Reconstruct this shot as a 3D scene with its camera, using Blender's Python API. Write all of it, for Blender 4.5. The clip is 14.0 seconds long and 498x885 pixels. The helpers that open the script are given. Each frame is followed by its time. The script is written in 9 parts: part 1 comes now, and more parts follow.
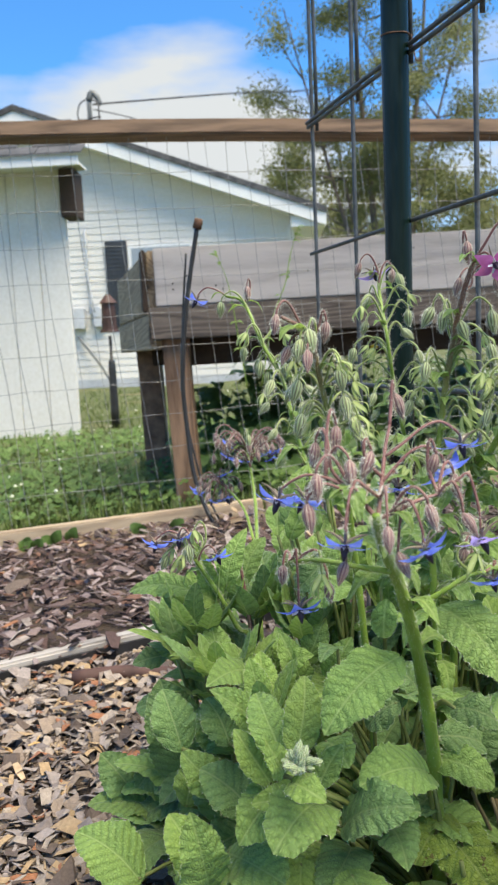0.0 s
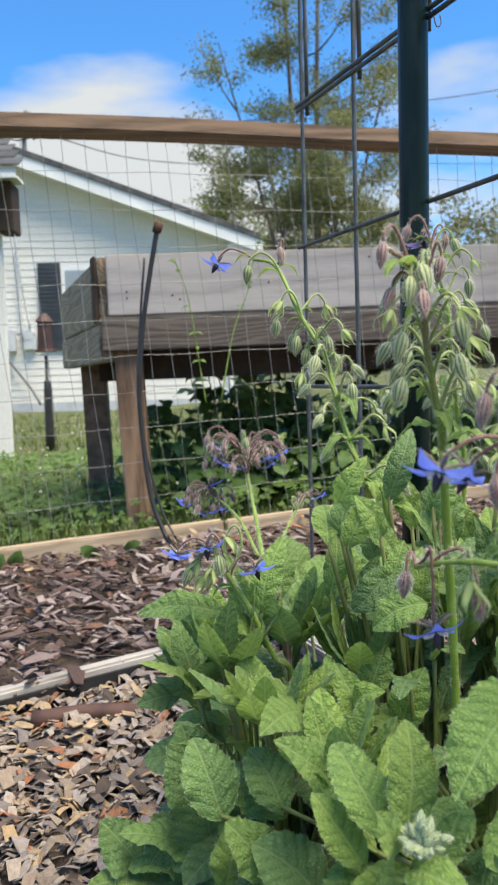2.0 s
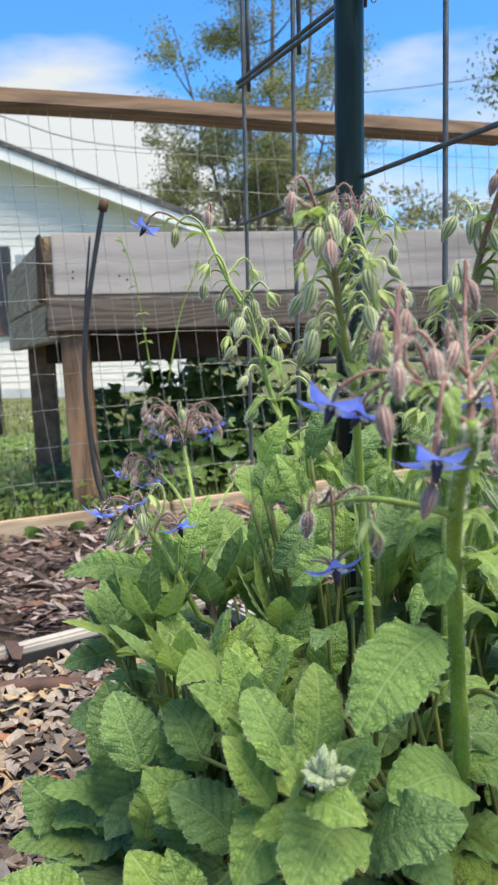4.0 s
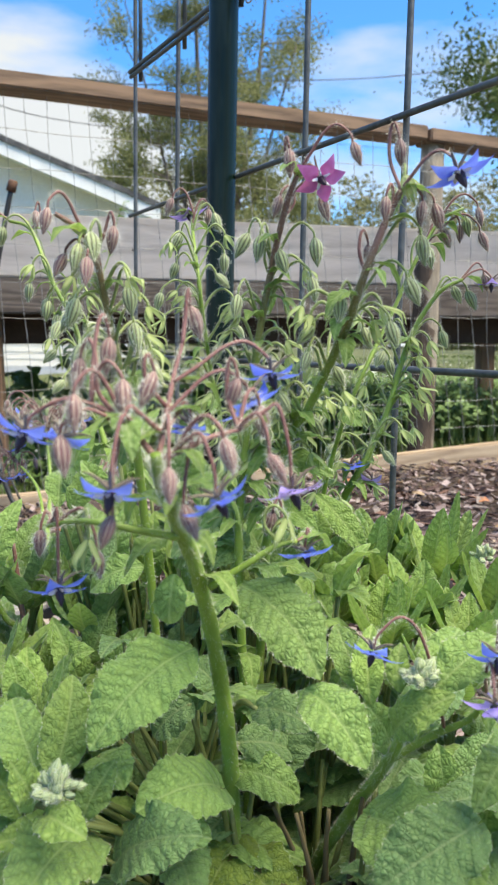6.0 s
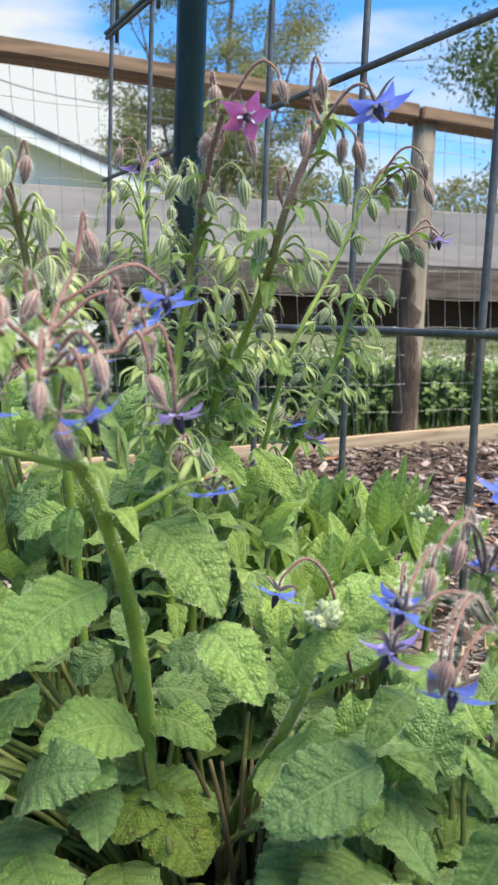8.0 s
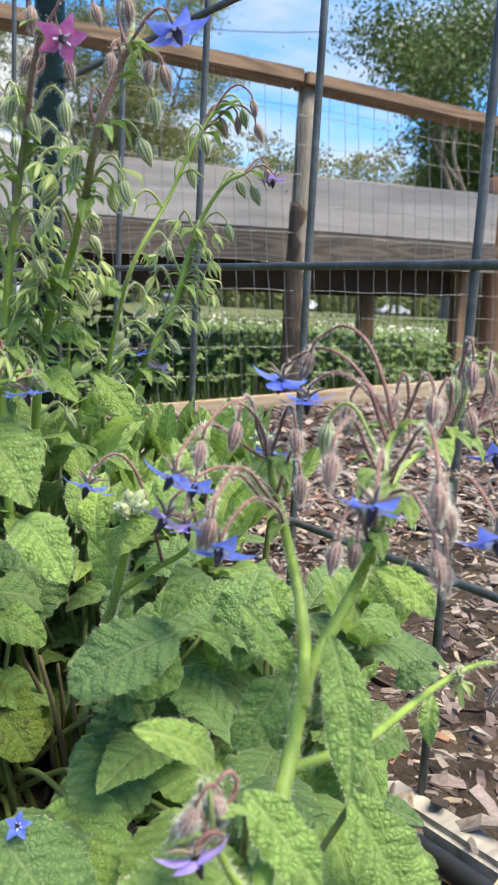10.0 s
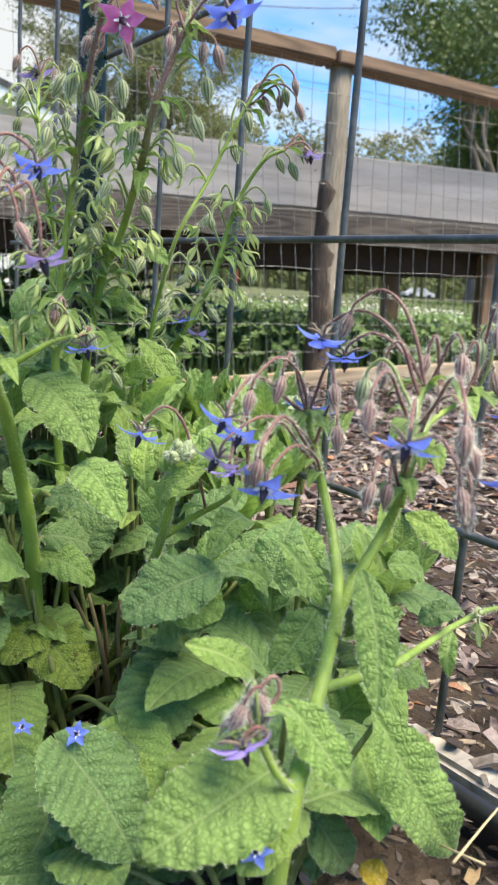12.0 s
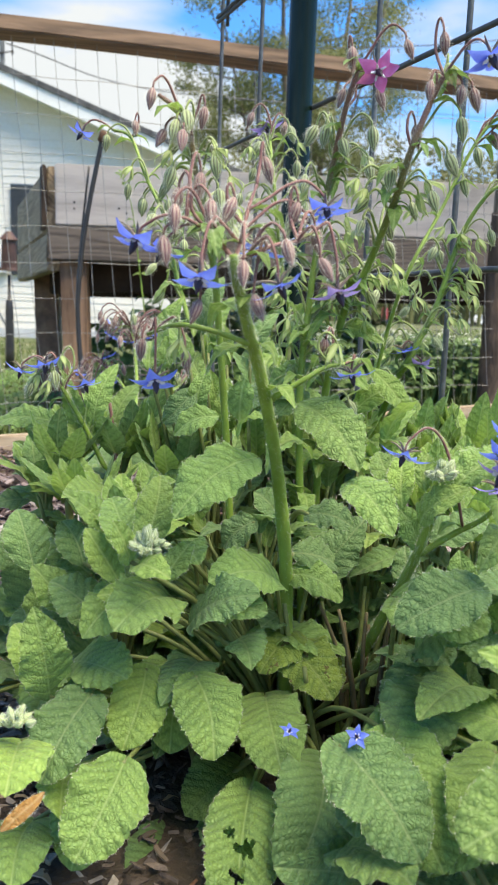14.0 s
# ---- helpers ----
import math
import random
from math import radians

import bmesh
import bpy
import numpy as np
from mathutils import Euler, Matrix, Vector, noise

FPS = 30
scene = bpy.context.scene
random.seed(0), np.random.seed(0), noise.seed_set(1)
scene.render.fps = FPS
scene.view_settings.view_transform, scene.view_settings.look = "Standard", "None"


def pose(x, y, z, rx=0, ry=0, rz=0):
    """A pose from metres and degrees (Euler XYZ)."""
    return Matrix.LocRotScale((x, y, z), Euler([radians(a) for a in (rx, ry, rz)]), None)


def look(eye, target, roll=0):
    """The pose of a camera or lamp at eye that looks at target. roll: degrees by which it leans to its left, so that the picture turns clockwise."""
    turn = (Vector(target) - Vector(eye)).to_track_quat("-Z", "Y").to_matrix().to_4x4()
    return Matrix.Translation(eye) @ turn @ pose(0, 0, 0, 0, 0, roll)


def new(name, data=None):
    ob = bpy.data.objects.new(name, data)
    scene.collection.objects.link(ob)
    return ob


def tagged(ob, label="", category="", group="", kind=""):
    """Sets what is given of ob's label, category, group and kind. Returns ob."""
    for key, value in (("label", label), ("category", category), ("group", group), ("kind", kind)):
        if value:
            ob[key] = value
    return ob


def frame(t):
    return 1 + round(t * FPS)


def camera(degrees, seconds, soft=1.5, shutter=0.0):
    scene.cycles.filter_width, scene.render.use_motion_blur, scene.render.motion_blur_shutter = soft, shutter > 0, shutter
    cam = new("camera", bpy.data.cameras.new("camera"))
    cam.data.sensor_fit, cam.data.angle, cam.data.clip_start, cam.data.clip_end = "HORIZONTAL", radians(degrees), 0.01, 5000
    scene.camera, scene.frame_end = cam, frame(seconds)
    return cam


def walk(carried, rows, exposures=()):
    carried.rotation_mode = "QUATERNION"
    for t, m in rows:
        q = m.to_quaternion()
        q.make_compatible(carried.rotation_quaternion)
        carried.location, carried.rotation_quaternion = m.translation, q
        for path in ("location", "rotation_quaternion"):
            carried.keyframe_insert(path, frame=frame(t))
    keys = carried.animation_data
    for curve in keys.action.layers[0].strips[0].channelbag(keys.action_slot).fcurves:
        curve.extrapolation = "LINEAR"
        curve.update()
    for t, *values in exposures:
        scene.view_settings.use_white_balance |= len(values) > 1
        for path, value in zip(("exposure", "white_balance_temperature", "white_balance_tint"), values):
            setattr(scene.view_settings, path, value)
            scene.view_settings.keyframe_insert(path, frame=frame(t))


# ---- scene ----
cam = camera(34.9, 14.0, soft=2.0)
# focused on the borage, about two feet off
cam.data.dof.use_dof, cam.data.dof.focus_distance, cam.data.dof.aperture_fstop = True, 0.6, cam.data.lens / 2.1
PATH = [
    (0, (0.084, 0.057, 0.665), (-0.009, 2.041, 0.427), -2.6),
    (0.5, (0.057, 0.072, 0.659), (0.017, 2.065, 0.498), -2.7),
    (1, (0.006, 0.09, 0.654), (0.015, 2.086, 0.527), -2.5),
    (1.5, (-0.002, 0.144, 0.624), (0.051, 2.139, 0.485), -2.1),
    (2, (0.0, 0.175, 0.625), (0.086, 2.166, 0.452), -1.7),
    (2.2, (-0.007, 0.18, 0.616), (0.09, 2.169, 0.428), -1.7),
    (4.3, (0.036, 0.158, 0.605), (0.264, 2.134, 0.395), -0.8),
    (4.5, (0.062, 0.149, 0.619), (0.312, 2.118, 0.367), -0.4),
    (5, (0.11, 0.141, 0.612), (0.408, 2.103, 0.367), -0.2),
    (5.5, (0.118, 0.141, 0.617), (0.45, 2.099, 0.382), 0.1),
    (6, (0.111, 0.152, 0.621), (0.45, 2.108, 0.379), 0.9),
    (6.5, (0.116, 0.154, 0.607), (0.439, 2.112, 0.357), 1.6),
    (7, (0.122, 0.154, 0.604), (0.429, 2.112, 0.34), 2.0),
    (7.5, (0.129, 0.156, 0.598), (0.453, 2.109, 0.312), 2.3),
    (8, (0.154, 0.147, 0.599), (0.499, 2.097, 0.32), 2.3),
    (8.5, (0.167, 0.135, 0.592), (0.578, 2.069, 0.291), 2.6),
    (9, (0.19, 0.121, 0.581), (0.661, 2.039, 0.265), 2.8),
    (9.2, (0.197, 0.118, 0.568), (0.69, 2.032, 0.261), 2.6),
    (11.3, (0.193, 0.068, 0.575), (0.837, 1.921, 0.184), 4.7),
    (11.4, (0.197, 0.067, 0.571), (0.786, 1.941, 0.192), 4.0),
    (11.5, (0.185, 0.067, 0.575), (0.793, 1.931, 0.183), 4.4),
    (12, (0.175, 0.067, 0.562), (0.703, 1.957, 0.176), 4.1),
    (12.5, (0.166, 0.062, 0.556), (0.614, 1.974, 0.179), 3.5),
    (13, (0.151, 0.048, 0.562), (0.495, 1.982, 0.189), 3.4),
    (13.5, (0.118, 0.048, 0.553), (0.392, 1.996, 0.191), 3.1),
    (14, (0.106, 0.051, 0.553), (0.263, 2.02, 0.242), 2.1),
]
walk(cam, [(t, look(eye, target, roll)) for t, eye, target, roll in PATH], [(0.0, 0.77, 7950, 8), (1.5, 0.73, 7950, 8), (2.4, 0.75, 7950, 8), (4.4, 0.90, 7950, 8), (14.0, 0.99, 8050, 8)])

# ---- light of the day: bright broken cloud, soft sun high behind the camera's left shoulder ----
SUN_ELEV, SUN_AZ = 64.0, 130.0
world = bpy.data.worlds.new("sky")
scene.world = world
world.use_nodes = True
wt = world.node_tree
wt.nodes.clear()
w_out = wt.nodes.new("ShaderNodeOutputWorld")
w_bg = wt.nodes.new("ShaderNodeBackground")
w_bg.inputs["Strength"].default_value = 0.14
w_sky = wt.nodes.new("ShaderNodeTexSky")
w_sky.sky_type = "NISHITA"
w_sky.sun_disc = False
w_sky.sun_elevation, w_sky.sun_rotation = radians(SUN_ELEV), radians(SUN_AZ)
w_sky.air_density, w_sky.dust_density, w_sky.ozone_density = 1.0, 0.6, 3.0
w_co = wt.nodes.new("ShaderNodeTexCoord")
w_map = wt.nodes.new("ShaderNodeMapping")
w_map.inputs["Scale"].default_value = (1.0, 1.0, 3.4)
w_noise = wt.nodes.new("ShaderNodeTexNoise")
w_noise.inputs["Scale"].default_value = 2.6
w_noise.inputs["Detail"].default_value = 7.0
w_noise.inputs["Roughness"].default_value = 0.52
w_ramp = wt.nodes.new("ShaderNodeValToRGB")
w_ramp.color_ramp.elements[0].position, w_ramp.color_ramp.elements[1].position = 0.55, 0.75
w_sep = wt.nodes.new("ShaderNodeSeparateXYZ")
w_low = wt.nodes.new("ShaderNodeMapRange")
w_low.inputs["From Min"].default_value, w_low.inputs["From Max"].default_value = 0.37, 0.12
w_low.inputs["To Min"].default_value, w_low.inputs["To Max"].default_value = 0.0, 0.20
w_add = wt.nodes.new("ShaderNodeMath")
w_add.operation = "ADD"
w_mix = wt.nodes.new("ShaderNodeMixRGB")
w_mix.inputs["Color2"].default_value = (2.95, 3.4, 4.1, 1)
w_tint = wt.nodes.new("ShaderNodeMixRGB")
w_tint.blend_type = "MULTIPLY"
w_tint.inputs["Fac"].default_value = 1.0
w_tint.inputs["Color2"].default_value = (0.275, 0.79, 1.31, 1)
wl = wt.links
wl.new(w_co.outputs["Generated"], w_map.inputs["Vector"])
wl.new(w_map.outputs["Vector"], w_noise.inputs["Vector"])
wl.new(w_co.outputs["Generated"], w_sep.inputs[0])
wl.new(w_sep.outputs["Z"], w_low.inputs["Value"])
wl.new(w_noise.outputs["Fac"], w_add.inputs[0])
wl.new(w_low.outputs["Result"], w_add.inputs[1])
w_dot = wt.nodes.new("ShaderNodeVectorMath")
w_dot.operation = "DOT_PRODUCT"
w_dot.inputs[1].default_value = Vector((-0.10, 1.0, 0.225)).normalized()
w_bank = wt.nodes.new("ShaderNodeMapRange")
w_bank.inputs["From Min"].default_value, w_bank.inputs["From Max"].default_value = 0.980, 0.998
w_bank.inputs["To Min"].default_value, w_bank.inputs["To Max"].default_value = 0.0, 0.30
w_sum = wt.nodes.new("ShaderNodeMath")
w_sum.operation = "ADD"
wl.new(w_co.outputs["Generated"], w_dot.inputs[0])
wl.new(w_dot.outputs["Value"], w_bank.inputs["Value"])
wl.new(w_add.outputs[0], w_sum.inputs[0])
wl.new(w_bank.outputs["Result"], w_sum.inputs[1])
wl.new(w_sum.outputs[0], w_ramp.inputs["Fac"])
wl.new(w_ramp.outputs["Color"], w_mix.inputs["Fac"])
wl.new(w_sky.outputs["Color"], w_tint.inputs["Color1"])
wl.new(w_tint.outputs["Color"], w_mix.inputs["Color1"])
wl.new(w_mix.outputs["Color"], w_bg.inputs["Color"])
wl.new(w_bg.outputs["Background"], w_out.inputs["Surface"])

sun = new("sun", bpy.data.lights.new("sun", "SUN"))
sun.data.energy, sun.data.angle, sun.data.color = 4.7, radians(48.0), (1.0, 0.95, 0.84)
sun_way = Vector((math.sin(radians(SUN_AZ)) * math.cos(radians(SUN_ELEV)), math.cos(radians(SUN_AZ)) * math.cos(radians(SUN_ELEV)), math.sin(radians(SUN_ELEV))))
sun.matrix_world = look(sun_way * 30, (0, 0, 0))


# ---- materials ----
def material(name, dark, light, scale=8.0, rough=0.7, bump=0.3, bump_scale=60.0, spread=(0.3, 0.7), stretch=(1, 1, 1), metal=0.0,
             each=0.0, island=False, stain=None, stain_scale=2.0, stain_at=(0.55, 0.7), coat=0.0, through_light=0.0, depth=0.002):
    """A surface that varies between two colours at two scales, with fine relief. each: how far single pieces differ in brightness."""
    m = bpy.data.materials.new(name)
    m.use_nodes = True
    nt = m.node_tree
    n, l = nt.nodes, nt.links
    b = n["Principled BSDF"]
    co = n.new("ShaderNodeTexCoord")
    mp = n.new("ShaderNodeMapping")
    mp.inputs["Scale"].default_value = stretch
    l.new(co.outputs["Object"], mp.inputs["Vector"])
    vec = mp.outputs["Vector"]
    info = None
    if each:
        info = n.new("ShaderNodeNewGeometry").outputs["Random Per Island"] if island else n.new("ShaderNodeObjectInfo").outputs["Random"]
    t1 = n.new("ShaderNodeTexNoise")
    t1.inputs["Scale"].default_value, t1.inputs["Detail"].default_value, t1.inputs["Roughness"].default_value = scale, 6, 0.6
    l.new(vec, t1.inputs["Vector"])
    r1 = n.new("ShaderNodeValToRGB")
    r1.color_ramp.elements[0].position, r1.color_ramp.elements[1].position = spread
    r1.color_ramp.elements[0].color, r1.color_ramp.elements[1].color = (*dark, 1), (*light, 1)
    l.new(t1.outputs["Fac"], r1.inputs["Fac"])
    col = r1.outputs["Color"]
    t2 = n.new("ShaderNodeTexNoise")
    t2.inputs["Scale"].default_value, t2.inputs["Detail"].default_value = bump_scale, 4
    l.new(vec, t2.inputs["Vector"])
    fine = n.new("ShaderNodeMixRGB")
    fine.blend_type = "OVERLAY"
    fine.inputs["Fac"].default_value = 0.35
    l.new(col, fine.inputs["Color1"])
    l.new(t2.outputs["Fac"], fine.inputs["Color2"])
    col = fine.outputs["Color"]
    if stain:
        t3 = n.new("ShaderNodeTexNoise")
        t3.inputs["Scale"].default_value, t3.inputs["Detail"].default_value = stain_scale, 5
        l.new(vec, t3.inputs["Vector"])
        r3 = n.new("ShaderNodeValToRGB")
        r3.color_ramp.elements[0].position, r3.color_ramp.elements[1].position = stain_at
        l.new(t3.outputs["Fac"], r3.inputs["Fac"])
        mx = n.new("ShaderNodeMixRGB")
        mx.inputs["Color2"].default_value = (*stain, 1)
        l.new(r3.outputs["Color"], mx.inputs["Fac"])
        l.new(col, mx.inputs["Color1"])
        col = mx.outputs["Color"]
    if each:
        hs = n.new("ShaderNodeHueSaturation")
        mr = n.new("ShaderNodeMapRange")
        mr.inputs["To Min"].default_value, mr.inputs["To Max"].default_value = 1 - each, 1 + each
        l.new(info, mr.inputs["Value"])
        l.new(mr.outputs["Result"], hs.inputs["Value"])
        l.new(col, hs.inputs["Color"])
        col = hs.outputs["Color"]
    l.new(col, b.inputs["Base Color"])
    b.inputs["Roughness"].default_value = rough
    b.inputs["Metallic"].default_value = metal
    b.inputs["Coat Weight"].default_value = coat
    if bump:
        bp = n.new("ShaderNodeBump")
        bp.inputs["Strength"].default_value, bp.inputs["Distance"].default_value = bump, depth
        l.new(t2.outputs["Fac"], bp.inputs["Height"])
        l.new(bp.outputs["Normal"], b.inputs["Normal"])
    if through_light:
        tr = n.new("ShaderNodeBsdfTranslucent")
        ms = n.new("ShaderNodeMixShader")
        ms.inputs["Fac"].default_value = through_light
        l.new(col, tr.inputs["Color"])
        l.new(b.outputs["BSDF"], ms.inputs[1])
        l.new(tr.outputs["BSDF"], ms.inputs[2])
        l.new(ms.outputs["Shader"], n["Material Output"].inputs["Surface"])
    return m


def lumber(name, dark, light, along="x", ring=26.0, rough=0.75, knots=None, each=0.0):
    """Sawn softwood: long wavy grain along one axis, weathering and fine fibres."""
    m = bpy.data.materials.new(name)
    m.use_nodes = True
    n, l = m.node_tree.nodes, m.node_tree.links
    b = n["Principled BSDF"]
    co = n.new("ShaderNodeTexCoord")
    mp = n.new("ShaderNodeMapping")
    mp.inputs["Scale"].default_value = {"x": (0.10, 1, 1), "y": (1, 0.10, 1), "z": (1, 1, 0.10)}[along]
    l.new(co.outputs["Object"], mp.inputs["Vector"])
    wob = n.new("ShaderNodeTexNoise")
    wob.inputs["Scale"].default_value, wob.inputs["Detail"].default_value = 9.0, 2
    l.new(mp.outputs["Vector"], wob.inputs["Vector"])
    grain = n.new("ShaderNodeMath")
    grain.operation = "MULTIPLY"
    grain.inputs[1].default_value = ring
    l.new(wob.outputs["Fac"], grain.inputs[0])
    fr = n.new("ShaderNodeMath")
    fr.operation = "PINGPONG"
    fr.inputs[1].default_value = 1.0
    l.new(grain.outputs[0], fr.inputs[0])
    fib = n.new("ShaderNodeTexNoise")
    fib.inputs["Scale"].default_value, fib.inputs["Detail"].default_value = 240.0, 4
    l.new(mp.outputs["Vector"], fib.inputs["Vector"])
    big = n.new("ShaderNodeTexNoise")
    big.inputs["Scale"].default_value = 3.0
    l.new(co.outputs["Object"], big.inputs["Vector"])
    mixh = n.new("ShaderNodeMath")
    mixh.operation = "MULTIPLY_ADD"
    mixh.inputs[1].default_value = 0.45
    l.new(fr.outputs[0], mixh.inputs[0])
    half = n.new("ShaderNodeMath")
    half.operation = "MULTIPLY"
    half.inputs[1].default_value = 0.55
    l.new(fib.outputs["Fac"], half.inputs[0])
    l.new(half.outputs[0], mixh.inputs[2])
    add = n.new("ShaderNodeMath")
    add.operation = "MULTIPLY_ADD"
    add.inputs[1].default_value = 0.5
    l.new(big.outputs["Fac"], add.inputs[0])
    l.new(mixh.outputs[0], add.inputs[2])
    ramp = n.new("ShaderNodeValToRGB")
    ramp.color_ramp.elements[0].position, ramp.color_ramp.elements[1].position = 0.35, 0.95
    ramp.color_ramp.elements[0].color, ramp.color_ramp.elements[1].color = (*dark, 1), (*light, 1)
    l.new(add.outputs[0], ramp.inputs["Fac"])
    col = ramp.outputs["Color"]
    if knots:
        kn = n.new("ShaderNodeTexVoronoi")
        kn.inputs["Scale"].default_value = knots
        l.new(co.outputs["Object"], kn.inputs["Vector"])
        kr = n.new("ShaderNodeValToRGB")
        kr.color_ramp.elements[0].position, kr.color_ramp.elements[1].position = 0.06, 0.11
        kr.color_ramp.elements[0].color, kr.color_ramp.elements[1].color = (0.25, 0.22, 0.2, 1), (1, 1, 1, 1)
        l.new(kn.outputs["Distance"], kr.inputs["Fac"])
        mu = n.new("ShaderNodeMixRGB")
        mu.blend_type = "MULTIPLY"
        mu.inputs["Fac"].default_value = 0.85
        l.new(col, mu.inputs["Color1"])
        l.new(kr.outputs["Color"], mu.inputs["Color2"])
        col = mu.outputs["Color"]
    l.new(col, b.inputs["Base Color"])
    b.inputs["Roughness"].default_value = rough
    bp = n.new("ShaderNodeBump")
    bp.inputs["Strength"].default_value, bp.inputs["Distance"].default_value = 0.5, 0.002
    l.new(mixh.outputs[0], bp.inputs["Height"])
    l.new(bp.outputs["Normal"], b.inputs["Normal"])
    return m


M_RAIL = lumber("sawn_pine", (0.08, 0.05, 0.033), (0.26, 0.165, 0.105), ring=22)
M_BOARD = lumber("fresh_pine", (0.25, 0.175, 0.115), (0.46, 0.355, 0.245), ring=30)
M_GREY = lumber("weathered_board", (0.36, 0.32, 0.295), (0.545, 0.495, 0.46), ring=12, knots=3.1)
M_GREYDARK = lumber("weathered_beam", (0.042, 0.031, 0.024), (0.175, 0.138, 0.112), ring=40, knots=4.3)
M_SIDEBOARD = lumber("brown_side_board", (0.15, 0.10, 0.062), (0.38, 0.285, 0.185), ring=30, knots=3.7)
M_LEG = lumber("pine_leg", (0.07, 0.036, 0.02), (0.32, 0.19, 0.115), along="x", ring=15)
M_POLEWOOD = material("round_post_wood", (0.16, 0.128, 0.092), (0.36, 0.305, 0.235), scale=4.0, stretch=(6, 6, 1), bump=0.9, bump_scale=30, depth=0.005, stain=(0.06, 0.036, 0.024), stain_scale=2.2, stain_at=(0.5, 0.57))
M_OLDBARK = material("old_dark_bark", (0.028, 0.018, 0.012), (0.12, 0.082, 0.056), scale=9.0, stretch=(4, 4, 1), bump=1.0, bump_scale=40, depth=0.004)
M_REDPOST = material("cedar_post_wood", (0.12, 0.06, 0.04), (0.33, 0.19, 0.12), scale=3.0, stretch=(6, 6, 1), bump=0.7, bump_scale=30)
M_WIRE = material("galvanised_wire", (0.18, 0.18, 0.175), (0.32, 0.32, 0.31), scale=30, rough=0.45, metal=0.35, bump=0)
M_PANEL = material("dull_galvanised_rod", (0.055, 0.06, 0.062), (0.13, 0.14, 0.145), scale=25, rough=0.5, metal=0.5, bump=0.2, bump_scale=200)
M_GREENPOST = material("green_enamel_steel", (0.002, 0.008, 0.0065), (0.005, 0.017, 0.0135), scale=6, rough=0.26, bump=0.12, bump_scale=40, stretch=(1, 1, 0.2), stain=(0.02, 0.035, 0.03), stain_scale=20)
M_GREENPOST.node_tree.nodes["Principled BSDF"].inputs["Specular IOR Level"].default_value = 0.2
M_RUSTWIRE = material("rusty_tie_wire", (0.08, 0.04, 0.02), (0.16, 0.08, 0.05), scale=60, rough=0.7, metal=0.3, bump=0.2)
M_BLACK = material("black_plastic", (0.012, 0.012, 0.013), (0.03, 0.03, 0.032), scale=12, rough=0.42, bump=0.1)
M_SIDING = material("white_vinyl_siding", (0.69, 0.665, 0.615), (0.75, 0.725, 0.675), scale=1.2, rough=0.55, bump=0.1, bump_scale=40)
M_TRIM = material("white_trim_paint", (0.72, 0.72, 0.71), (0.84, 0.84, 0.83), scale=3, rough=0.5, bump=0.1)
M_SHINGLE = material("dark_asphalt_shingle", (0.03, 0.032, 0.036), (0.10, 0.10, 0.105), scale=6, rough=0.9, bump=0.6, bump_scale=30, each=0.25)
M_SHUTTER = material("dark_shutter_paint", (0.022, 0.026, 0.032), (0.05, 0.055, 0.062), scale=3, rough=0.5, bump=0.1)
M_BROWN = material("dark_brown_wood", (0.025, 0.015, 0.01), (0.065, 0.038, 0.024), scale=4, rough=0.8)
M_DULLGREY = material("dull_grey_metal", (0.10, 0.11, 0.11), (0.18, 0.19, 0.19), scale=8, rough=0.6, bump=0.1)
M_GREYBOX = material("grey_enamel", (0.42, 0.44, 0.46), (0.56, 0.58, 0.6), scale=4, rough=0.45, bump=0.05)
M_FEEDER = material("rust_red_metal", (0.03, 0.014, 0.012), (0.08, 0.034, 0.028), scale=10, rough=0.6)
M_GLASS = material("window_pane_glass", (0.25, 0.3, 0.34), (0.36, 0.4, 0.44), scale=1, rough=0.08, bump=0)
M_SOIL = material("dark_soil", (0.035, 0.024, 0.018), (0.10, 0.072, 0.052), scale=14, rough=0.95, bump=1.0, bump_scale=70, depth=0.01)
M_LAWN = material("lawn_turf", (0.04, 0.058, 0.017), (0.13, 0.15, 0.055), scale=2.2, rough=0.9, bump=0.8, bump_scale=30, depth=0.03, stain=(0.20, 0.17, 0.09), stain_scale=0.9, stain_at=(0.55, 0.75))
M_ROAD = material("grey_asphalt", (0.10, 0.10, 0.10), (0.17, 0.17, 0.17), scale=2, rough=0.9)


# ---- builders ----
def part(name, bm, mat, parent=None, label="", smooth=False):
    me = bpy.data.meshes.new(name)
    bm.to_mesh(me)
    bm.free()
    return part_mesh(name, me, mat, parent, label, smooth)


def part_mesh(name, me, mat, parent=None, label="", smooth=False):
    if mat is not None and not me.materials:
        me.materials.append(mat)
    if smooth:
        me.shade_smooth()
    ob = new(name, me)
    ob.parent = parent
    if label:
        tagged(ob, label)
    return ob


def mesh_from(name, verts, faces, uvs=None):
    me = bpy.data.meshes.new(name)
    me.from_pydata([tuple(v) for v in verts], [], faces)
    if uvs is not None:
        lay = me.uv_layers.new(name="UVMap")
        idx = np.empty(len(me.loops), dtype=np.int32)
        me.loops.foreach_get("vertex_index", idx)
        lay.data.foreach_set("uv", np.asarray(uvs, dtype=np.float32)[idx].ravel())
    return me


def thing(name, label, category, group="", kind="", at=(0, 0, 0)):
    ob = new(name)
    ob.empty_display_size = 0.05
    ob.location = at
    return tagged(ob, label, category, group, kind)


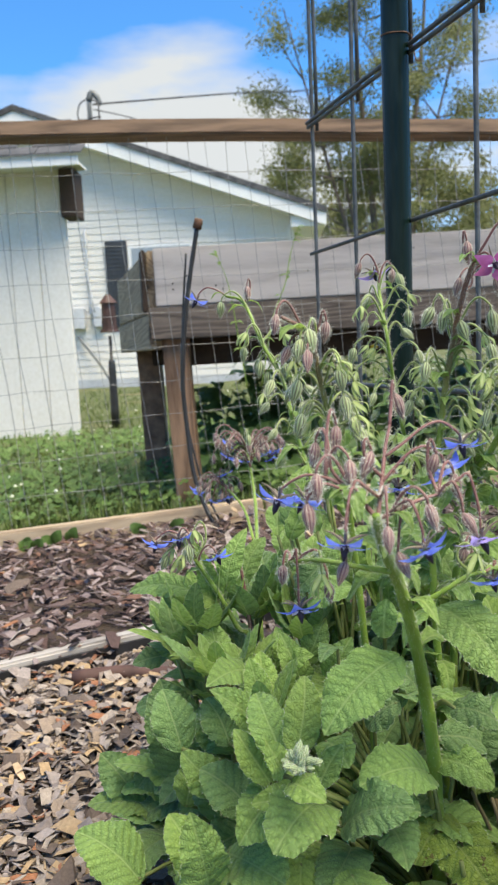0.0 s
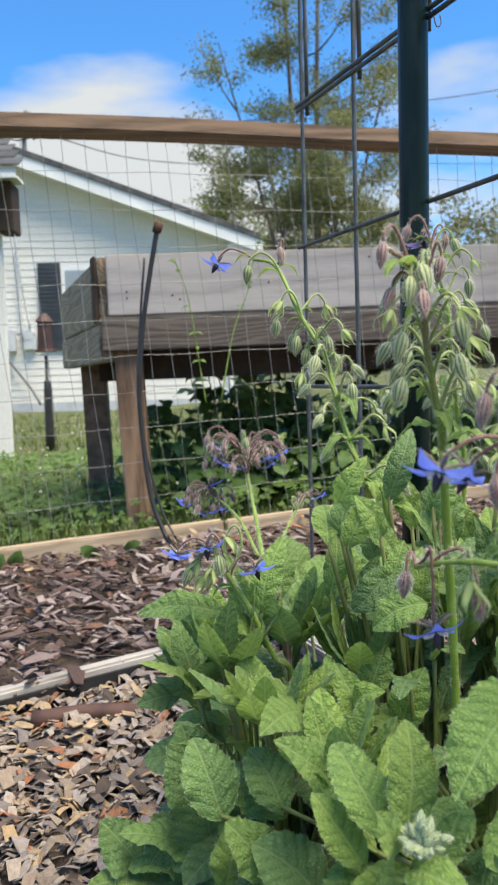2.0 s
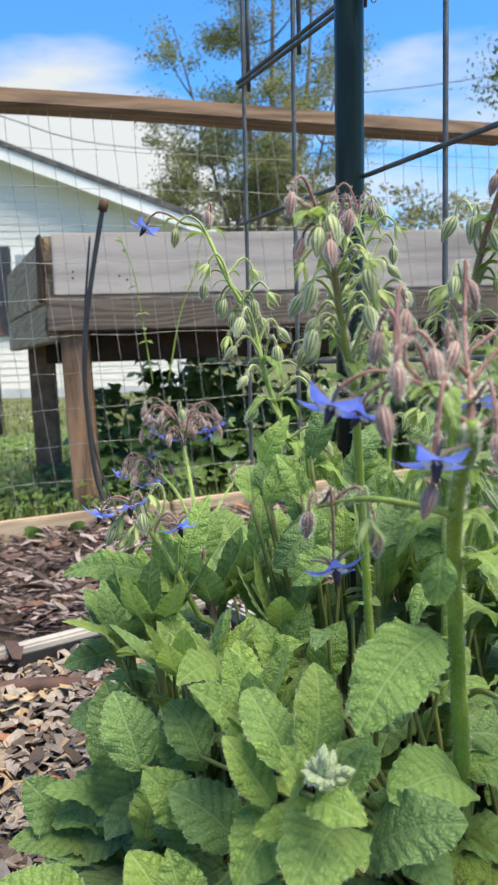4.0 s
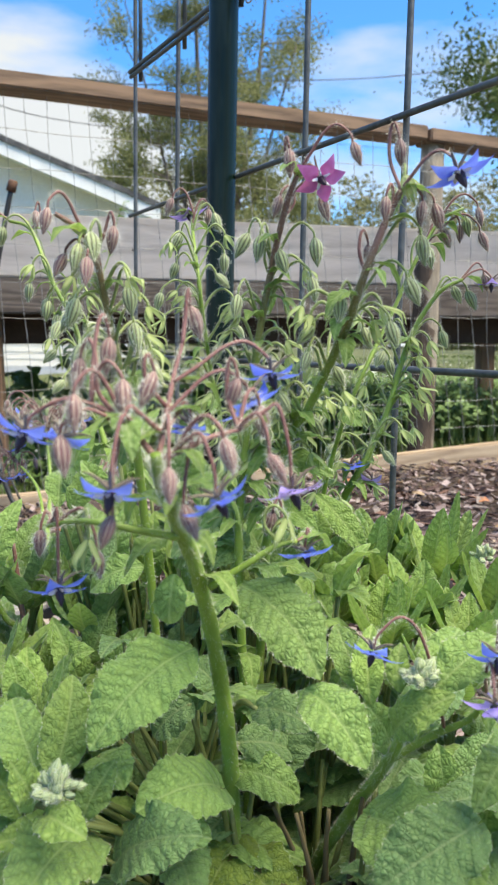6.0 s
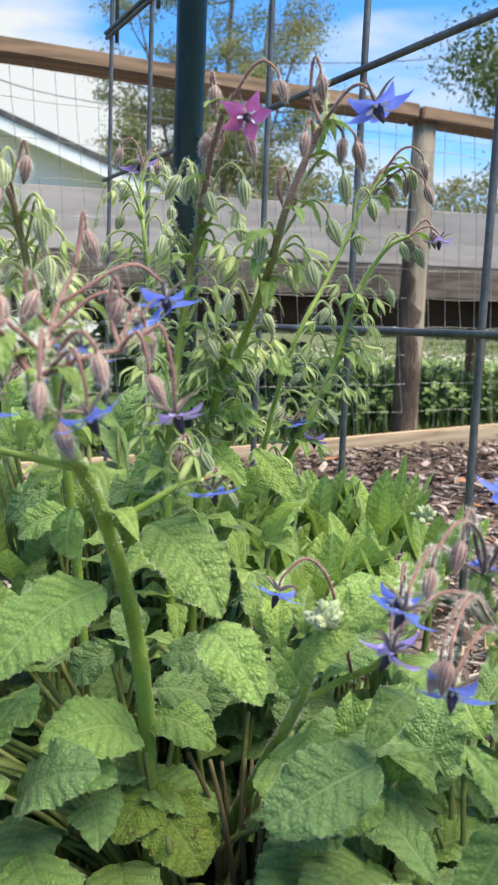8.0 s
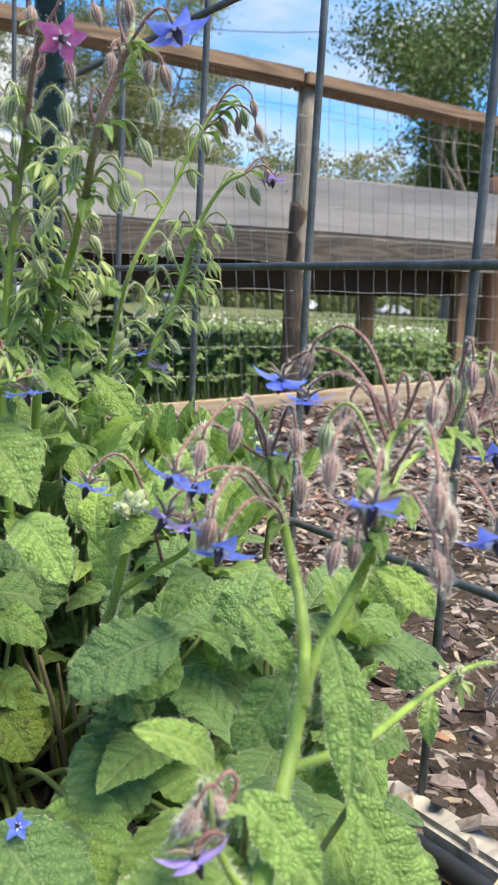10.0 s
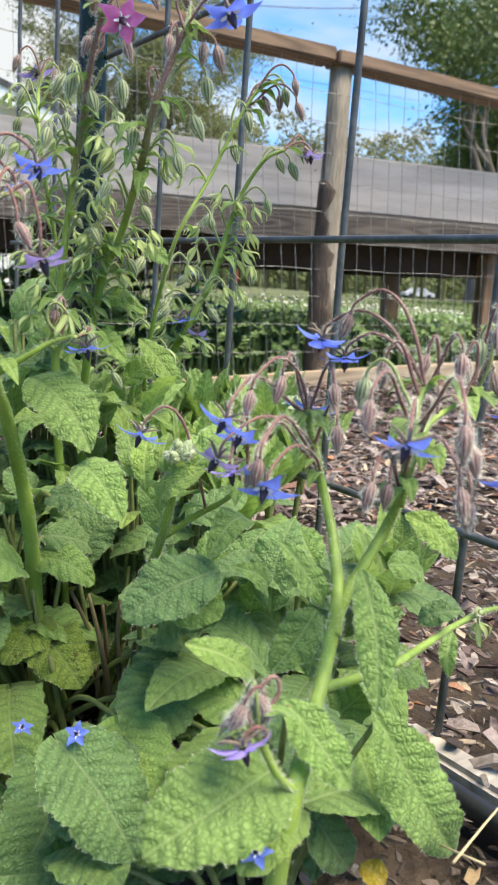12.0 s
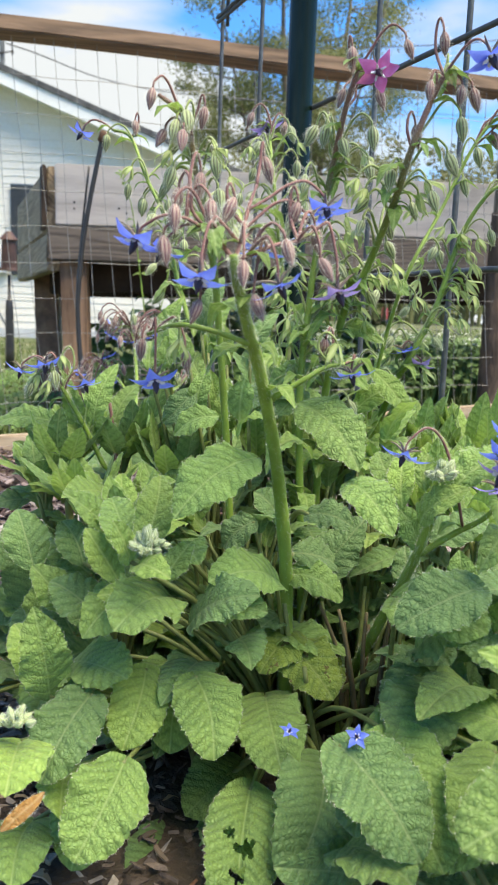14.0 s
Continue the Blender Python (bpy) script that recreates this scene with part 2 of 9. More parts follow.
def box(bm, x0, y0, z0, x1, y1, z1, bevel=0.0):
    vs = [bm.verts.new((x, y, z)) for x in (x0, x1) for y in (y0, y1) for z in (z0, z1)]
    fs = [bm.faces.new([vs[i] for i in f]) for f in ((0, 1, 3, 2), (4, 6, 7, 5), (0, 4, 5, 1), (2, 3, 7, 6), (0, 2, 6, 4), (1, 5, 7, 3))]
    if bevel:
        es = {e for f in fs for e in f.edges}
        bmesh.ops.bevel(bm, geom=list(es), offset=bevel, segments=2, affect="EDGES")
    return bm


def beam(name, a, b, wide, high, mat, parent, bevel=0.003, label="", twist=0.0, cuts=0, warp=0.0):
    """A sawn timber from a to b (centre line); its own x axis runs along it, wide across, high upwards."""
    a, b = Vector(a), Vector(b)
    length = (b - a).length
    bm = bmesh.new()
    box(bm, -length / 2, -wide / 2, -high / 2, length / 2, wide / 2, high / 2, bevel)
    if cuts:
        for i in range(1, cuts):
            x = -length / 2 + length * i / cuts
            bmesh.ops.bisect_plane(bm, geom=bm.verts[:] + bm.edges[:] + bm.faces[:], plane_co=(x, 0, 0), plane_no=(1, 0, 0))
        for v in bm.verts:
            v.co.z += warp * math.sin(v.co.x * 1.9 + 0.6) + warp * 0.4 * math.sin(v.co.x * 5.1)
            v.co.y += warp * 0.8 * math.sin(v.co.x * 1.3)
    ob = part(name, bm, mat, parent, label)
    xax = (b - a).normalized()
    up = Vector((0, 0, 1)) if abs(xax.z) < 0.9 else Vector((0, 1, 0))
    yax = up.cross(xax).normalized()
    zax = xax.cross(yax)
    ob.matrix_local = Matrix.Translation((a + b) / 2) @ Matrix((xax, yax, zax)).transposed().to_4x4() @ pose(0, 0, 0, twist)
    return ob


def smooth_path(points, steps):
    """Points along a Catmull-Rom line through the given ones."""
    p = [Vector(q) for q in points]
    p = [p[0] * 2 - p[1]] + p + [p[-1] * 2 - p[-2]]
    out = []
    for i in range(1, len(p) - 2):
        for s in range(steps):
            t = s / steps
            out.append(0.5 * ((2 * p[i]) + (p[i + 1] - p[i - 1]) * t + (2 * p[i - 1] - 5 * p[i] + 4 * p[i + 1] - p[i + 2]) * t * t
                              + (3 * p[i] - p[i - 1] - 3 * p[i + 1] + p[i + 2]) * t ** 3))
    out.append(p[-2])
    return out


def tube_geo(path, radii, sides=6, cap=True):
    """Vertices and faces of a tube along a path, with a radius for each of its points."""
    verts, faces = [], []
    prev = None
    for i, q in enumerate(path):
        way = (path[min(i + 1, len(path) - 1)] - path[max(i - 1, 0)]).normalized()
        side = way.orthogonal().normalized() if prev is None else (prev - way * prev.dot(way)).normalized()
        prev = side
        other = way.cross(side)
        for k in range(sides):
            a = 2 * math.pi * k / sides
            verts.append(q + (side * math.cos(a) + other * math.sin(a)) * radii[i])
    for i in range(len(path) - 1):
        for k in range(sides):
            k2 = (k + 1) % sides
            faces.append((i * sides + k, i * sides + k2, (i + 1) * sides + k2, (i + 1) * sides + k))
    if cap:
        faces.append(tuple(range(sides))[::-1])
        faces.append(tuple((len(path) - 1) * sides + k for k in range(sides)))
    return verts, faces


def tube(name, points, r0, r1, mat, parent, sides=8, steps=6, label=""):
    path = smooth_path(points, steps) if len(points) > 2 else [Vector(q) for q in points]
    radii = [r0 + (r1 - r0) * i / max(1, len(path) - 1) for i in range(len(path))]
    v, f = tube_geo(path, radii, sides)
    return part_mesh(name, mesh_from(name, v, f), mat, parent, label, smooth=True)


def ground_z(x, y):
    """Height of the ground: it climbs gently to the right."""
    z = 0.18 + 0.07 * min(max(x, -1.2), 4.6)
    return z + 0.006 * math.sin(1.7 * x + 0.6 * y) + 0.004 * math.sin(3.1 * y - x)
# ---- ground ----
def build_ground():
    xs = np.concatenate([-np.geomspace(400, 3, 16), np.linspace(-2.6, 2.6, 40), np.geomspace(3, 400, 16)])
    ys = np.concatenate([-np.geomspace(300, 2, 12), np.linspace(-1.6, 3.6, 40), np.geomspace(4, 600, 22)])
    verts = [(x, y, ground_z(x, y)) for y in ys for x in xs]
    w = len(xs)
    faces = [(j * w + i, j * w + i + 1, (j + 1) * w + i + 1, (j + 1) * w + i) for j in range(len(ys) - 1) for i in range(w - 1)]
    me = mesh_from("ground", verts, faces)
    me.materials.append(M_LAWN)
    me.materials.append(M_SOIL)
    for p in me.polygons:
        c = p.center
        p.material_index = 1 if c.y < 2.26 + 0.12 * c.x and -3 < c.x < 4 and c.y > -2 else 0
    ob = part_mesh("ground", me, None, smooth=True)
    tagged(ob, "gently rising lawn with bare dark soil inside the fence", "ground", kind="structure")


build_ground()


def fence_y(x):
    return 2.255 + 0.125 * x


def rail_z(x):
    return 1.221 - 0.017 * x


# ---- garden fence: top rail, posts, welded mesh, bottom board ----
def build_fence():
    fence = thing("garden_fence", "wooden garden fence with galvanised wire mesh and pine rail", "fence")
    beam("top_rail", (-1.9, fence_y(-1.9), rail_z(-1.9) + 0.016), (0.98, fence_y(0.98), rail_z(0.98) + 0.016), 0.089, 0.038, M_RAIL, fence, 0.004, "sawn pine top rail", cuts=14, warp=0.004)
    beam("top_rail", (0.984, fence_y(0.984), rail_z(0.984) + 0.016), (3.6, fence_y(3.6) + 0.12, rail_z(3.6) - 0.01), 0.089, 0.036, M_RAIL, fence, 0.004, cuts=12, warp=0.004)
    for x, mat, r, top, lean in ((1.02, M_POLEWOOD, 0.037, None, 0.0), (-1.75, M_POLEWOOD, 0.04, None, 0.0), (3.4, M_POLEWOOD, 0.04, None, 0.0)):
        y = fence_y(x) + 0.004
        z0, z1 = ground_z(x, y) - 0.15, rail_z(x) - 0.004
        pts = [Vector((x - lean * 0.2 * k, y + 0.003 * math.cos(2.2 * k), z0 + (z1 - z0) * k / 9)) for k in range(10)]
        v, f = tube_geo(pts, [r * (1.08 - 0.02 * k + 0.012 * math.sin(2.7 * k)) for k in range(10)], 14)
        part_mesh("post", mesh_from("post", v, f), mat, fence, "weathered round fence post", smooth=True)
        # dark bark still on one side, torn off raggedly towards the light
        rows, cols, bv, bf = 26, 12, [], []
        for k in range(rows + 1):
            z = z0 + 0.78 * k / rows
            open_side = 2.9 - 2.1 * (k / rows) ** 0.8 + 0.35 * math.sin(2.1 * k) + 0.25 * math.sin(5.3 * k + 1)
            for c in range(cols + 1):
                a = math.pi * 1.08 + max(0.12, open_side) * (2 * c / cols - 1)
                rr = r * (1.1 - 0.06 * k / rows + 0.02 * math.sin(3.1 * c + 1.3 * k))
                bv.append(Vector((x + rr * math.cos(a), y + rr * math.sin(a), z)))
        for k in range(rows):
            for c in range(cols):
                o = k * (cols + 1) + c
                bf.append((o, o + 1, o + cols + 2, o + cols + 1))
        bark = part_mesh("bark", mesh_from("bark", bv, bf), M_OLDBARK, fence, "dark bark left on the post", smooth=True)
        bark.modifiers.new("thickness", "SOLIDIFY").thickness = 0.003
    # bottom boards, laid along the ground inside the mesh
    ends = (-1.95, 0.02, 1.9, 3.7)
    for a, b in zip(ends, ends[1:]):
        a, b = a + 0.004, b - 0.004
        beam("bottom_board", (a, fence_y(a) - 0.05, 0.196 + 0.074 * a), (b, fence_y(b) - 0.05, 0.196 + 0.074 * b), 0.036, 0.105, M_BOARD, fence, 0.004, "fresh pine bottom board", cuts=8, warp=0.003)
    # mesh of 2 x 4 inch cells; the lower wires follow the slope
    bottom = lambda x: ground_z(x, 2.25) + 0.05
    n_up, n_x = 11, 74
    def node(i, j):
        u = j / n_up
        x = -1.62 + 0.0508 * i + 0.085 * (1 - u) ** 1.2
        z = bottom(x) + (rail_z(x) - 0.002 - bottom(x)) * u
        return Vector((x + 0.003 * math.sin(i * 2.3 + j), fence_y(x) - 0.02 + 0.006 * math.sin(0.8 * j + 0.31 * i), z + 0.002 * math.sin(1.3 * i + 2 * j)))
    for i in range(n_x):
        path = [node(i, j) for j in range(n_up + 1)]
        v, f = tube_geo(path, [0.0009] * len(path), 4, cap=False)
        part_mesh("upright_wire", mesh_from("upright_wire", v, f), M_WIRE, fence, smooth=True)
    for j in range(n_up):
        path = [node(i, j) + Vector((0, -0.0022, 0)) for i in range(n_x)]
        v, f = tube_geo(path, [0.0009] * len(path), 4, cap=False)
        part_mesh("cross_wire", mesh_from("cross_wire", v, f), M_WIRE, fence, smooth=True)


build_fence()


# ---- trellis of livestock panel, tied to a green post ----
def panel_point(i, z=0.0, off=0.0):
    return Vector((0.147 + 0.0522 * i + off * 0.94, 1.395 - 0.1450 * i + off * 0.34, z))


def build_trellis():
    t = thing("wire_panel_trellis", "upright grey welded rod panel trellis standing in the mulch", "trellis")
    for i in range(10):
        p = panel_point(i)
        top = panel_point(i, 2.05) + Vector((0.012 * math.sin(i), 0, 0))
        g = ground_z(p.x, p.y)
        pts = [Vector((p.x + 0.004 * math.sin(i * 1.7), p.y, g - 0.03)), Vector((p.x, p.y, 0.6)), Vector((p.x, p.y, 1.1)), Vector((top.x, top.y, 2.05))]
        tube("upright_rod", pts, 0.003, 0.003, M_PANEL, t, 8, 4)
    for k, z in enumerate((0.40, 0.603, 0.814, 1.022, 1.225, 1.43, 1.63, 1.84, 2.04)):
        a, b = panel_point(-0.06, z), panel_point(9.05, z + (0.012 if k == 0 else -0.004 if k < 3 else 0.0))
        mid = (a + b) / 2 + Vector((0, 0, 0.002))
        shift = Vector((-0.0055, -0.002, 0))
        tube("cross_rod", [a + shift, mid + shift, b + shift], 0.003, 0.003, M_PANEL, t, 8, 6)
    u = thing("upper_wire_panel", "second grey rod panel lapped over the trellis top", "trellis")
    for i in range(10):
        p = panel_point(i + 0.02, 0, 0.007)
        tube("upright_rod", [(p.x, p.y, 1.008), (p.x, p.y, 1.5), (p.x + 0.01, p.y, 2.1)], 0.003, 0.003, M_PANEL, u, 8, 4)
    for z in (1.0152, 1.2182, 1.4232, 1.6232, 1.8332):
        a, b = panel_point(-0.05, z, -0.0045), panel_point(9.1, z, -0.0045)
        tube("cross_rod", [a, (a + b) / 2, b], 0.003, 0.003, M_PANEL, u, 8, 4)


build_trellis()


def build_green_post():
    post = thing("green_trellis_post", "dark green enamelled round steel post beside the trellis", "post")
    x, y = 0.2335, 1.09
    v, f = tube_geo([Vector((x + 0.002 * k, y, ground_z(x, y) - 0.06 + 0.5 * k)) for k in range(5)], [0.0168] * 5, 24)
    part_mesh("tube", mesh_from("tube", v, f), M_GREENPOST, post, smooth=True)
    loop = [Vector((x + 0.004 + 0.0177 * math.cos(a), y + 0.0177 * math.sin(a), 1.037 + 0.002 * math.sin(a))) for a in np.linspace(0, 2 * math.pi, 20)]
    tube("tie_wire", loop, 0.0008, 0.0008, M_RUSTWIRE, post, 5, 1, "thin rusty tie wire")
    hook = [(x + 0.023, y - 0.004, 1.036), (x + 0.025, y - 0.006, 1.020), (x + 0.028, y - 0.008, 1.004), (x + 0.033, y - 0.008, 1.006), (x + 0.032, y - 0.008, 1.016)]
    tube("tie_wire_end", hook, 0.0008, 0.0006, M_RUSTWIRE, post, 5, 4)


build_green_post()


# ---- raised planter on legs behind the fence ----
def build_planter():
    pl = thing("raised_planter", "grey weathered wooden raised planter table on pine legs", "planter")
    fl, fr = Vector((-0.30, 2.475, 0)), Vector((1.84, 2.648, 0))
    bl, br = Vector((-0.585, 3.44, 0)), Vector((1.89, 3.56, 0))
    z_top, z_mid, z_low = 0.988, 0.814, 0.716
    def rise(x):
        return 0.017 * (x - 0.7)
    def wall(name, a, b, z0, z1, thick, mat, label=""):
        return beam(name, (a.x, a.y, (z0 + z1) / 2 + rise(a.x)), (b.x, b.y, (z0 + z1) / 2 + rise(b.x)), thick, z1 - z0, mat, pl, 0.004, label)
    along = (fr - fl).normalized()
    wall("front_board", fl + along * 0.008, fr, z_mid + 0.002, z_top, 0.036, M_GREY, "grey weathered front board")
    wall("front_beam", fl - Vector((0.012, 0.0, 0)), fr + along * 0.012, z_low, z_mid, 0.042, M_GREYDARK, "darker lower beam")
    side = (bl - fl).normalized()
    wall("side_board", fl + Vector((-0.001, 0.0205, 0)), bl, z_mid - 0.012, z_top - 0.002, 0.034, M_SIDEBOARD)
    wall("side_beam", fl + Vector((0.0, 0.026, 0)), bl, z_low - 0.028, z_mid - 0.016, 0.04, M_SIDEBOARD)
    wall("side_board", fr + Vector((-0.02, 0.03, 0)), br, z_mid, z_top - 0.002, 0.034, M_GREY)
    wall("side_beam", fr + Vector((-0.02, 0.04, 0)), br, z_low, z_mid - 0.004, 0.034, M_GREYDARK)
    wall("back_board", bl, br, z_mid, z_top, 0.036, M_GREY)
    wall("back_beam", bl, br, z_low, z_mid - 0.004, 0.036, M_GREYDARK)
    # added joists; their dark brown stands in for the shadowed underside
    for off in (-0.05, -0.42, -0.78):
        wall("joist", bl.lerp(fl, -off / 0.965) + Vector((0.06, 0, 0)), br + Vector((-0.05, off, 0)), z_low - 0.085, z_low + 0.015, 0.04, M_BROWN, "added joist under the planter, dark for the shaded underside")
    # dark corner board on the outer face of the side
    wall("corner_board", fl + Vector((-0.024, 0.0, 0)), fl + Vector((-0.024, 0.0, 0)) + side * 0.05, z_mid - 0.012, z_top, 0.014, M_BROWN, "dark brown corner board")
    # floor slats share the dark brown that carries the shade below the planter
    n = 14
    for i in range(n):
        u = (i + 0.5) / n
        a, b = fl.lerp(fr, u) + Vector((0, 0.06, 0)), bl.lerp(br, u) - Vector((0, 0.05, 0))
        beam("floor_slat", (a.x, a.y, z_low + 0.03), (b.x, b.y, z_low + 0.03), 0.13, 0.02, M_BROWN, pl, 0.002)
    bm = bmesh.new()
    vs = [bm.verts.new((p.x, p.y, z_top - 0.06)) for p in (fl + Vector((.03, .04, 0)), fr + Vector((-.05, .05, 0)), br + Vector((-.05, -.05, 0)), bl + Vector((.05, -.05, 0)))]
    top = bm.faces.new(vs)
    ext = bmesh.ops.extrude_face_region(bm, geom=[top])
    for g in ext["geom"]:
        if isinstance(g, bmesh.types.BMVert):
            g.co.z -= 0.12
    part("soil_fill", bm, M_SOIL, pl, "dark potting soil")
    legs = (((-0.247, 2.535), (-0.222, 2.535), 0.039), ((-0.474, 3.38), (-0.46, 3.40), 0.046), ((1.785, 2.72), (1.795, 2.72), 0.036), ((1.738, 3.46), (1.745, 3.46), 0.033))
    for (x, y), (x2, y2), h in legs:
        g = ground_z(x2, y2)
        beam("leg", (x2, y2, g - 0.08), (x, y, z_low + 0.02), h * 2, h * 2, M_REDPOST if y > 3 and x < 0 else M_LEG, pl, 0.004, "reddish pine leg post")
    # screw heads and knots on the front board
    rng = random.Random(4)
    for i in range(12):
        u = (0.03, 0.03, 0.05, 0.09, 0.10, 0.22, 0.36, 0.37, 0.62, 0.63, 0.97, 0.97)[i]
        p = fl.lerp(fr, u) + Vector((0, -0.0185, 0))
        bm = bmesh.new()
        bmesh.ops.create_cone(bm, cap_ends=True, segments=8, radius1=0.0032, radius2=0.0028, depth=0.002, matrix=pose(p.x, p.y, rng.uniform(z_mid + 0.02, z_top - 0.02), 90))
        part("screw_head", bm, M_BLACK, pl)


build_planter()


def build_hose():
    h = thing("irrigation_riser", "black plastic irrigation hose standing up against the fence", "hose")
    y = 2.17
    pts = [(-0.124, y, 0.988), (-0.15, y, 0.86), (-0.172, y, 0.73), (-0.184, y, 0.596), (-0.183, y, 0.507), (-0.167, y - 0.01, 0.335), (-0.134, y - 0.03, 0.235), (-0.10, y - 0.06, 0.19), (-0.06, y - 0.10, 0.16)]
    tube("hose", pts, 0.0062, 0.0062, M_BLACK, h, 12, 6)
    v, f = tube_geo([Vector((-0.126, y, 0.978)), Vector((-0.120, y, 1.0)), Vector((-0.119, y, 1.004))], [0.0115, 0.0115, 0.008], 12)
    part_mesh("end_cap", mesh_from("end_cap", v, f), M_RUSTWIRE, h, "brown end cap", smooth=True)
    p2 = [(-0.16, y + 0.02, 0.92), (-0.178, y + 0.02, 0.75), (-0.19, y + 0.02, 0.55), (-0.15, y, 0.32), (-0.09, y - 0.05, 0.19)]
    tube("thin_tube", p2, 0.003, 0.003, M_BLACK, h, 6, 6)


build_hose()


# ---- white house and lean-to ----
def gable_roof_z(x):
    return 4.62 - 0.372 * abs(x + 4.05)


def build_house():
    house = thing("white_house", "white sided single storey house with dark shingle gable roof", "house", kind="")
    y0 = 13.5
    x0, x1, base = -8.4, 0.33, 0.12
    # lap siding, one course after another, clipped by the gable slope
    course = 0.115
    k = 0
    z = base + 0.12
    while z < 4.5:
        top = z + course
        half, wide = (4.46 - top) / 0.372, (4.46 - z) / 0.372
        a, b = max(x0, -4.05 - half), min(x1, -4.05 + half)
        a0, b0 = max(x0, -4.05 - wide), min(x1, -4.05 + wide)
        if b - a > 0.2:
            bm = bmesh.new()
            vs = [bm.verts.new(c) for c in ((a0, y0 - 0.014, z), (b0, y0 - 0.014, z), (b, y0 - 0.004, top + 0.006), (a, y0 - 0.004, top + 0.006), (a0, y0 + 0.02, z), (b0, y0 + 0.02, z))]
            bm.faces.new((vs[0], vs[1], vs[2], vs[3]))
            bm.faces.new((vs[4], vs[5], vs[1], vs[0]))
            part("siding_board", bm, M_SIDING, house)
        z = top
        k += 1
    bm = bmesh.new()
    poly = [(x0 - 0.0, base), (x1 - 0.01, base), (x1 - 0.01, gable_roof_z(x1) - 0.14), (-4.05, 4.45), (x0, gable_roof_z(x0) - 0.14)]
    f = bm.faces.new([bm.verts.new((x, y0 + 0.03, z)) for x, z in poly])
    ext = bmesh.ops.extrude_face_region(bm, geom=[f])
    for g in ext["geom"]:
        if isinstance(g, bmesh.types.BMVert):
            g.co.y += 9.0
    part("wall", bm, M_SIDING, house)
    bm = bmesh.new()
    box(bm, x0, y0 - 0.012, base - 0.1, x1, y0 + 0.03, base + 0.12)
    part("foundation", bm, M_GREYBOX, house)
    for sgn in (1, -1):
        xe = -4.05 + sgn * 4.92
        a, b = Vector((-4.05, 0, 4.62)), Vector((xe, 0, gable_roof_z(xe)))
        bm = bmesh.new()
        vs = []
        for yy in (y0 - 0.47, y0 + 9.3):
            for p, dz in ((a, 0.05), (b, 0.05), (b, -0.04), (a, -0.04)):
                vs.append(bm.verts.new((p.x, yy, p.z + dz)))
        for fc in ((0, 1, 2, 3), (7, 6, 5, 4), (0, 4, 5, 1), (1, 5, 6, 2), (2, 6, 7, 3)):
            bm.faces.new([vs[i] for i in fc])
        part("roof", bm, M_SHINGLE, house, "dark shingle roof slope")
        bm = bmesh.new()
        vs = []
        for yy in (y0 - 0.44, y0 - 0.40):
            for p, dz in ((a, -0.045), (b, -0.045), (b, -0.24), (a, -0.24)):
                vs.append(bm.verts.new((p.x, yy, p.z + dz)))
        for fc in ((0, 1, 2, 3), (7, 6, 5, 4), (0, 4, 5, 1), (1, 5, 6, 2), (2, 6, 7, 3)):
            bm.faces.new([vs[i] for i in fc])
        part("rake_trim", bm, M_TRIM, house)
        bm = bmesh.new()
        vs = []
        for yy in (y0 - 0.40, y0 + 0.03):
            for p in (a, b):
                vs.append(bm.verts.new((p.x, yy, p.z - 0.2)))
        bm.faces.new((vs[0], vs[1], vs[3], vs[2]))
        part("soffit", bm, M_TRIM, house)
    bm = bmesh.new()
    box(bm, x1 - 0.02, y0 - 0.37, 2.56, x1 + 0.52, y0 + 9, 2.73)
    part("eave_box", bm, M_TRIM, house)
    bm = bmesh.new()
    box(bm, x1 - 0.08, y0 - 0.045, base + 0.1, x1 + 0.02, y0 + 0.02, 2.62)
    part("corner_trim", bm, M_TRIM, house)
    # window with dark shutters
    win = part("window", box(bmesh.new(), -2.42, y0 - 0.06, 1.12, -1.32, y0 - 0.02, 2.45), M_TRIM, house)
    for a, b, c, d in ((-2.36, 1.18, -1.38, 1.80), (-2.36, 1.86, -1.38, 2.39)):
        part("pane", box(bmesh.new(), a, y0 - 0.066, b, c, y0 - 0.058, d), M_GLASS, win)
    for sx in (-2.80,):
        sh = part("shutter", box(bmesh.new(), sx, y0 - 0.07, 1.10, sx + 0.36, y0 - 0.03, 2.52, 0.004), M_SHUTTER, house, "dark louvred shutter")
        for i in range(20):
            zz = 1.17 + i * 0.066
            part("louvre", box(bmesh.new(), sx + 0.04, y0 - 0.078, zz, sx + 0.32, y0 - 0.068, zz + 0.04), M_SHUTTER, sh)
    for i, (mx, mz, w, h) in enumerate(((-3.32, 1.10, 0.24, 0.34), (-2.98, 1.34, 0.0, 0.0), (-2.96, 1.12, 0.2, 0.22))):
        if w:
            part("utility_box", box(bmesh.new(), mx - w / 2, y0 - 0.16, mz, mx + w / 2, y0 - 0.02, mz + h, 0.01), M_GREYBOX, house, "grey utility box")
        else:
            bm = bmesh.new()
            bmesh.ops.create_cone(bm, cap_ends=True, segments=20, radius1=0.1, radius2=0.085, depth=0.14, matrix=pose(mx, y0 - 0.1, mz + 0.03, 90))
            part("meter", bm, M_GREYBOX, house, "round electricity meter")
    tube("conduit", [(-3.12, y0 - 0.06, 2.75), (-3.11, y0 - 0.06, 1.9), (-3.09, y0 - 0.06, 1.25)], 0.022, 0.022, M_GREYBOX, house, 8, 3)
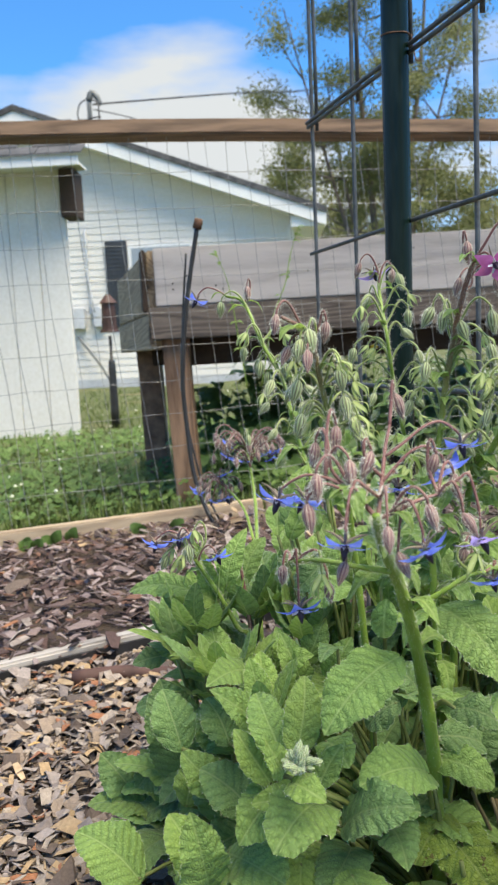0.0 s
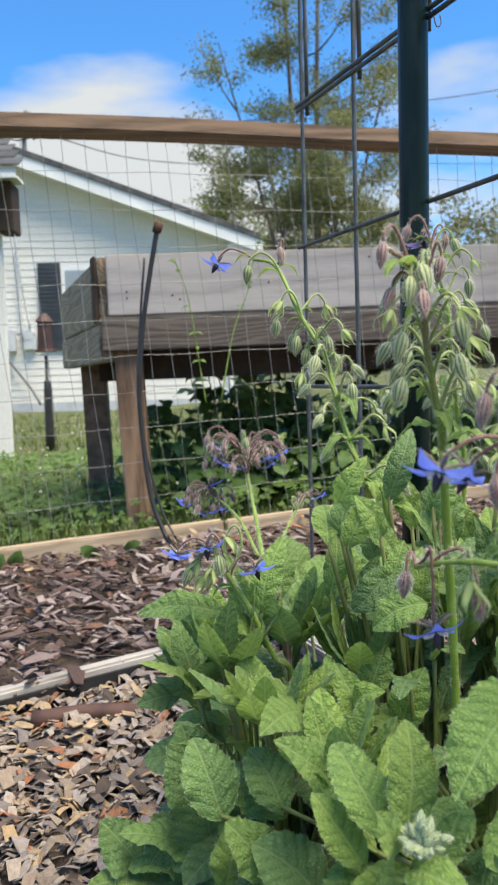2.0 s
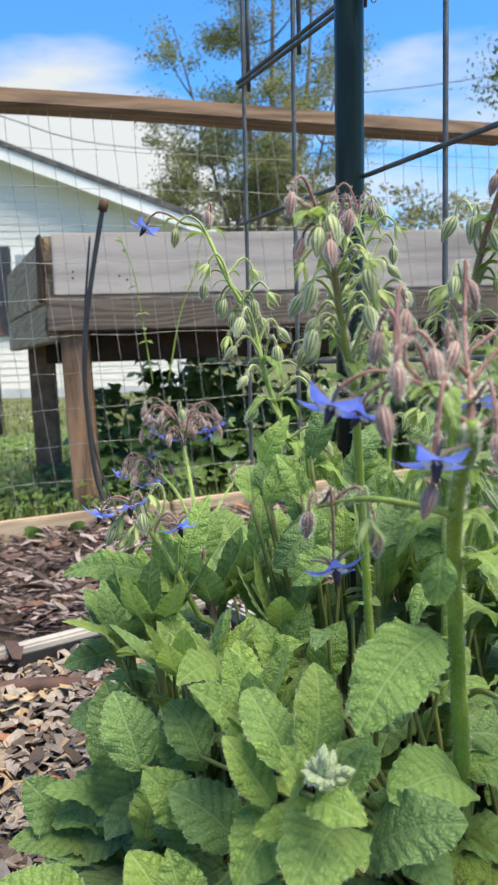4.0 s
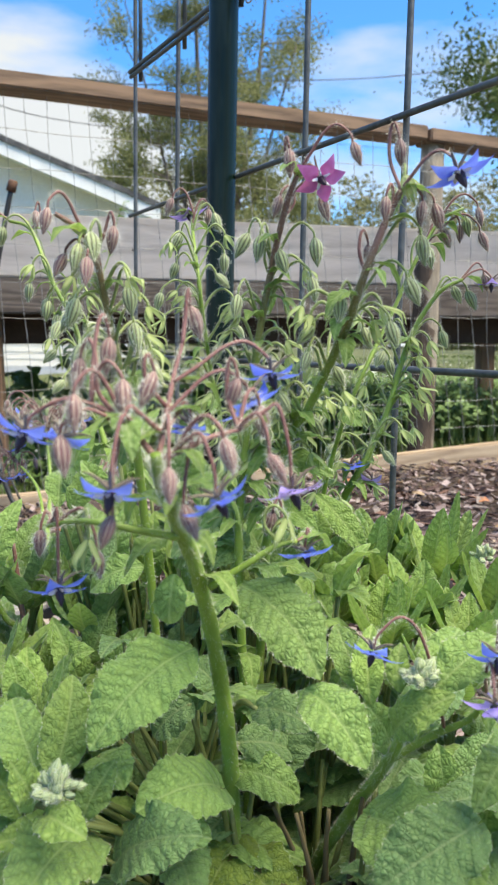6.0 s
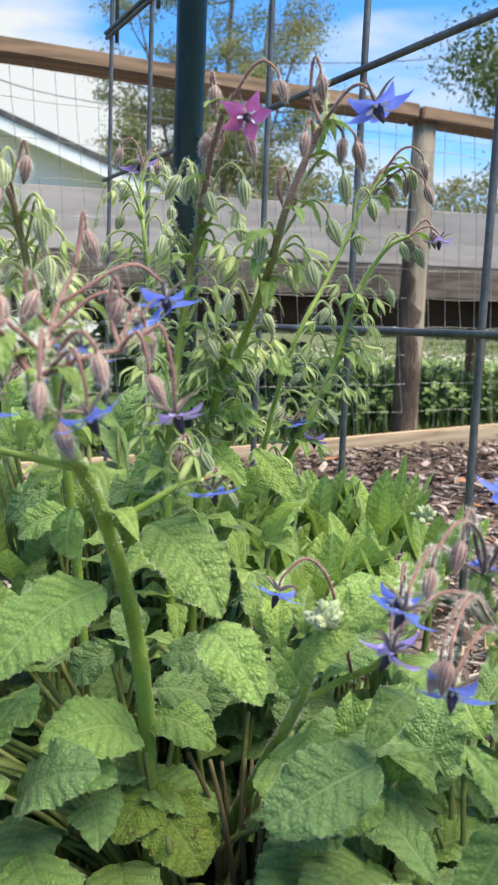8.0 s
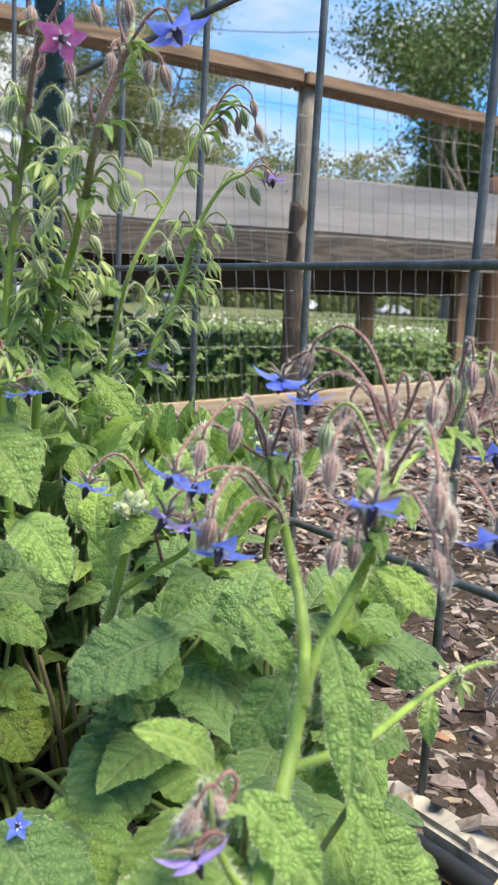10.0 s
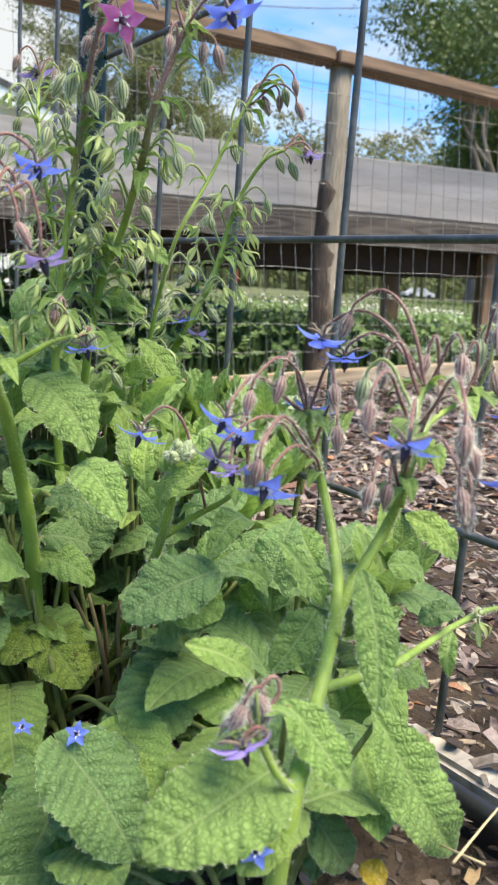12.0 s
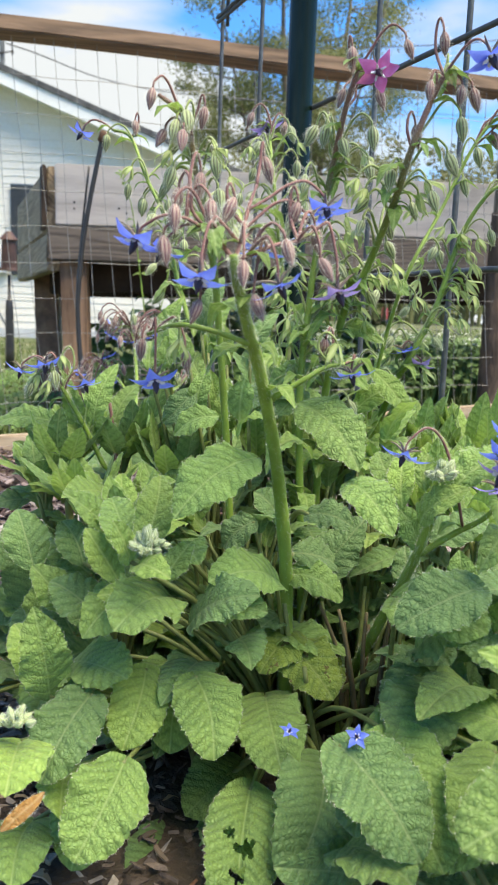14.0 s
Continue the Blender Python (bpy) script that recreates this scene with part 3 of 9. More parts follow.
    tube("downpipe", [(-3.35, y0 - 0.09, 0.98), (-2.98, y0 - 0.2, 0.5), (-2.80, y0 - 0.3, 0.22)], 0.022, 0.022, M_DULLGREY, house, 8, 4)
    # service mast and cables
    tube("service_mast", [(-3.05, y0 + 0.6, 4.1), (-3.05, y0 + 0.6, 4.7), (-3.05, y0 + 0.6, 5.0)], 0.04, 0.04, M_DULLGREY, house, 8, 2)
    tube("weatherhead", [(-3.05, y0 + 0.6, 4.98), (-3.0, y0 + 0.6, 5.1), (-2.9, y0 + 0.6, 5.02), (-2.86, y0 + 0.6, 4.9)], 0.06, 0.045, M_DULLGREY, house, 8, 4)
    for s in (1, -1):
        tube("cable_loop", [(-3.05 + 0.02 * s, y0 + 0.6, 5.02), (-3.05 + 0.16 * s, y0 + 0.55, 4.9), (-3.05 + 0.17 * s, y0 + 0.55, 4.66), (-2.86, y0 + 0.55, 4.7)], 0.012, 0.012, M_BLACK, house, 5, 4)


build_house()


def build_lines():
    ln = thing("service_cable", "thin overhead service cable hung across the yard", "cable")
    tube("cable", [(-2.96, 14.0, 4.885), (-0.67, 18.0, 6.15), (0.88, 20.0, 6.735), (3.77, 25.0, 8.55), (8.85, 26.0, 9.35), (14.75, 27.0, 10.7), (23.0, 30.0, 13.2)], 0.016, 0.016, M_BLACK, ln, 5, 8)
    tube("cable", [(-2.96, 14.0, 4.8), (-0.4, 19.0, 5.5), (8.0, 30.0, 8.2), (24, 50.0, 13.0)], 0.010, 0.010, M_BLACK, ln, 5, 8)


build_lines()


def build_lean_to():
    s = thing("lean_to_shed", "white panelled lean-to shed with dark shingle roof", "shed")
    y0, xr, base = 5.62, -1.38, 0.05
    for i in range(12):
        a = xr - 0.20 * (i + 1)
        part("wall_panel", box(bmesh.new(), a + 0.004, y0, base, a + 0.2, y0 + 0.05, 1.93, 0.003), M_SIDING, s)
    beam("side_wall", (xr - 0.04, y0 + 0.07, 0.99), (xr - 0.72, y0 + 2.38, 0.99), 0.05, 1.88, M_SIDING, s, 0.0)
    part("back_wall", box(bmesh.new(), xr - 2.4, y0 + 2.35, base, xr - 0.76, y0 + 2.4, 1.93), M_SIDING, s)
    part("fascia", box(bmesh.new(), xr - 3.2, y0 - 0.36, 1.878, xr + 0.20, y0 - 0.33, 1.945, 0.003), M_TRIM, s)
    part("soffit", box(bmesh.new(), xr - 3.2, y0 - 0.33, 1.93, xr + 0.16, y0 + 0.06, 1.945), M_TRIM, s)
    rows = 5
    for r in range(rows):
        for c in range(11):
            xa = xr + 0.235 - 0.055 * r - 0.305 * (c + 1) - 0.1 * (r % 2) * (c > 0)
            xb = xr + 0.235 - 0.055 * r - 0.305 * c - 0.1 * (r % 2) * (c > 0)
            ya, za = y0 - 0.38 + 0.135 * r, 1.945 + 0.078 * r
            bm = bmesh.new()
            vs = [bm.verts.new(p) for p in ((xa + .004, ya, za), (xb - .004, ya, za), (xb - .004, ya + .16, za + .09), (xa + .004, ya + .16, za + .09),
                                            (xa + .004, ya, za + .012), (xb - .004, ya, za + .012), (xb - .004, ya + .16, za + .096), (xa + .004, ya + .16, za + .096))]
            for fc in ((0, 3, 2, 1), (4, 5, 6, 7), (0, 1, 5, 4), (1, 2, 6, 5), (3, 0, 4, 7)):
                bm.faces.new([vs[i] for i in fc])
            part("shingle", bm, M_SHINGLE, s)
    # made-up box: its dark brown stands for the shadow inside an opening
    part("shaded_opening_box", box(bmesh.new(), xr + 0.0, y0 - 0.1, 1.60, xr + 0.11, y0 + 0.12, 1.92, 0.006), M_BROWN, s, "dark brown box standing in for a shaded opening under the eave")
    tube("wire", [(xr + 0.09, y0, 1.62), (xr + 0.11, y0 + 0.03, 1.3), (xr + 0.15, y0 + 0.06, 0.96)], 0.006, 0.006, M_GREYBOX, s, 6, 4)


build_lean_to()


def build_feeder():
    f = thing("pole_bird_feeder", "rust red bird feeder on a thin dark metal pole", "bird feeder")
    x, y = -1.2, 6.0
    g = ground_z(x, y)
    tube("pole", [(x, y, g - 0.1), (x, y, 0.8)], 0.014, 0.012, M_BLACK, f, 8, 1)
    tube("sleeve", [(x, y, g), (x, y, 0.55), (x, y, 0.62)], 0.035, 0.02, M_BLACK, f, 10, 3)
    bm = bmesh.new()
    bmesh.ops.create_cone(bm, cap_ends=True, segments=12, radius1=0.058, radius2=0.05, depth=0.2, matrix=pose(x, y, 0.94))
    part("body", bm, M_FEEDER, f)
    bm = bmesh.new()
    bmesh.ops.create_cone(bm, cap_ends=True, segments=12, radius1=0.075, radius2=0.07, depth=0.02, matrix=pose(x, y, 0.835))
    part("tray", bm, M_FEEDER, f)
    bm = bmesh.new()
    bmesh.ops.create_cone(bm, cap_ends=True, segments=12, radius1=0.07, radius2=0.02, depth=0.06, matrix=pose(x, y, 1.07))
    part("roof", bm, M_FEEDER, f)


build_feeder()
# ---- mulch, edging and litter ----
def chip_material(name, stops):
    """Bark and wood chips; each chip takes its own tone from the given colours."""
    m = bpy.data.materials.new(name)
    m.use_nodes = True
    n, l = m.node_tree.nodes, m.node_tree.links
    b = n["Principled BSDF"]
    g = n.new("ShaderNodeNewGeometry")
    r = n.new("ShaderNodeValToRGB")
    r.color_ramp.interpolation = "CONSTANT"
    while len(r.color_ramp.elements) < len(stops):
        r.color_ramp.elements.new(0.5)
    for e, (pos, c) in zip(r.color_ramp.elements, stops):
        e.position, e.color = pos, (*c, 1)
    l.new(g.outputs["Random Per Island"], r.inputs["Fac"])
    co = n.new("ShaderNodeTexCoord")
    t = n.new("ShaderNodeTexNoise")
    t.inputs["Scale"].default_value, t.inputs["Detail"].default_value, t.inputs["Roughness"].default_value = 210, 7, 0.75
    l.new(co.outputs["Object"], t.inputs["Vector"])
    mx = n.new("ShaderNodeMixRGB")
    mx.blend_type = "OVERLAY"
    mx.inputs["Fac"].default_value = 0.8
    l.new(r.outputs["Color"], mx.inputs["Color1"])
    l.new(t.outputs["Fac"], mx.inputs["Color2"])
    l.new(mx.outputs["Color"], b.inputs["Base Color"])
    b.inputs["Roughness"].default_value = 0.8
    bp = n.new("ShaderNodeBump")
    bp.inputs["Strength"].default_value, bp.inputs["Distance"].default_value = 0.8, 0.002
    l.new(t.outputs["Fac"], bp.inputs["Height"])
    l.new(bp.outputs["Normal"], b.inputs["Normal"])
    return m


M_CHIP_DARK = chip_material("weathered_bark_chip", ((0.0, (0.045, 0.028, 0.024)), (0.2, (0.11, 0.073, 0.066)), (0.42, (0.19, 0.14, 0.132)), (0.58, (0.075, 0.042, 0.036)), (0.76, (0.28, 0.22, 0.21)), (0.92, (0.15, 0.075, 0.05))))
M_CHIP_PALE = chip_material("dry_wood_chip", ((0.0, (0.27, 0.205, 0.155)), (0.16, (0.12, 0.088, 0.072)), (0.30, (0.34, 0.28, 0.23)), (0.46, (0.19, 0.155, 0.14)), (0.60, (0.37, 0.255, 0.145)), (0.72, (0.29, 0.245, 0.225)), (0.88, (0.30, 0.13, 0.07)), (0.93, (0.07, 0.05, 0.04))))
M_CHIP_MIX = chip_material("shredded_bark_chip", ((0.0, (0.25, 0.205, 0.18)), (0.22, (0.12, 0.09, 0.075)), (0.4, (0.34, 0.285, 0.25)), (0.62, (0.20, 0.155, 0.135)), (0.8, (0.40, 0.31, 0.23)), (0.94, (0.30, 0.15, 0.09))))
# dark brown chips, with the shade under the leaves put into their colour
M_CHIP_SOIL = chip_material("shade_toned_mulch_chip", ((0.0, (0.06, 0.042, 0.034)), (0.3, (0.10, 0.072, 0.058)), (0.6, (0.04, 0.028, 0.022)), (0.85, (0.15, 0.11, 0.085))))
M_CHIP_GOLD = chip_material("rotted_orange_chip", ((0.0, (0.42, 0.25, 0.10)), (0.3, (0.52, 0.34, 0.15)), (0.6, (0.34, 0.19, 0.08)), (0.85, (0.46, 0.34, 0.2))))

BED_BACK = (Vector((-0.75, 1.082)), Vector((0.095, 1.40)))      # far edging, from its left end to the corner
BED_SIDE = (Vector((0.095, 1.40)), Vector((0.592, 0.12)))       # edging below the trellis


def beyond(p, edge):
    a, b = edge
    return (b.x - a.x) * (p.y - a.y) - (b.y - a.y) * (p.x - a.x)


def in_bed(x, y):
    p = Vector((x, y))
    return beyond(p, BED_BACK) < 0 and beyond(p, BED_SIDE) < 0


def chip_geo(rng, x, y, z, long, wide, verts, faces, closed=False, curl=0.12, thick=0.0023):
    """A torn, blunt-ended flake with thickness, bowed and a little twisted."""
    a, tilt, roll = rng.uniform(0, 6.283), rng.gauss(0, 0.24), rng.gauss(0, 0.36)
    rot = Euler((roll, tilt, a)).to_matrix()
    bend, th, twist = rng.uniform(-0.5 * curl, curl) * long, rng.uniform(0.35, 1.0) * thick, rng.uniform(-4, 4) * curl
    slant = rng.uniform(-0.16, 0.16), rng.uniform(-0.16, 0.16)
    k = len(verts)
    for i in range(3):
        u = i / 2
        w = wide * rng.uniform(0.7, 1.0) / 2 * (rng.uniform(0.5, 1.0) if i != 1 else 1.05)
        c = rng.uniform(-0.14, 0.14) * wide
        cut = slant[0] if i == 0 else slant[1] if i == 2 else rng.uniform(-0.05, 0.05)
        zz = bend * 4 * u * (1 - u)
        for q, t in ((-1, th), (1, th), (1, 0), (-1, 0)):
            verts.append(Vector((x, y, z)) + rot @ Vector(((u - 0.5) * long + cut * long * q * 0.5, c + q * w, zz + t + twist * (u - 0.5) * q * w)))
    for i in range(2):
        o, p = k + 4 * i, k + 4 * (i + 1)
        for q in (0, 1, 2, 3) if closed else (0, 1, 3):
            q2 = (q + 1) % 4
            faces.append((o + q, o + q2, p + q2, p + q))
    faces.append((k + 3, k + 2, k + 1, k))
    faces.append((k + 8, k + 9, k + 10, k + 11))


def bed_z(x, y):
    return ground_z(x, y) + (0.004 if in_bed(x, y) else 0.022)


def scatter(name, label, mat, count, pick, sizes, seed, lift=0.012, ratio=(0.17, 0.5), curl=0.12, thick=0.0023):
    rng = random.Random(seed)
    verts, faces = [], []
    made = 0
    tries = 0
    while made < count and tries < count * 30:
        tries += 1
        x, y = rng.uniform(-1.6, 2.9), rng.uniform(0.05, 2.75)
        if not pick(x, y, rng):
            continue
        long = rng.uniform(*sizes) * rng.choice((0.55, 0.8, 1, 1.3)) * (0.62 if (x > 0.3 and y < 1.1) or (x > -0.12 and y < 0.62) else 1.0)
        chip_geo(rng, x, y, bed_z(x, y) + rng.uniform(0.0, lift), long, long * rng.uniform(*ratio), verts, faces, False, curl, thick)
        made += 1
    me = mesh_from(name, verts, faces)
    ob = part_mesh(name, me, mat)
    tagged(ob, label, "mulch", kind="stuff")
    return ob


def patch(x, y):
    return noise.noise(Vector((x * 5.0, y * 5.0, 3.0)))


def inside_fence(x, y):
    return y < fence_y(x) - 0.075


scatter("bark_mulch", "weathered grey brown bark mulch spread inside the fence", M_CHIP_DARK, 20000, lambda x, y, r: inside_fence(x, y) and -1.3 < x < 2.4 and ((not in_bed(x, y) and (x > 0.3 or y > 0.9)) or (x > 0.02 and y > 0.75 and r.random() < 0.6)), (0.018, 0.046), 41, 0.022)
scatter("pale_chip_mulch", "pale dry wood chips and leaf litter covering the bed", M_CHIP_PALE, 12500, lambda x, y, r: in_bed(x, y) and -0.75 < x < 0.62 and y > 0.1 and (x < 0.0 + r.gauss(0, 0.06) - 0.3 * max(0.0, 0.62 - y) or r.random() < 0.08), (0.011, 0.034), 42, 0.018, (0.18, 0.6), 0.34, 0.001)
scatter("rotted_chips", "golden rotted wood chips in patches on the bed", M_CHIP_GOLD, 900, lambda x, y, r: in_bed(x, y) and -0.7 < x < 0.0 and 0.45 < y < 1.0 and patch(x, y) > 0.1, (0.008, 0.026), 43, 0.024, (0.22, 0.7), 0.26, 0.0012)
scatter("pale_litter", "pale dry chips lying among the dark bark mulch", M_CHIP_PALE, 420, lambda x, y, r: not in_bed(x, y) and inside_fence(x, y) and x > -1.2, (0.02, 0.045), 44, 0.028)

scatter("trellis_mulch", "grey and tan shredded bark beside the trellis", M_CHIP_MIX, 8000, lambda x, y, r: not in_bed(x, y) and 0.3 < x < 1.25 and 0.1 < y < 1.5, (0.010, 0.026), 45, 0.022)
# chips below the plants take the tones darkened for leaf shade
scatter("shaded_mulch", "dark brown mulch under the borage leaves, darkened for their shade", M_CHIP_SOIL, 3800, lambda x, y, r: in_bed(x, y) and x > -0.12 and 0.1 < y < 0.72, (0.008, 0.022), 46, 0.016)


def build_chip_pieces():
    """The larger loose chips, each a piece of its own."""
    rng = random.Random(77)
    shapes = []
    for k in range(10):
        v, f = [], []
        chip_geo(rng, 0, 0, 0, rng.uniform(0.022, 0.04), rng.uniform(0.009, 0.017), v, f, True)
        shapes.append(mesh_from("wood_chip", v, f))
    kinds = (material("chip_grey", (0.16, 0.13, 0.115), (0.32, 0.27, 0.24), scale=40, rough=0.85, bump=0.8, bump_scale=150, each=0.25),
             material("chip_tan", (0.32, 0.22, 0.13), (0.50, 0.37, 0.24), scale=40, rough=0.85, bump=0.8, bump_scale=150, each=0.25),
             material("chip_rust", (0.26, 0.10, 0.045), (0.42, 0.19, 0.09), scale=40, rough=0.8, bump=0.7, bump_scale=150, each=0.2))
    meshes = []
    for m in kinds:
        for s in shapes:
            c = s.copy()
            c.materials.append(m)
            meshes.append((m, c))
    mulch = thing("loose_wood_chips", "large loose wood chips scattered over the mulch", "mulch")
    made = 0
    while made < 260:
        x, y = rng.uniform(-0.85, 1.2), rng.uniform(0.35, 2.2)
        if not inside_fence(x, y) or (in_bed(x, y) and (x > -0.02 or y < 0.6)):
            continue
        bed = in_bed(x, y) and x < 0
        m = rng.choices(kinds, (3, 4, 1) if bed else (6, 1, 1))[0]
        me = rng.choice([c for k, c in meshes if k is m])
        ob = new("wood_chip", me)
        ob.parent = mulch
        ob.matrix_local = pose(x, y, bed_z(x, y) + rng.uniform(0.018, 0.03), rng.gauss(0, 14), rng.gauss(0, 12), rng.uniform(0, 360))
        made += 1


build_chip_pieces()


def build_edging():
    for (a, b), label in ((BED_BACK, "silver grey weathered board edging the far side of the bed"), (BED_SIDE, "silver grey weathered board edging under the trellis")):
        M_EDGE = lumber("silvered_edging", (0.20, 0.18, 0.16), (0.47, 0.43, 0.39), along="x" if abs(b.x - a.x) > abs(b.y - a.y) else "y", ring=34)
        edge = thing("bed_edging", label, "edging", "bed edging boards")
        way = (b - a).normalized()
        nor = Vector((-way.y, way.x))
        p, q = a + nor * 0.012, b + nor * 0.012
        za, zb = ground_z(a.x, a.y) + 0.002, ground_z(b.x, b.y) + 0.002
        beam("board", (p.x, p.y, za), (q.x, q.y, zb), 0.024, 0.075, M_EDGE, edge, 0.004, cuts=10, warp=0.003)
        p, q = a - nor * 0.004, b - nor * 0.004
        beam("plastic_liner", (p.x, p.y, za - 0.008), (q.x, q.y, zb - 0.008), 0.005, 0.07, M_BLACK, edge, 0.0, "black plastic liner sheet", cuts=10, warp=0.003)
    drip = thing("drip_line", "black plastic drip hose laid along the edging", "hose")
    a, b = BED_SIDE
    way = (b - a).normalized()
    nor = Vector((-way.y, way.x))
    pts = []
    for k in range(8):
        p = a.lerp(b, k / 7) - nor * (0.022 + 0.006 * math.sin(2 * k))
        pts.append((p.x, p.y, ground_z(p.x, p.y) + 0.036))
    tube("hose", pts, 0.0068, 0.0068, M_BLACK, drip, 10, 5)
    pipe = thing("rusty_pipe", "short rusty brown pipe half buried in chips", "pipe")
    tube("pipe", [(-0.25, 1.19, ground_z(-0.25, 1.2) + 0.02), (-0.16, 1.192, ground_z(-0.16, 1.2) + 0.018), (-0.06, 1.175, ground_z(-0.06, 1.2) + 0.008)], 0.012, 0.012, material("rust_brown", (0.05, 0.025, 0.018), (0.12, 0.06, 0.045), scale=20, rough=0.7), pipe, 12, 4)


build_edging()
# ---- borage: materials ----
def leaf_material(name, dark, light, vein, through_light=0.3, each=0.2, spots=None):
    """Puckered hairy leaf: midrib, side veins and a fine network by the leaf's own coordinates."""
    m = bpy.data.materials.new(name)
    m.use_nodes = True
    n, l = m.node_tree.nodes, m.node_tree.links
    b = n["Principled BSDF"]
    uv = n.new("ShaderNodeUVMap")
    uv.uv_map = "UVMap"
    sp = n.new("ShaderNodeSeparateXYZ")
    l.new(uv.outputs["UV"], sp.inputs[0])
    def mth(op, a, b2=None, c=None):
        k = n.new("ShaderNodeMath")
        k.operation = op
        for i, v in enumerate((a, b2, c)):
            if v is None:
                continue
            if isinstance(v, (int, float)):
                k.inputs[i].default_value = v
            else:
                l.new(v, k.inputs[i])
        return k.outputs[0]
    av = mth("ABSOLUTE", sp.outputs["Y"])
    wob = n.new("ShaderNodeTexNoise")
    wob.inputs["Scale"].default_value = 5.0
    l.new(uv.outputs["UV"], wob.inputs["Vector"])
    s = mth("MULTIPLY_ADD", sp.outputs["X"], 13.0, mth("MULTIPLY", av, -9.0))
    s = mth("MULTIPLY_ADD", mth("SUBTRACT", wob.outputs["Fac"], 0.5), 0.7, s)
    side = mth("PINGPONG", s, 0.5)
    side = mth("SMOOTH_MIN", mth("MULTIPLY", side, 3.2), 1.0, 0.6)
    mid = mth("MINIMUM", mth("MULTIPLY", av, 40.0), 1.0)
    bend = n.new("ShaderNodeTexNoise")
    bend.inputs["Scale"].default_value = 22.0
    l.new(uv.outputs["UV"], bend.inputs["Vector"])
    warp = n.new("ShaderNodeMixRGB")
    warp.blend_type = "LINEAR_LIGHT"
    warp.inputs["Fac"].default_value = 0.012
    l.new(uv.outputs["UV"], warp.inputs["Color1"])
    l.new(bend.outputs["Color"], warp.inputs["Color2"])
    vo = n.new("ShaderNodeTexVoronoi")
    vo.feature = "DISTANCE_TO_EDGE"
    vo.inputs["Scale"].default_value = 34.0
    l.new(warp.outputs["Color"], vo.inputs["Vector"])
    cell = mth("POWER", mth("MINIMUM", mth("MULTIPLY", vo.outputs["Distance"], 3.0), 1.0), 0.7)
    puff = mth("MULTIPLY_ADD", cell, 0.52, mth("MULTIPLY", side, 0.48))
    high = mth("MULTIPLY", puff, mth("MULTIPLY_ADD", mid, 0.6, 0.4))
    fine = n.new("ShaderNodeTexNoise")
    fine.inputs["Scale"].default_value = 160.0
    l.new(uv.outputs["UV"], fine.inputs["Vector"])
    high2 = mth("MULTIPLY_ADD", fine.outputs["Fac"], 0.22, high)
    big = n.new("ShaderNodeTexNoise")
    big.inputs["Scale"].default_value = 3.0
    l.new(uv.outputs["UV"], big.inputs["Vector"])
    ramp = n.new("ShaderNodeValToRGB")
    ramp.color_ramp.elements[0].position, ramp.color_ramp.elements[1].position = 0.2, 0.66
    ramp.color_ramp.elements[0].color, ramp.color_ramp.elements[1].color = (*dark, 1), (*light, 1)
    l.new(mth("MULTIPLY_ADD", big.outputs["Fac"], 0.42, mth("MULTIPLY", high2, 0.38)), ramp.inputs["Fac"])
    mx = n.new("ShaderNodeMixRGB")
    mx.inputs["Color2"].default_value = (*vein, 1)
    l.new(mth("MULTIPLY", mth("SUBTRACT", 1.0, mth("MINIMUM", mth("MULTIPLY", av, 85.0), 1.0)), 0.75), mx.inputs["Fac"])
    l.new(ramp.outputs["Color"], mx.inputs["Color1"])
    # pale bristle roots dotted over the blade
    dots = n.new("ShaderNodeTexVoronoi")
    dots.inputs["Scale"].default_value = 75.0
    l.new(uv.outputs["UV"], dots.inputs["Vector"])
    dot = mth("MULTIPLY", mth("SUBTRACT", 1.0, mth("MINIMUM", mth("MULTIPLY", dots.outputs["Distance"], 3.2), 1.0)), 0.42)
    pale = n.new("ShaderNodeMixRGB")
    pale.inputs["Color2"].default_value = (0.37, 0.49, 0.22, 1)
    l.new(dot, pale.inputs["Fac"])
    l.new(mx.outputs["Color"], pale.inputs["Color1"])
    mx = pale
    if spots:
        blot = n.new("ShaderNodeTexNoise")
        blot.inputs["Scale"].default_value, blot.inputs["Detail"].default_value = 7.0, 5.0
        l.new(uv.outputs["UV"], blot.inputs["Vector"])
        brown = n.new("ShaderNodeMixRGB")
        brown.inputs["Color2"].default_value = (*spots, 1)
        l.new(mth("MULTIPLY", mth("GREATER_THAN", blot.outputs["Fac"], 0.66), 0.85), brown.inputs["Fac"])
        l.new(mx.outputs["Color"], brown.inputs["Color1"])
        mx = brown
    hs = n.new("ShaderNodeHueSaturation")
    ran = n.new("ShaderNodeObjectInfo")
    mr = n.new("ShaderNodeMapRange")
    mr.inputs["To Min"].default_value, mr.inputs["To Max"].default_value = 1 - each, 1 + each
    l.new(ran.outputs["Random"], mr.inputs["Value"])
    l.new(mr.outputs["Result"], hs.inputs["Value"])
    l.new(mx.outputs["Color"], hs.inputs["Color"])
    col = hs.outputs["Color"]
    l.new(col, b.inputs["Base Color"])
    b.inputs["Roughness"].default_value = 0.5
    b.inputs["Sheen Weight"].default_value = 0.14
    b.inputs["Sheen Roughness"].default_value = 0.5
    b.inputs["Specular IOR Level"].default_value = 0.5
    bp = n.new("ShaderNodeBump")
    bp.inputs["Strength"].default_value, bp.inputs["Distance"].default_value = 0.68, 0.0018
    l.new(high2, bp.inputs["Height"])
    l.new(bp.outputs["Normal"], b.inputs["Normal"])
    tr = n.new("ShaderNodeBsdfTranslucent")
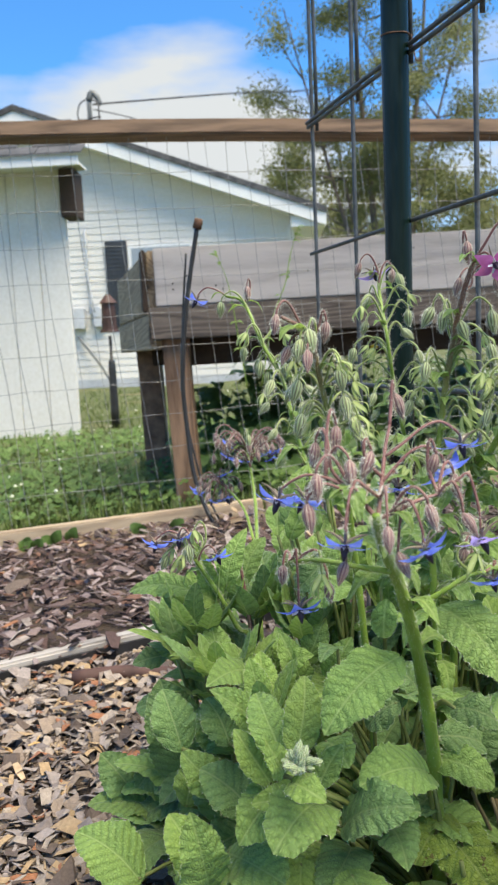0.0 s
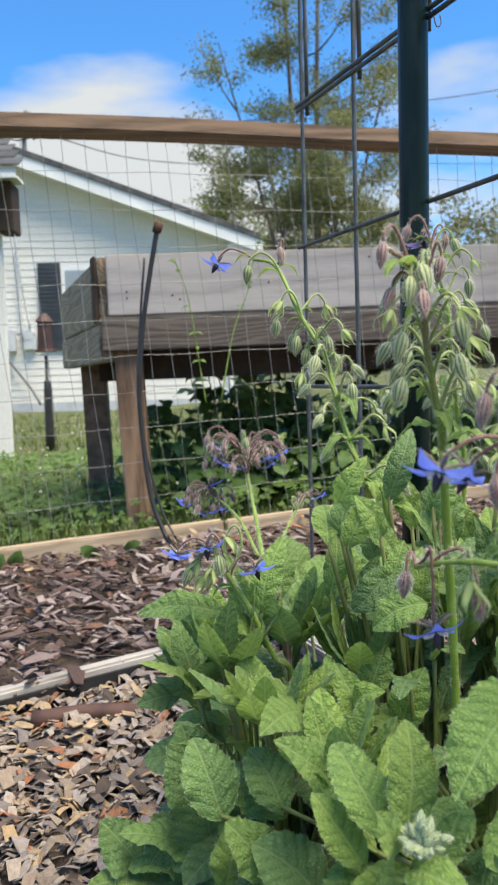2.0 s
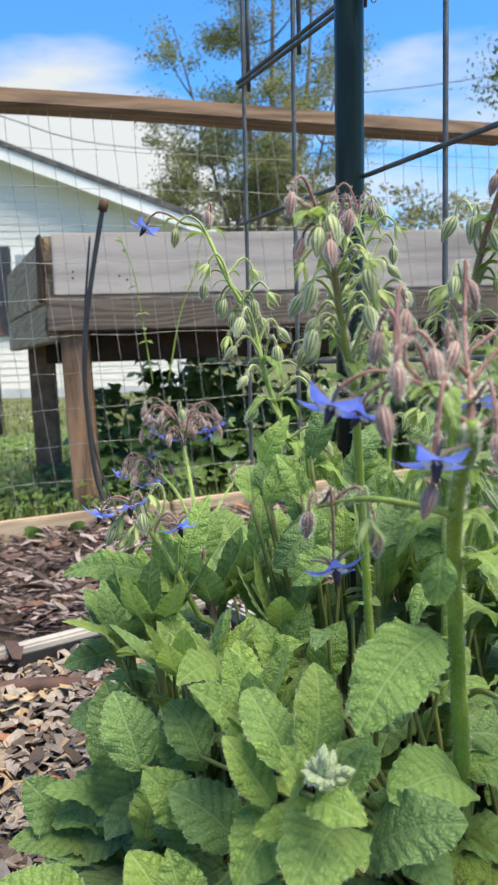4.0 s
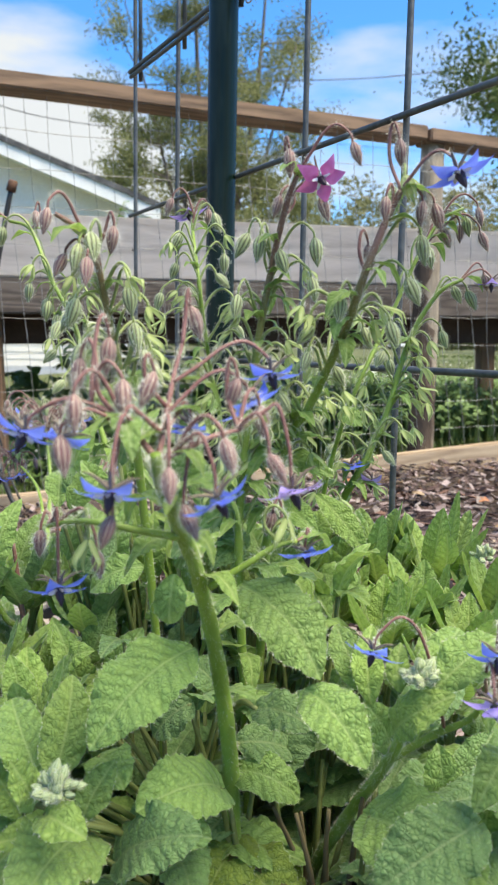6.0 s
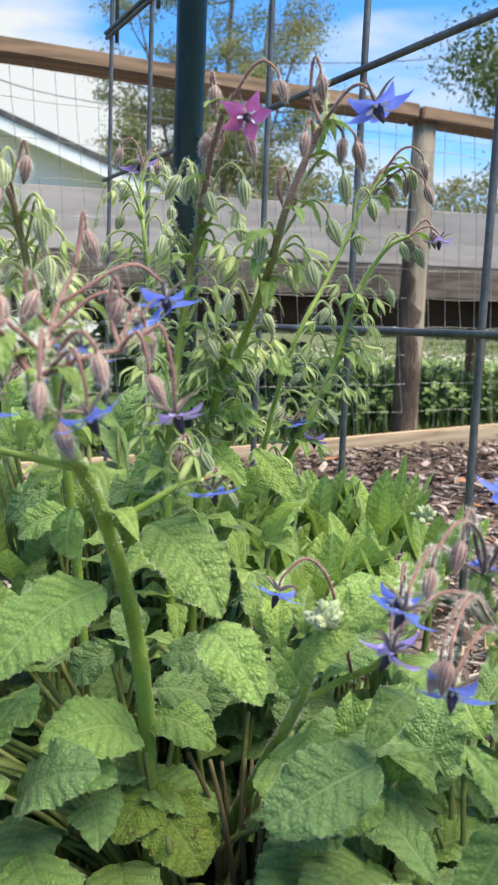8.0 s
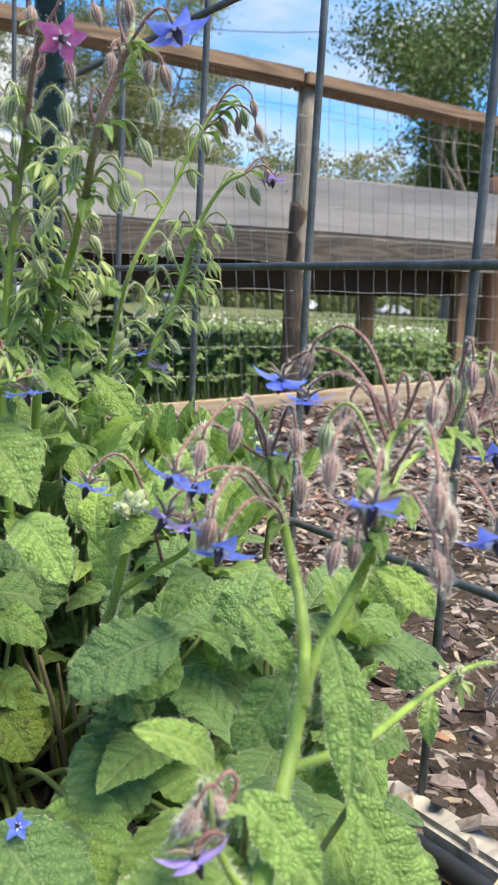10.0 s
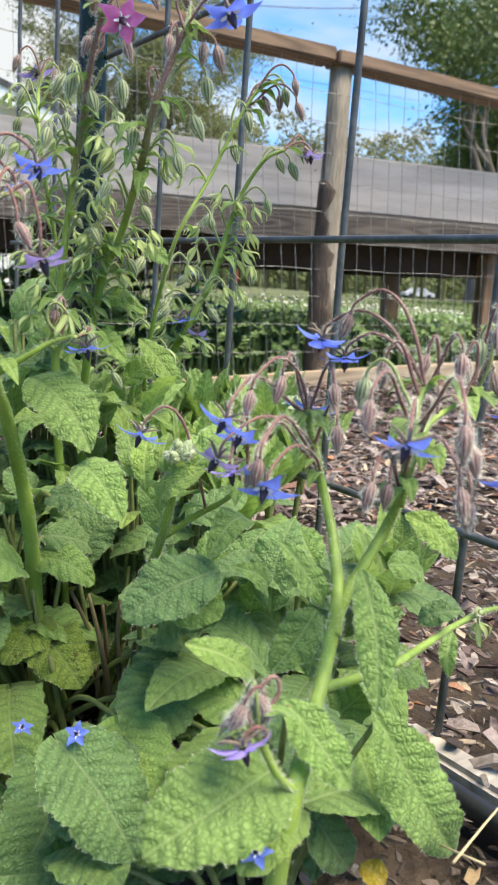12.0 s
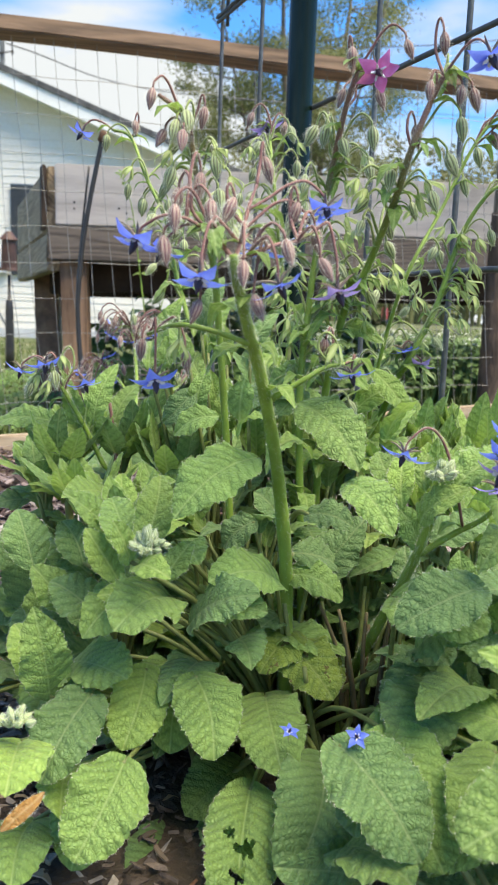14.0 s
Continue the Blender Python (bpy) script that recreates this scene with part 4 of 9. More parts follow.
    l.new(col, tr.inputs["Color"])
    ms = n.new("ShaderNodeMixShader")
    ms.inputs["Fac"].default_value = through_light
    l.new(b.outputs["BSDF"], ms.inputs[1])
    l.new(tr.outputs["BSDF"], ms.inputs[2])
    l.new(ms.outputs["Shader"], n["Material Output"].inputs["Surface"])
    return m


def calyx_material(name, rib, gap, through_light=0.0):
    """Striped hairy sepals; the stripes run along the bud."""
    m = bpy.data.materials.new(name)
    m.use_nodes = True
    n, l = m.node_tree.nodes, m.node_tree.links
    b = n["Principled BSDF"]
    uv = n.new("ShaderNodeUVMap")
    uv.uv_map = "UVMap"
    sp = n.new("ShaderNodeSeparateXYZ")
    l.new(uv.outputs["UV"], sp.inputs[0])
    mu = n.new("ShaderNodeMath")
    mu.operation = "MULTIPLY"
    mu.inputs[1].default_value = 20.0
    l.new(sp.outputs["X"], mu.inputs[0])
    pp = n.new("ShaderNodeMath")
    pp.operation = "PINGPONG"
    pp.inputs[1].default_value = 1.0
    l.new(mu.outputs[0], pp.inputs[0])
    no = n.new("ShaderNodeTexNoise")
    no.inputs["Scale"].default_value = 18.0
    l.new(uv.outputs["UV"], no.inputs["Vector"])
    ad = n.new("ShaderNodeMath")
    ad.operation = "MULTIPLY_ADD"
    ad.inputs[1].default_value = 0.4
    l.new(no.outputs["Fac"], ad.inputs[0])
    l.new(pp.outputs[0], ad.inputs[2])
    rp = n.new("ShaderNodeValToRGB")
    rp.color_ramp.elements[0].position, rp.color_ramp.elements[1].position = 0.38, 0.86
    rp.color_ramp.elements[0].color, rp.color_ramp.elements[1].color = (*gap, 1), (*rib, 1)
    l.new(ad.outputs[0], rp.inputs["Fac"])
    l.new(rp.outputs["Color"], b.inputs["Base Color"])
    b.inputs["Roughness"].default_value = 0.6
    b.inputs["Sheen Weight"].default_value = 0.2
    tr = n.new("ShaderNodeBsdfTranslucent")
    ms = n.new("ShaderNodeMixShader")
    ms.inputs["Fac"].default_value = through_light
    l.new(rp.outputs["Color"], tr.inputs["Color"])
    l.new(b.outputs["BSDF"], ms.inputs[1])
    l.new(tr.outputs["BSDF"], ms.inputs[2])
    l.new(ms.outputs["Shader"], n["Material Output"].inputs["Surface"])
    return m


M_LEAF = leaf_material("leaf_green", (0.116, 0.217, 0.045), (0.295, 0.468, 0.126), (0.35, 0.49, 0.17), 0.40, 0.16)
# blue-green leaves; this tone also darkens a few low leaves for shade
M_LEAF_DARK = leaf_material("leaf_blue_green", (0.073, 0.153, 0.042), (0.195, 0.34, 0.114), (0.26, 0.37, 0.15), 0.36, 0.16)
M_LEAF_YOUNG = leaf_material("leaf_young", (0.155, 0.27, 0.05), (0.34, 0.51, 0.125), (0.40, 0.53, 0.17), 0.42, 0.16)
M_LEAF_YELLOW = leaf_material("leaf_yellowing", (0.085, 0.16, 0.02), (0.24, 0.335, 0.048), (0.29, 0.36, 0.09), 0.3, spots=(0.12, 0.08, 0.02))
M_STEM = material("borage_stem", (0.14, 0.235, 0.03), (0.265, 0.385, 0.075), scale=30, rough=0.5, bump=0.3, bump_scale=120, stretch=(1, 1, 0.15))
M_STRAW = material("dry_straw", (0.45, 0.36, 0.2), (0.62, 0.52, 0.32), scale=40, rough=0.7, bump=0)
M_GOLDLEAF = leaf_material("leaf_fallen_yellow", (0.42, 0.27, 0.01), (0.6, 0.42, 0.03), (0.6, 0.45, 0.1), 0.2)
M_ORANGELEAF = leaf_material("leaf_withered", (0.22, 0.10, 0.02), (0.42, 0.22, 0.05), (0.4, 0.26, 0.1), 0.2)
M_SEPAL = material("sepal_dull_plum", (0.13, 0.10, 0.07), (0.24, 0.19, 0.13), scale=60, rough=0.6, bump=0)
M_PEDICEL = material("flower_stalk_green", (0.19, 0.26, 0.075), (0.32, 0.39, 0.14), scale=40, rough=0.55, bump=0.2, bump_scale=120)
M_STALK = material("leaf_stalk_green", (0.10, 0.13, 0.035), (0.19, 0.22, 0.075), scale=30, rough=0.6, bump=0.2, bump_scale=120)
M_STEM_RED = material("borage_stem_reddish", (0.15, 0.055, 0.052), (0.29, 0.145, 0.125), scale=40, rough=0.55, bump=0.2, bump_scale=120)
M_DRYSTEM = material("brown_old_stalk", (0.08, 0.058, 0.026), (0.19, 0.15, 0.075), scale=30, rough=0.8, bump=0.3, stretch=(1, 1, 0.15))
M_HAIR = material("pale_bristle", (0.48, 0.49, 0.41), (0.64, 0.65, 0.56), scale=5, rough=0.5, bump=0)
M_CALYX_G = calyx_material("calyx_green", (0.34, 0.41, 0.20), (0.12, 0.135, 0.06))
M_CALYX_P = calyx_material("calyx_plum", (0.33, 0.235, 0.195), (0.15, 0.05, 0.062))
M_CALYX_Y = calyx_material("calyx_yellow_green", (0.50, 0.59, 0.25), (0.37, 0.48, 0.17), 0.45)
M_CALYX_W = calyx_material("calyx_pale", (0.45, 0.52, 0.30), (0.18, 0.26, 0.10))
M_PETAL = material("petal_blue", (0.105, 0.18, 0.84), (0.19, 0.29, 0.94), scale=120, rough=0.5, bump=0.2, bump_scale=300, each=0.12, through_light=0.45)
M_PETAL_PINK = material("petal_pink", (0.62, 0.12, 0.42), (0.76, 0.24, 0.58), scale=120, rough=0.5, bump=0.2, bump_scale=300, through_light=0.3)
M_PETAL_MAUVE = material("petal_mauve", (0.34, 0.26, 0.80), (0.48, 0.38, 0.88), scale=120, rough=0.5, bump=0.2, bump_scale=300, through_light=0.3)
M_SCALE = material("flower_white", (0.72, 0.72, 0.78), (0.82, 0.82, 0.85), scale=50, rough=0.5, bump=0)
M_ANTHER = material("anther_dark", (0.012, 0.008, 0.02), (0.04, 0.02, 0.05), scale=200, rough=0.5, bump=0.1)


def tall_stem_material():
    """Stem that turns from yellow-green below to a reddish brown near its flowering top."""
    m = M_STEM.copy()
    m.name = "borage_stem_ripening"
    n, l = m.node_tree.nodes, m.node_tree.links
    b = n["Principled BSDF"]
    old = b.inputs["Base Color"].links[0].from_socket
    co = n.new("ShaderNodeTexCoord")
    sp = n.new("ShaderNodeSeparateXYZ")
    l.new(co.outputs["Object"], sp.inputs[0])
    mr = n.new("ShaderNodeMapRange")
    mr.inputs["From Min"].default_value, mr.inputs["From Max"].default_value = 0.595, 0.675
    l.new(sp.outputs["Z"], mr.inputs["Value"])
    mx = n.new("ShaderNodeMixRGB")
    mx.inputs["Color2"].default_value = (0.24, 0.13, 0.10, 1)
    l.new(mr.outputs["Result"], mx.inputs["Fac"])
    l.new(old, mx.inputs["Color1"])
    l.new(mx.outputs["Color"], b.inputs["Base Color"])
    return m


M_STEM_TALL = tall_stem_material()


# ---- borage: organs ----
PR = random.Random(11)


def frame_of(way, up):
    way = way.normalized()
    side = way.cross(up)
    if side.length < 1e-4:
        side = way.orthogonal()
    side.normalize()
    return way, side, side.cross(way).normalized()


def leaf_mesh(base, tip, wide, up, arch=0.15, fold=0.25, wave=0.1, blunt=0.6, seed=0, fine=True, holes=()):
    """One leaf from base to tip: rounded base, finely scalloped rim, quilted between its side veins. holes: (u, v, size) eaten through."""
    rng = random.Random(seed)
    base, tip = Vector(base), Vector(tip)
    length = (tip - base).length
    way, side, nor = frame_of(tip - base, Vector(up))
    ph1, ph2, kw = rng.uniform(0, 6.28), rng.uniform(0, 6.28), rng.uniform(5, 9)
    skew = rng.uniform(-0.07, 0.07)
    nu = max(10, min(60, int(length / 0.0013))) if fine else 7
    nv = max(6, min(14, 2 * int(wide / 0.006))) if fine else 4
    if holes:
        nu, nv = 110, 56
    u = np.linspace(0, 1, nu + 1)[:, None]
    v = np.linspace(-1, 1, nv + 1)[None, :]
    v = np.sign(v) * np.abs(v) ** 0.9
    power = 0.98 - 0.46 * blunt - (0.07 if blunt >= 0.8 else 0.0)
    plain = min(1.0, max(0.35, 1.9 * wide / length - 0.25))
    body = np.clip(4 * u * (1 - u), 1e-5, 1) ** power * (1.06 + 0.26 * (0.5 - u))
    rim = 1 + 0.04 * np.sin(kw * 1.6 * u + ph1) + 0.012 * np.sin(kw * 4.7 * u + ph2)
    half = 0.46 * wide * body * rim + 0.0005 * (1 - u)
    teeth = 0.0019 * (np.abs(np.sin(np.pi * u * length / 0.0052 + ph1 + 0.8 * np.sin(9 * u))) - 0.6) * np.clip(wide / 0.04, 0.2, 1.0) * np.sin(np.pi * u) ** 0.5
    half = half + (teeth * np.abs(v) ** 6 if fine else 0)
    av = np.abs(v)
    lobes = (0.05 if blunt > 0.7 else 0.02) * length * av ** 2 * (1 - u) ** 5
    along = length * u - lobes
    flank = (v > 0)
    lift = fold * half * (1.25 * av - 0.95 * av ** 2.2)
    lift = lift + wave * half * av ** 2.4 * (np.sin(kw * 1.7 * u + ph2 + 1.7 * flank) + 0.45 * np.sin(kw * 4.3 * u + ph1 + 2.6 * flank))
    lift = lift + 0.0013 * plain * min(1.0, (wide / 0.045) ** 1.5) * av ** 6 * np.sin(2 * np.pi * u * length / 0.0075 + ph1 + 2 * flank + 1.5 * np.sin(9 * u)) * np.sin(np.pi * u)
    lift = lift + arch * length * (4 * u * (1 - u) - 0.45 * u * u)
    lift = lift - 0.0011 * min(1.0, wide / 0.03) * np.exp(-(av * half / 0.0022) ** 2)
    if fine:
        rows = 13.0 * length * u / 0.09 - 9.0 * av * half / 0.09
        cells = av * half / 0.0036 + 0.37 * np.floor(rows)
        quilt = np.abs(np.sin(np.pi * rows)) ** 0.7 * (0.62 + 0.38 * np.abs(np.sin(np.pi * cells)))
        lift = lift + min(0.0008, 0.018 * wide) * plain * (quilt - 0.5) * np.minimum(1, av * 6) * (1 - av ** 7) * np.sin(np.pi * u) ** 0.3
    sway = skew * length * np.sin(3.1 * u)
    pts = (np.array(base)[None, None, :] + along[:, :, None] * np.array(way) + (v * half + sway)[:, :, None] * np.array(side) + lift[:, :, None] * np.array(nor))
    w = nv + 1
    verts = pts.reshape(-1, 3).tolist()
    uvs = np.stack([np.broadcast_to(u * length / 0.09, half.shape if half.shape[1] > 1 else (nu + 1, w)), np.broadcast_to(v * half / 0.09, (nu + 1, w))], -1).reshape(-1, 2).tolist()
    faces = []
    for i in range(nu):
        for j in range(nv):
            if holes and any(((i + 0.5) / nu - hu) ** 2 * (length / wide) ** 2 + ((-1 + 2 * (j + 0.5) / nv - hv) * 0.5) ** 2 < (hs * (1 + 0.35 * math.sin(5 * math.atan2((j + 0.5) / nv - 0.5 - hv / 2, (i + 0.5) / nu - hu)))) ** 2 for hu, hv, hs in holes):
                continue
            faces.append((i * w + j, i * w + j + 1, (i + 1) * w + j + 1, (i + 1) * w + j))
    n0 = len(faces)
    if fine and length > 0.013:
        # bristly rim and back of the blade
        for i in range(1, nu):
            for j, sg in ((0, -1), (nv, 1)):
                for _ in range(2):
                    q = Vector(verts[i * w + j]).lerp(Vector(verts[(i + 1) * w + j]), rng.random())
                    d = (side * sg + way * rng.uniform(-0.2, 0.9) + nor * rng.uniform(-0.3, 0.8)).normalized() * rng.uniform(0.0006, 0.0015)
                    k = len(verts)
                    verts.extend((tuple(q - way * 0.00007), tuple(q + way * 0.00007), tuple(q + d)))
                    faces.append((k, k + 1, k + 2))
        uvs += [(0, 0)] * (len(verts) - len(uvs))
    me = mesh_from("leaf", verts, faces, uvs)
    return me, n0


def leaf(parent, base, tip, wide, mat=None, up=(0, -0.3, 1), arch=0.12, fold=0.22, wave=0.16, blunt=0.7, name="leaf", stem_to=None, holes=()):
    base, tip = Vector(base), Vector(tip)
    squat = wide / max((tip - base).length, 1e-5) / 0.68
    wide = wide / min(max(squat, 1.0), 1.8) ** 0.55 * (1.0 if wide <= 0.02 else 0.92 if blunt >= 0.8 else 0.8)
    me, n0 = leaf_mesh(base, tip, wide, up, arch, fold, wave, blunt, PR.randrange(10 ** 6), True, holes)
    me.materials.append(mat or M_LEAF)
    me.materials.append(M_HAIR)
    if n0 < len(me.polygons):
        slots = np.zeros(len(me.polygons), dtype=np.int32)
        slots[n0:] = 1
        me.polygons.foreach_set("material_index", slots)
    ob = part_mesh(name, me, None, parent, smooth=True)
    if stem_to is not None:
        b, s = Vector(base), Vector(stem_to)
        m = (b + s) / 2 + Vector((0, 0, 0.12 * (b - s).length))
        p = smooth_path([s, m, b + (Vector(tip) - b) * 0.04], 5)
        v, f = tube_geo(p, [0.0023 - 0.001 * i / len(p) for i in range(len(p))], 7)
        part_mesh("leaf_stalk", mesh_from("leaf_stalk", v, f), M_STALK, ob, smooth=True)
    return ob


def hair_geo(points, normals, length, width, rng, verts, faces):
    for p, nrm in zip(points, normals):
        d = (nrm + Vector((rng.uniform(-.35, .35), rng.uniform(-.35, .35), rng.uniform(-.35, .35)))).normalized()
        s = d.orthogonal().normalized() * (width / 2)
        k = len(verts)
        ll = length * rng.uniform(0.5, 1.25)
        verts.extend((p - s, p + s, p + d * ll))
        faces.append((k, k + 1, k + 2))


def bristles(parent, path, radii, count, length=0.0024, width=0.0002, seed=1):
    rng = random.Random(seed)
    pts, nrm = [], []
    for _ in range(count):
        t = rng.random() * (len(path) - 1)
        i = int(t)
        a, b = path[i], path[i + 1]
        way = (b - a).normalized()
        o = way.orthogonal().normalized()
        o.rotate(Matrix.Rotation(rng.uniform(0, 6.283), 3, way))
        pts.append(a.lerp(b, t - i) + o * radii[i] * 0.92)
        nrm.append(o)
    verts, faces = [], []
    hair_geo(pts, nrm, length, width, rng, verts, faces)
    return part_mesh("bristles", mesh_from("bristles", verts, faces), M_HAIR, parent, "pale stiff hairs")


def stem(parent, points, r0, r1, mat=None, hairs=1.0, name="stem", steps=7):
    path = smooth_path(points, steps)
    n = len(path)
    radii = [(r0 + (r1 - r0) * i / (n - 1)) * (1 + 0.05 * math.sin(i * 1.9)) for i in range(n)]
    v, f = tube_geo(path, radii, 10)
    ob = part_mesh(name, mesh_from(name, v, f), mat or M_STEM, parent, smooth=True)
    length = sum((path[i + 1] - path[i]).length for i in range(n - 1))
    if hairs:
        bristles(ob, path, radii, int(4200 * length * hairs), length=0.0027, width=0.00017, seed=PR.randrange(10 ** 6))
    return path


def make_bud_mesh(mat, seed, long=0.019, fat=0.0056, hairs=430):
    """Hanging calyx of five ribbed sepals with bristles; the stalk joins at the origin and the tip points down."""
    rng = random.Random(seed)
    rings, around = 11, 30
    verts, uvs, faces = [], [], []
    prof = (0.26, 0.66, 0.90, 1.0, 1.03, 1.0, 0.93, 0.81, 0.65, 0.46, 0.27, 0.05)
    for i in range(rings + 1):
        u = i / rings
        for k in range(around + 1):
            a = 2 * math.pi * k / around
            seam = abs((k % 6) - 3) / 3
            r = fat * prof[i] * (1 - 0.17 * seam ** 3)
            verts.append(Vector((r * math.cos(a), r * math.sin(a), -long * (u ** 0.95))))
            uvs.append((k / around, u))
    w = around + 1
    for i in range(rings):
        for k in range(around):
            faces.append((i * w + k, (i + 1) * w + k, (i + 1) * w + k + 1, i * w + k + 1))
    n0 = len(faces)
    pts, nrm = [], []
    for _ in range(hairs):
        i, k = rng.randrange(rings), rng.randrange(around)
        p = verts[i * w + k]
        pts.append(p * 0.97)
        nrm.append(Vector((p.x, p.y, rng.uniform(-0.004, 0.001))).normalized())
    hair_geo(pts, nrm, 0.0030, 0.00013, rng, verts, faces)
    uvs += [(0, 0)] * (len(verts) - len(uvs))
    me = mesh_from("bud", verts, faces, uvs)
    me.materials.append(mat)
    me.materials.append(M_HAIR)
    for p in me.polygons[n0:]:
        p.material_index = 1
    me.shade_smooth()
    return me


def make_claw_mesh(mat, seed, long=0.0155):
    """Spent calyx: five narrow sepals that hang like fingers."""
    rng = random.Random(seed)
    verts, uvs, faces = [], [], []
    for k in range(5):
        a = 2 * math.pi * k / 5 + rng.uniform(-.2, .2)
        out = Vector((math.cos(a), math.sin(a), 0))
        flare = rng.uniform(0.0, 0.38)
        pts = [Vector((0, 0, 0)) + out * 0.0012, out * (0.0040) + Vector((0, 0, -long * 0.25)), out * (0.0042 + flare * 0.012) + Vector((0, 0, -long * 0.58)), out * (0.001 + flare * 0.016) + Vector((0, 0, -long * rng.uniform(0.85, 1.0)))]
        path = smooth_path(pts, 3)
        b = len(verts)
        sd = Vector((-out.y, out.x, 0))
        n = len(path)
        for i, q in enumerate(path):
            u = i / (n - 1)
            h = 0.0013 * (0.45 + 0.9 * math.sin(math.pi * min(1, 0.15 + 0.8 * u))) * (1 - 0.9 * u ** 3)
            for v in (-1, 0, 1):
                verts.append(q + sd * h * v - out * 0.0005 * (v == 0))
                uvs.append((0.1 * (v + 1) * 0.5 + 0.2 * k, u))
        for i in range(n - 1):
            for v in range(2):
                o = b + i * 3 + v
                faces.append((o, o + 1, o + 4, o + 3))
    n0 = len(faces)
    base_n = len(verts)
    pts = [verts[rng.randrange(base_n)] for _ in range(90)]
    hair_geo(pts, [Vector((p.x, p.y, -0.002)).normalized() for p in pts], 0.0024, 0.00011, rng, verts, faces)
    uvs += [(0, 0)] * (len(verts) - len(uvs))
    me = mesh_from("spent_calyx", verts, faces, uvs)
    me.materials.append(mat)
    me.materials.append(M_HAIR)
    for p in me.polygons[n0:]:
        p.material_index = 1
    me.shade_smooth()
    return me


BUDS = {"g": [make_bud_mesh(M_CALYX_G, q, 0.0155, 0.0036, 300) for q in (1, 2, 3)],
        "p": [make_bud_mesh(M_CALYX_P, q, 0.0142, 0.0030, 300) for q in (4, 5, 6)],
        "o": [make_claw_mesh(M_CALYX_Y, q) for q in (7, 8, 12, 13)],
        "w": [make_bud_mesh(M_CALYX_W, q, 0.0115, 0.0036, hairs=160) for q in (9, 10)]}


def bud(parent, at, kind="g", size=1.0, droop=(0, 0, -1), name="flower_bud"):
    """at: the middle of the bud."""
    me = PR.choice(BUDS[kind])
    d = (Vector(droop) + Vector((PR.uniform(-.18, .18), PR.uniform(-.18, .18), 0))).normalized()
    rot = (-d).to_track_quat("Z", "Y").to_matrix().to_4x4()
    ob = new(name, me)
    ob.parent = parent
    size *= PR.uniform(0.9, 1.1)
    ob.matrix_local = Matrix.Translation(Vector(at) - d * 0.009 * size) @ rot @ Matrix.Rotation(PR.uniform(0, 6.28), 4, "Z") @ Matrix.Scale(size, 4)
    return ob, Vector(at) - d * 0.009 * size


def petal_mesh():
    verts, faces = [], []
    nu, nv = 8, 6
    L = 0.0125
    for i in range(nu + 1):
        u = i / nu
        half = 0.0041 * (math.sin(math.pi * min(1.0, 0.16 + u * 0.9)) ** 0.9 if u < 0.38 else (1 - (u - 0.38) / 0.62) ** 0.95) + 0.00005
        for j in range(nv + 1):
            v = -1 + 2 * j / nv
            verts.append(Vector((0.0022 + L * u, v * half, 0.0012 * math.sin(2.6 * u) - 0.0022 * u * u + 0.0007 * abs(v) * (1 - u))))
    w = nv + 1
    for i in range(nu):
        for j in range(nv):
            faces.append((i * w + j, i * w + j + 1, (i + 1) * w + j + 1, (i + 1) * w + j))
    return mesh_from("petal", verts, faces)


def sepal_mesh():
    rng = random.Random(3)
    pts = [Vector((0.001, 0, -0.001)), Vector((0.004, 0, -0.0022)), Vector((0.008, 0, -0.0030)), Vector((0.0115, 0, -0.0026))]
    path = smooth_path(pts, 2)
    radii = [0.0008 * (1 - 0.85 * (i / (len(path) - 1)) ** 2) for i in range(len(path))]
    v, f = tube_geo(path, radii, 5)
    n0 = len(f)
    hp = [path[rng.randrange(len(path))] for _ in range(18)]
    hair_geo(hp, [Vector((rng.uniform(-.2, .5), rng.uniform(-1, 1), rng.uniform(-1, 1))).normalized() for _ in hp], 0.0025, 0.00008, rng, v, f)
    me = mesh_from("sepal", v, f)
    me.materials.append(M_SEPAL)
    me.materials.append(M_HAIR)
    for p in me.polygons[n0:]:
        p.material_index = 1
    return me


def cone_mesh():
    v, f = tube_geo([Vector((0, 0, z)) for z in (0.0002, 0.002, 0.005, 0.0075)], [0.0021, 0.0020, 0.0014, 0.0003], 8)
    return mesh_from("anther_cone", v, f)


def scale_mesh():
    verts, faces = [], []
    for k in range(5):
        a = 2 * math.pi * (k + 0.5) / 5
        rot = Matrix.Rotation(a, 3, "Z")
        b = len(verts)
        for p in ((0.0012, -0.0009, 0.0006), (0.0012, 0.0009, 0.0006), (0.0046, 0.0007, 0.0012), (0.0052, 0, 0.0022), (0.0046, -0.0007, 0.0012), (0.003, 0, 0.0024)):
            verts.append(rot @ Vector(p))
        faces += [(b, b + 1, b + 5), (b + 1, b + 2, b + 5), (b + 2, b + 3, b + 5), (b + 3, b + 4, b + 5), (b + 4, b, b + 5)]
    return mesh_from("white_scales", verts, faces)


PETALS = {}
for key, pm in (("b", M_PETAL), ("k", M_PETAL_PINK), ("m", M_PETAL_MAUVE)):
    PETALS[key] = petal_mesh()
    PETALS[key].materials.append(pm)
    PETALS[key].shade_smooth()
SEPAL, CONE, SCALES = sepal_mesh(), cone_mesh(), scale_mesh()
CONE.materials.append(M_ANTHER)
SCALES.materials.append(M_SCALE)


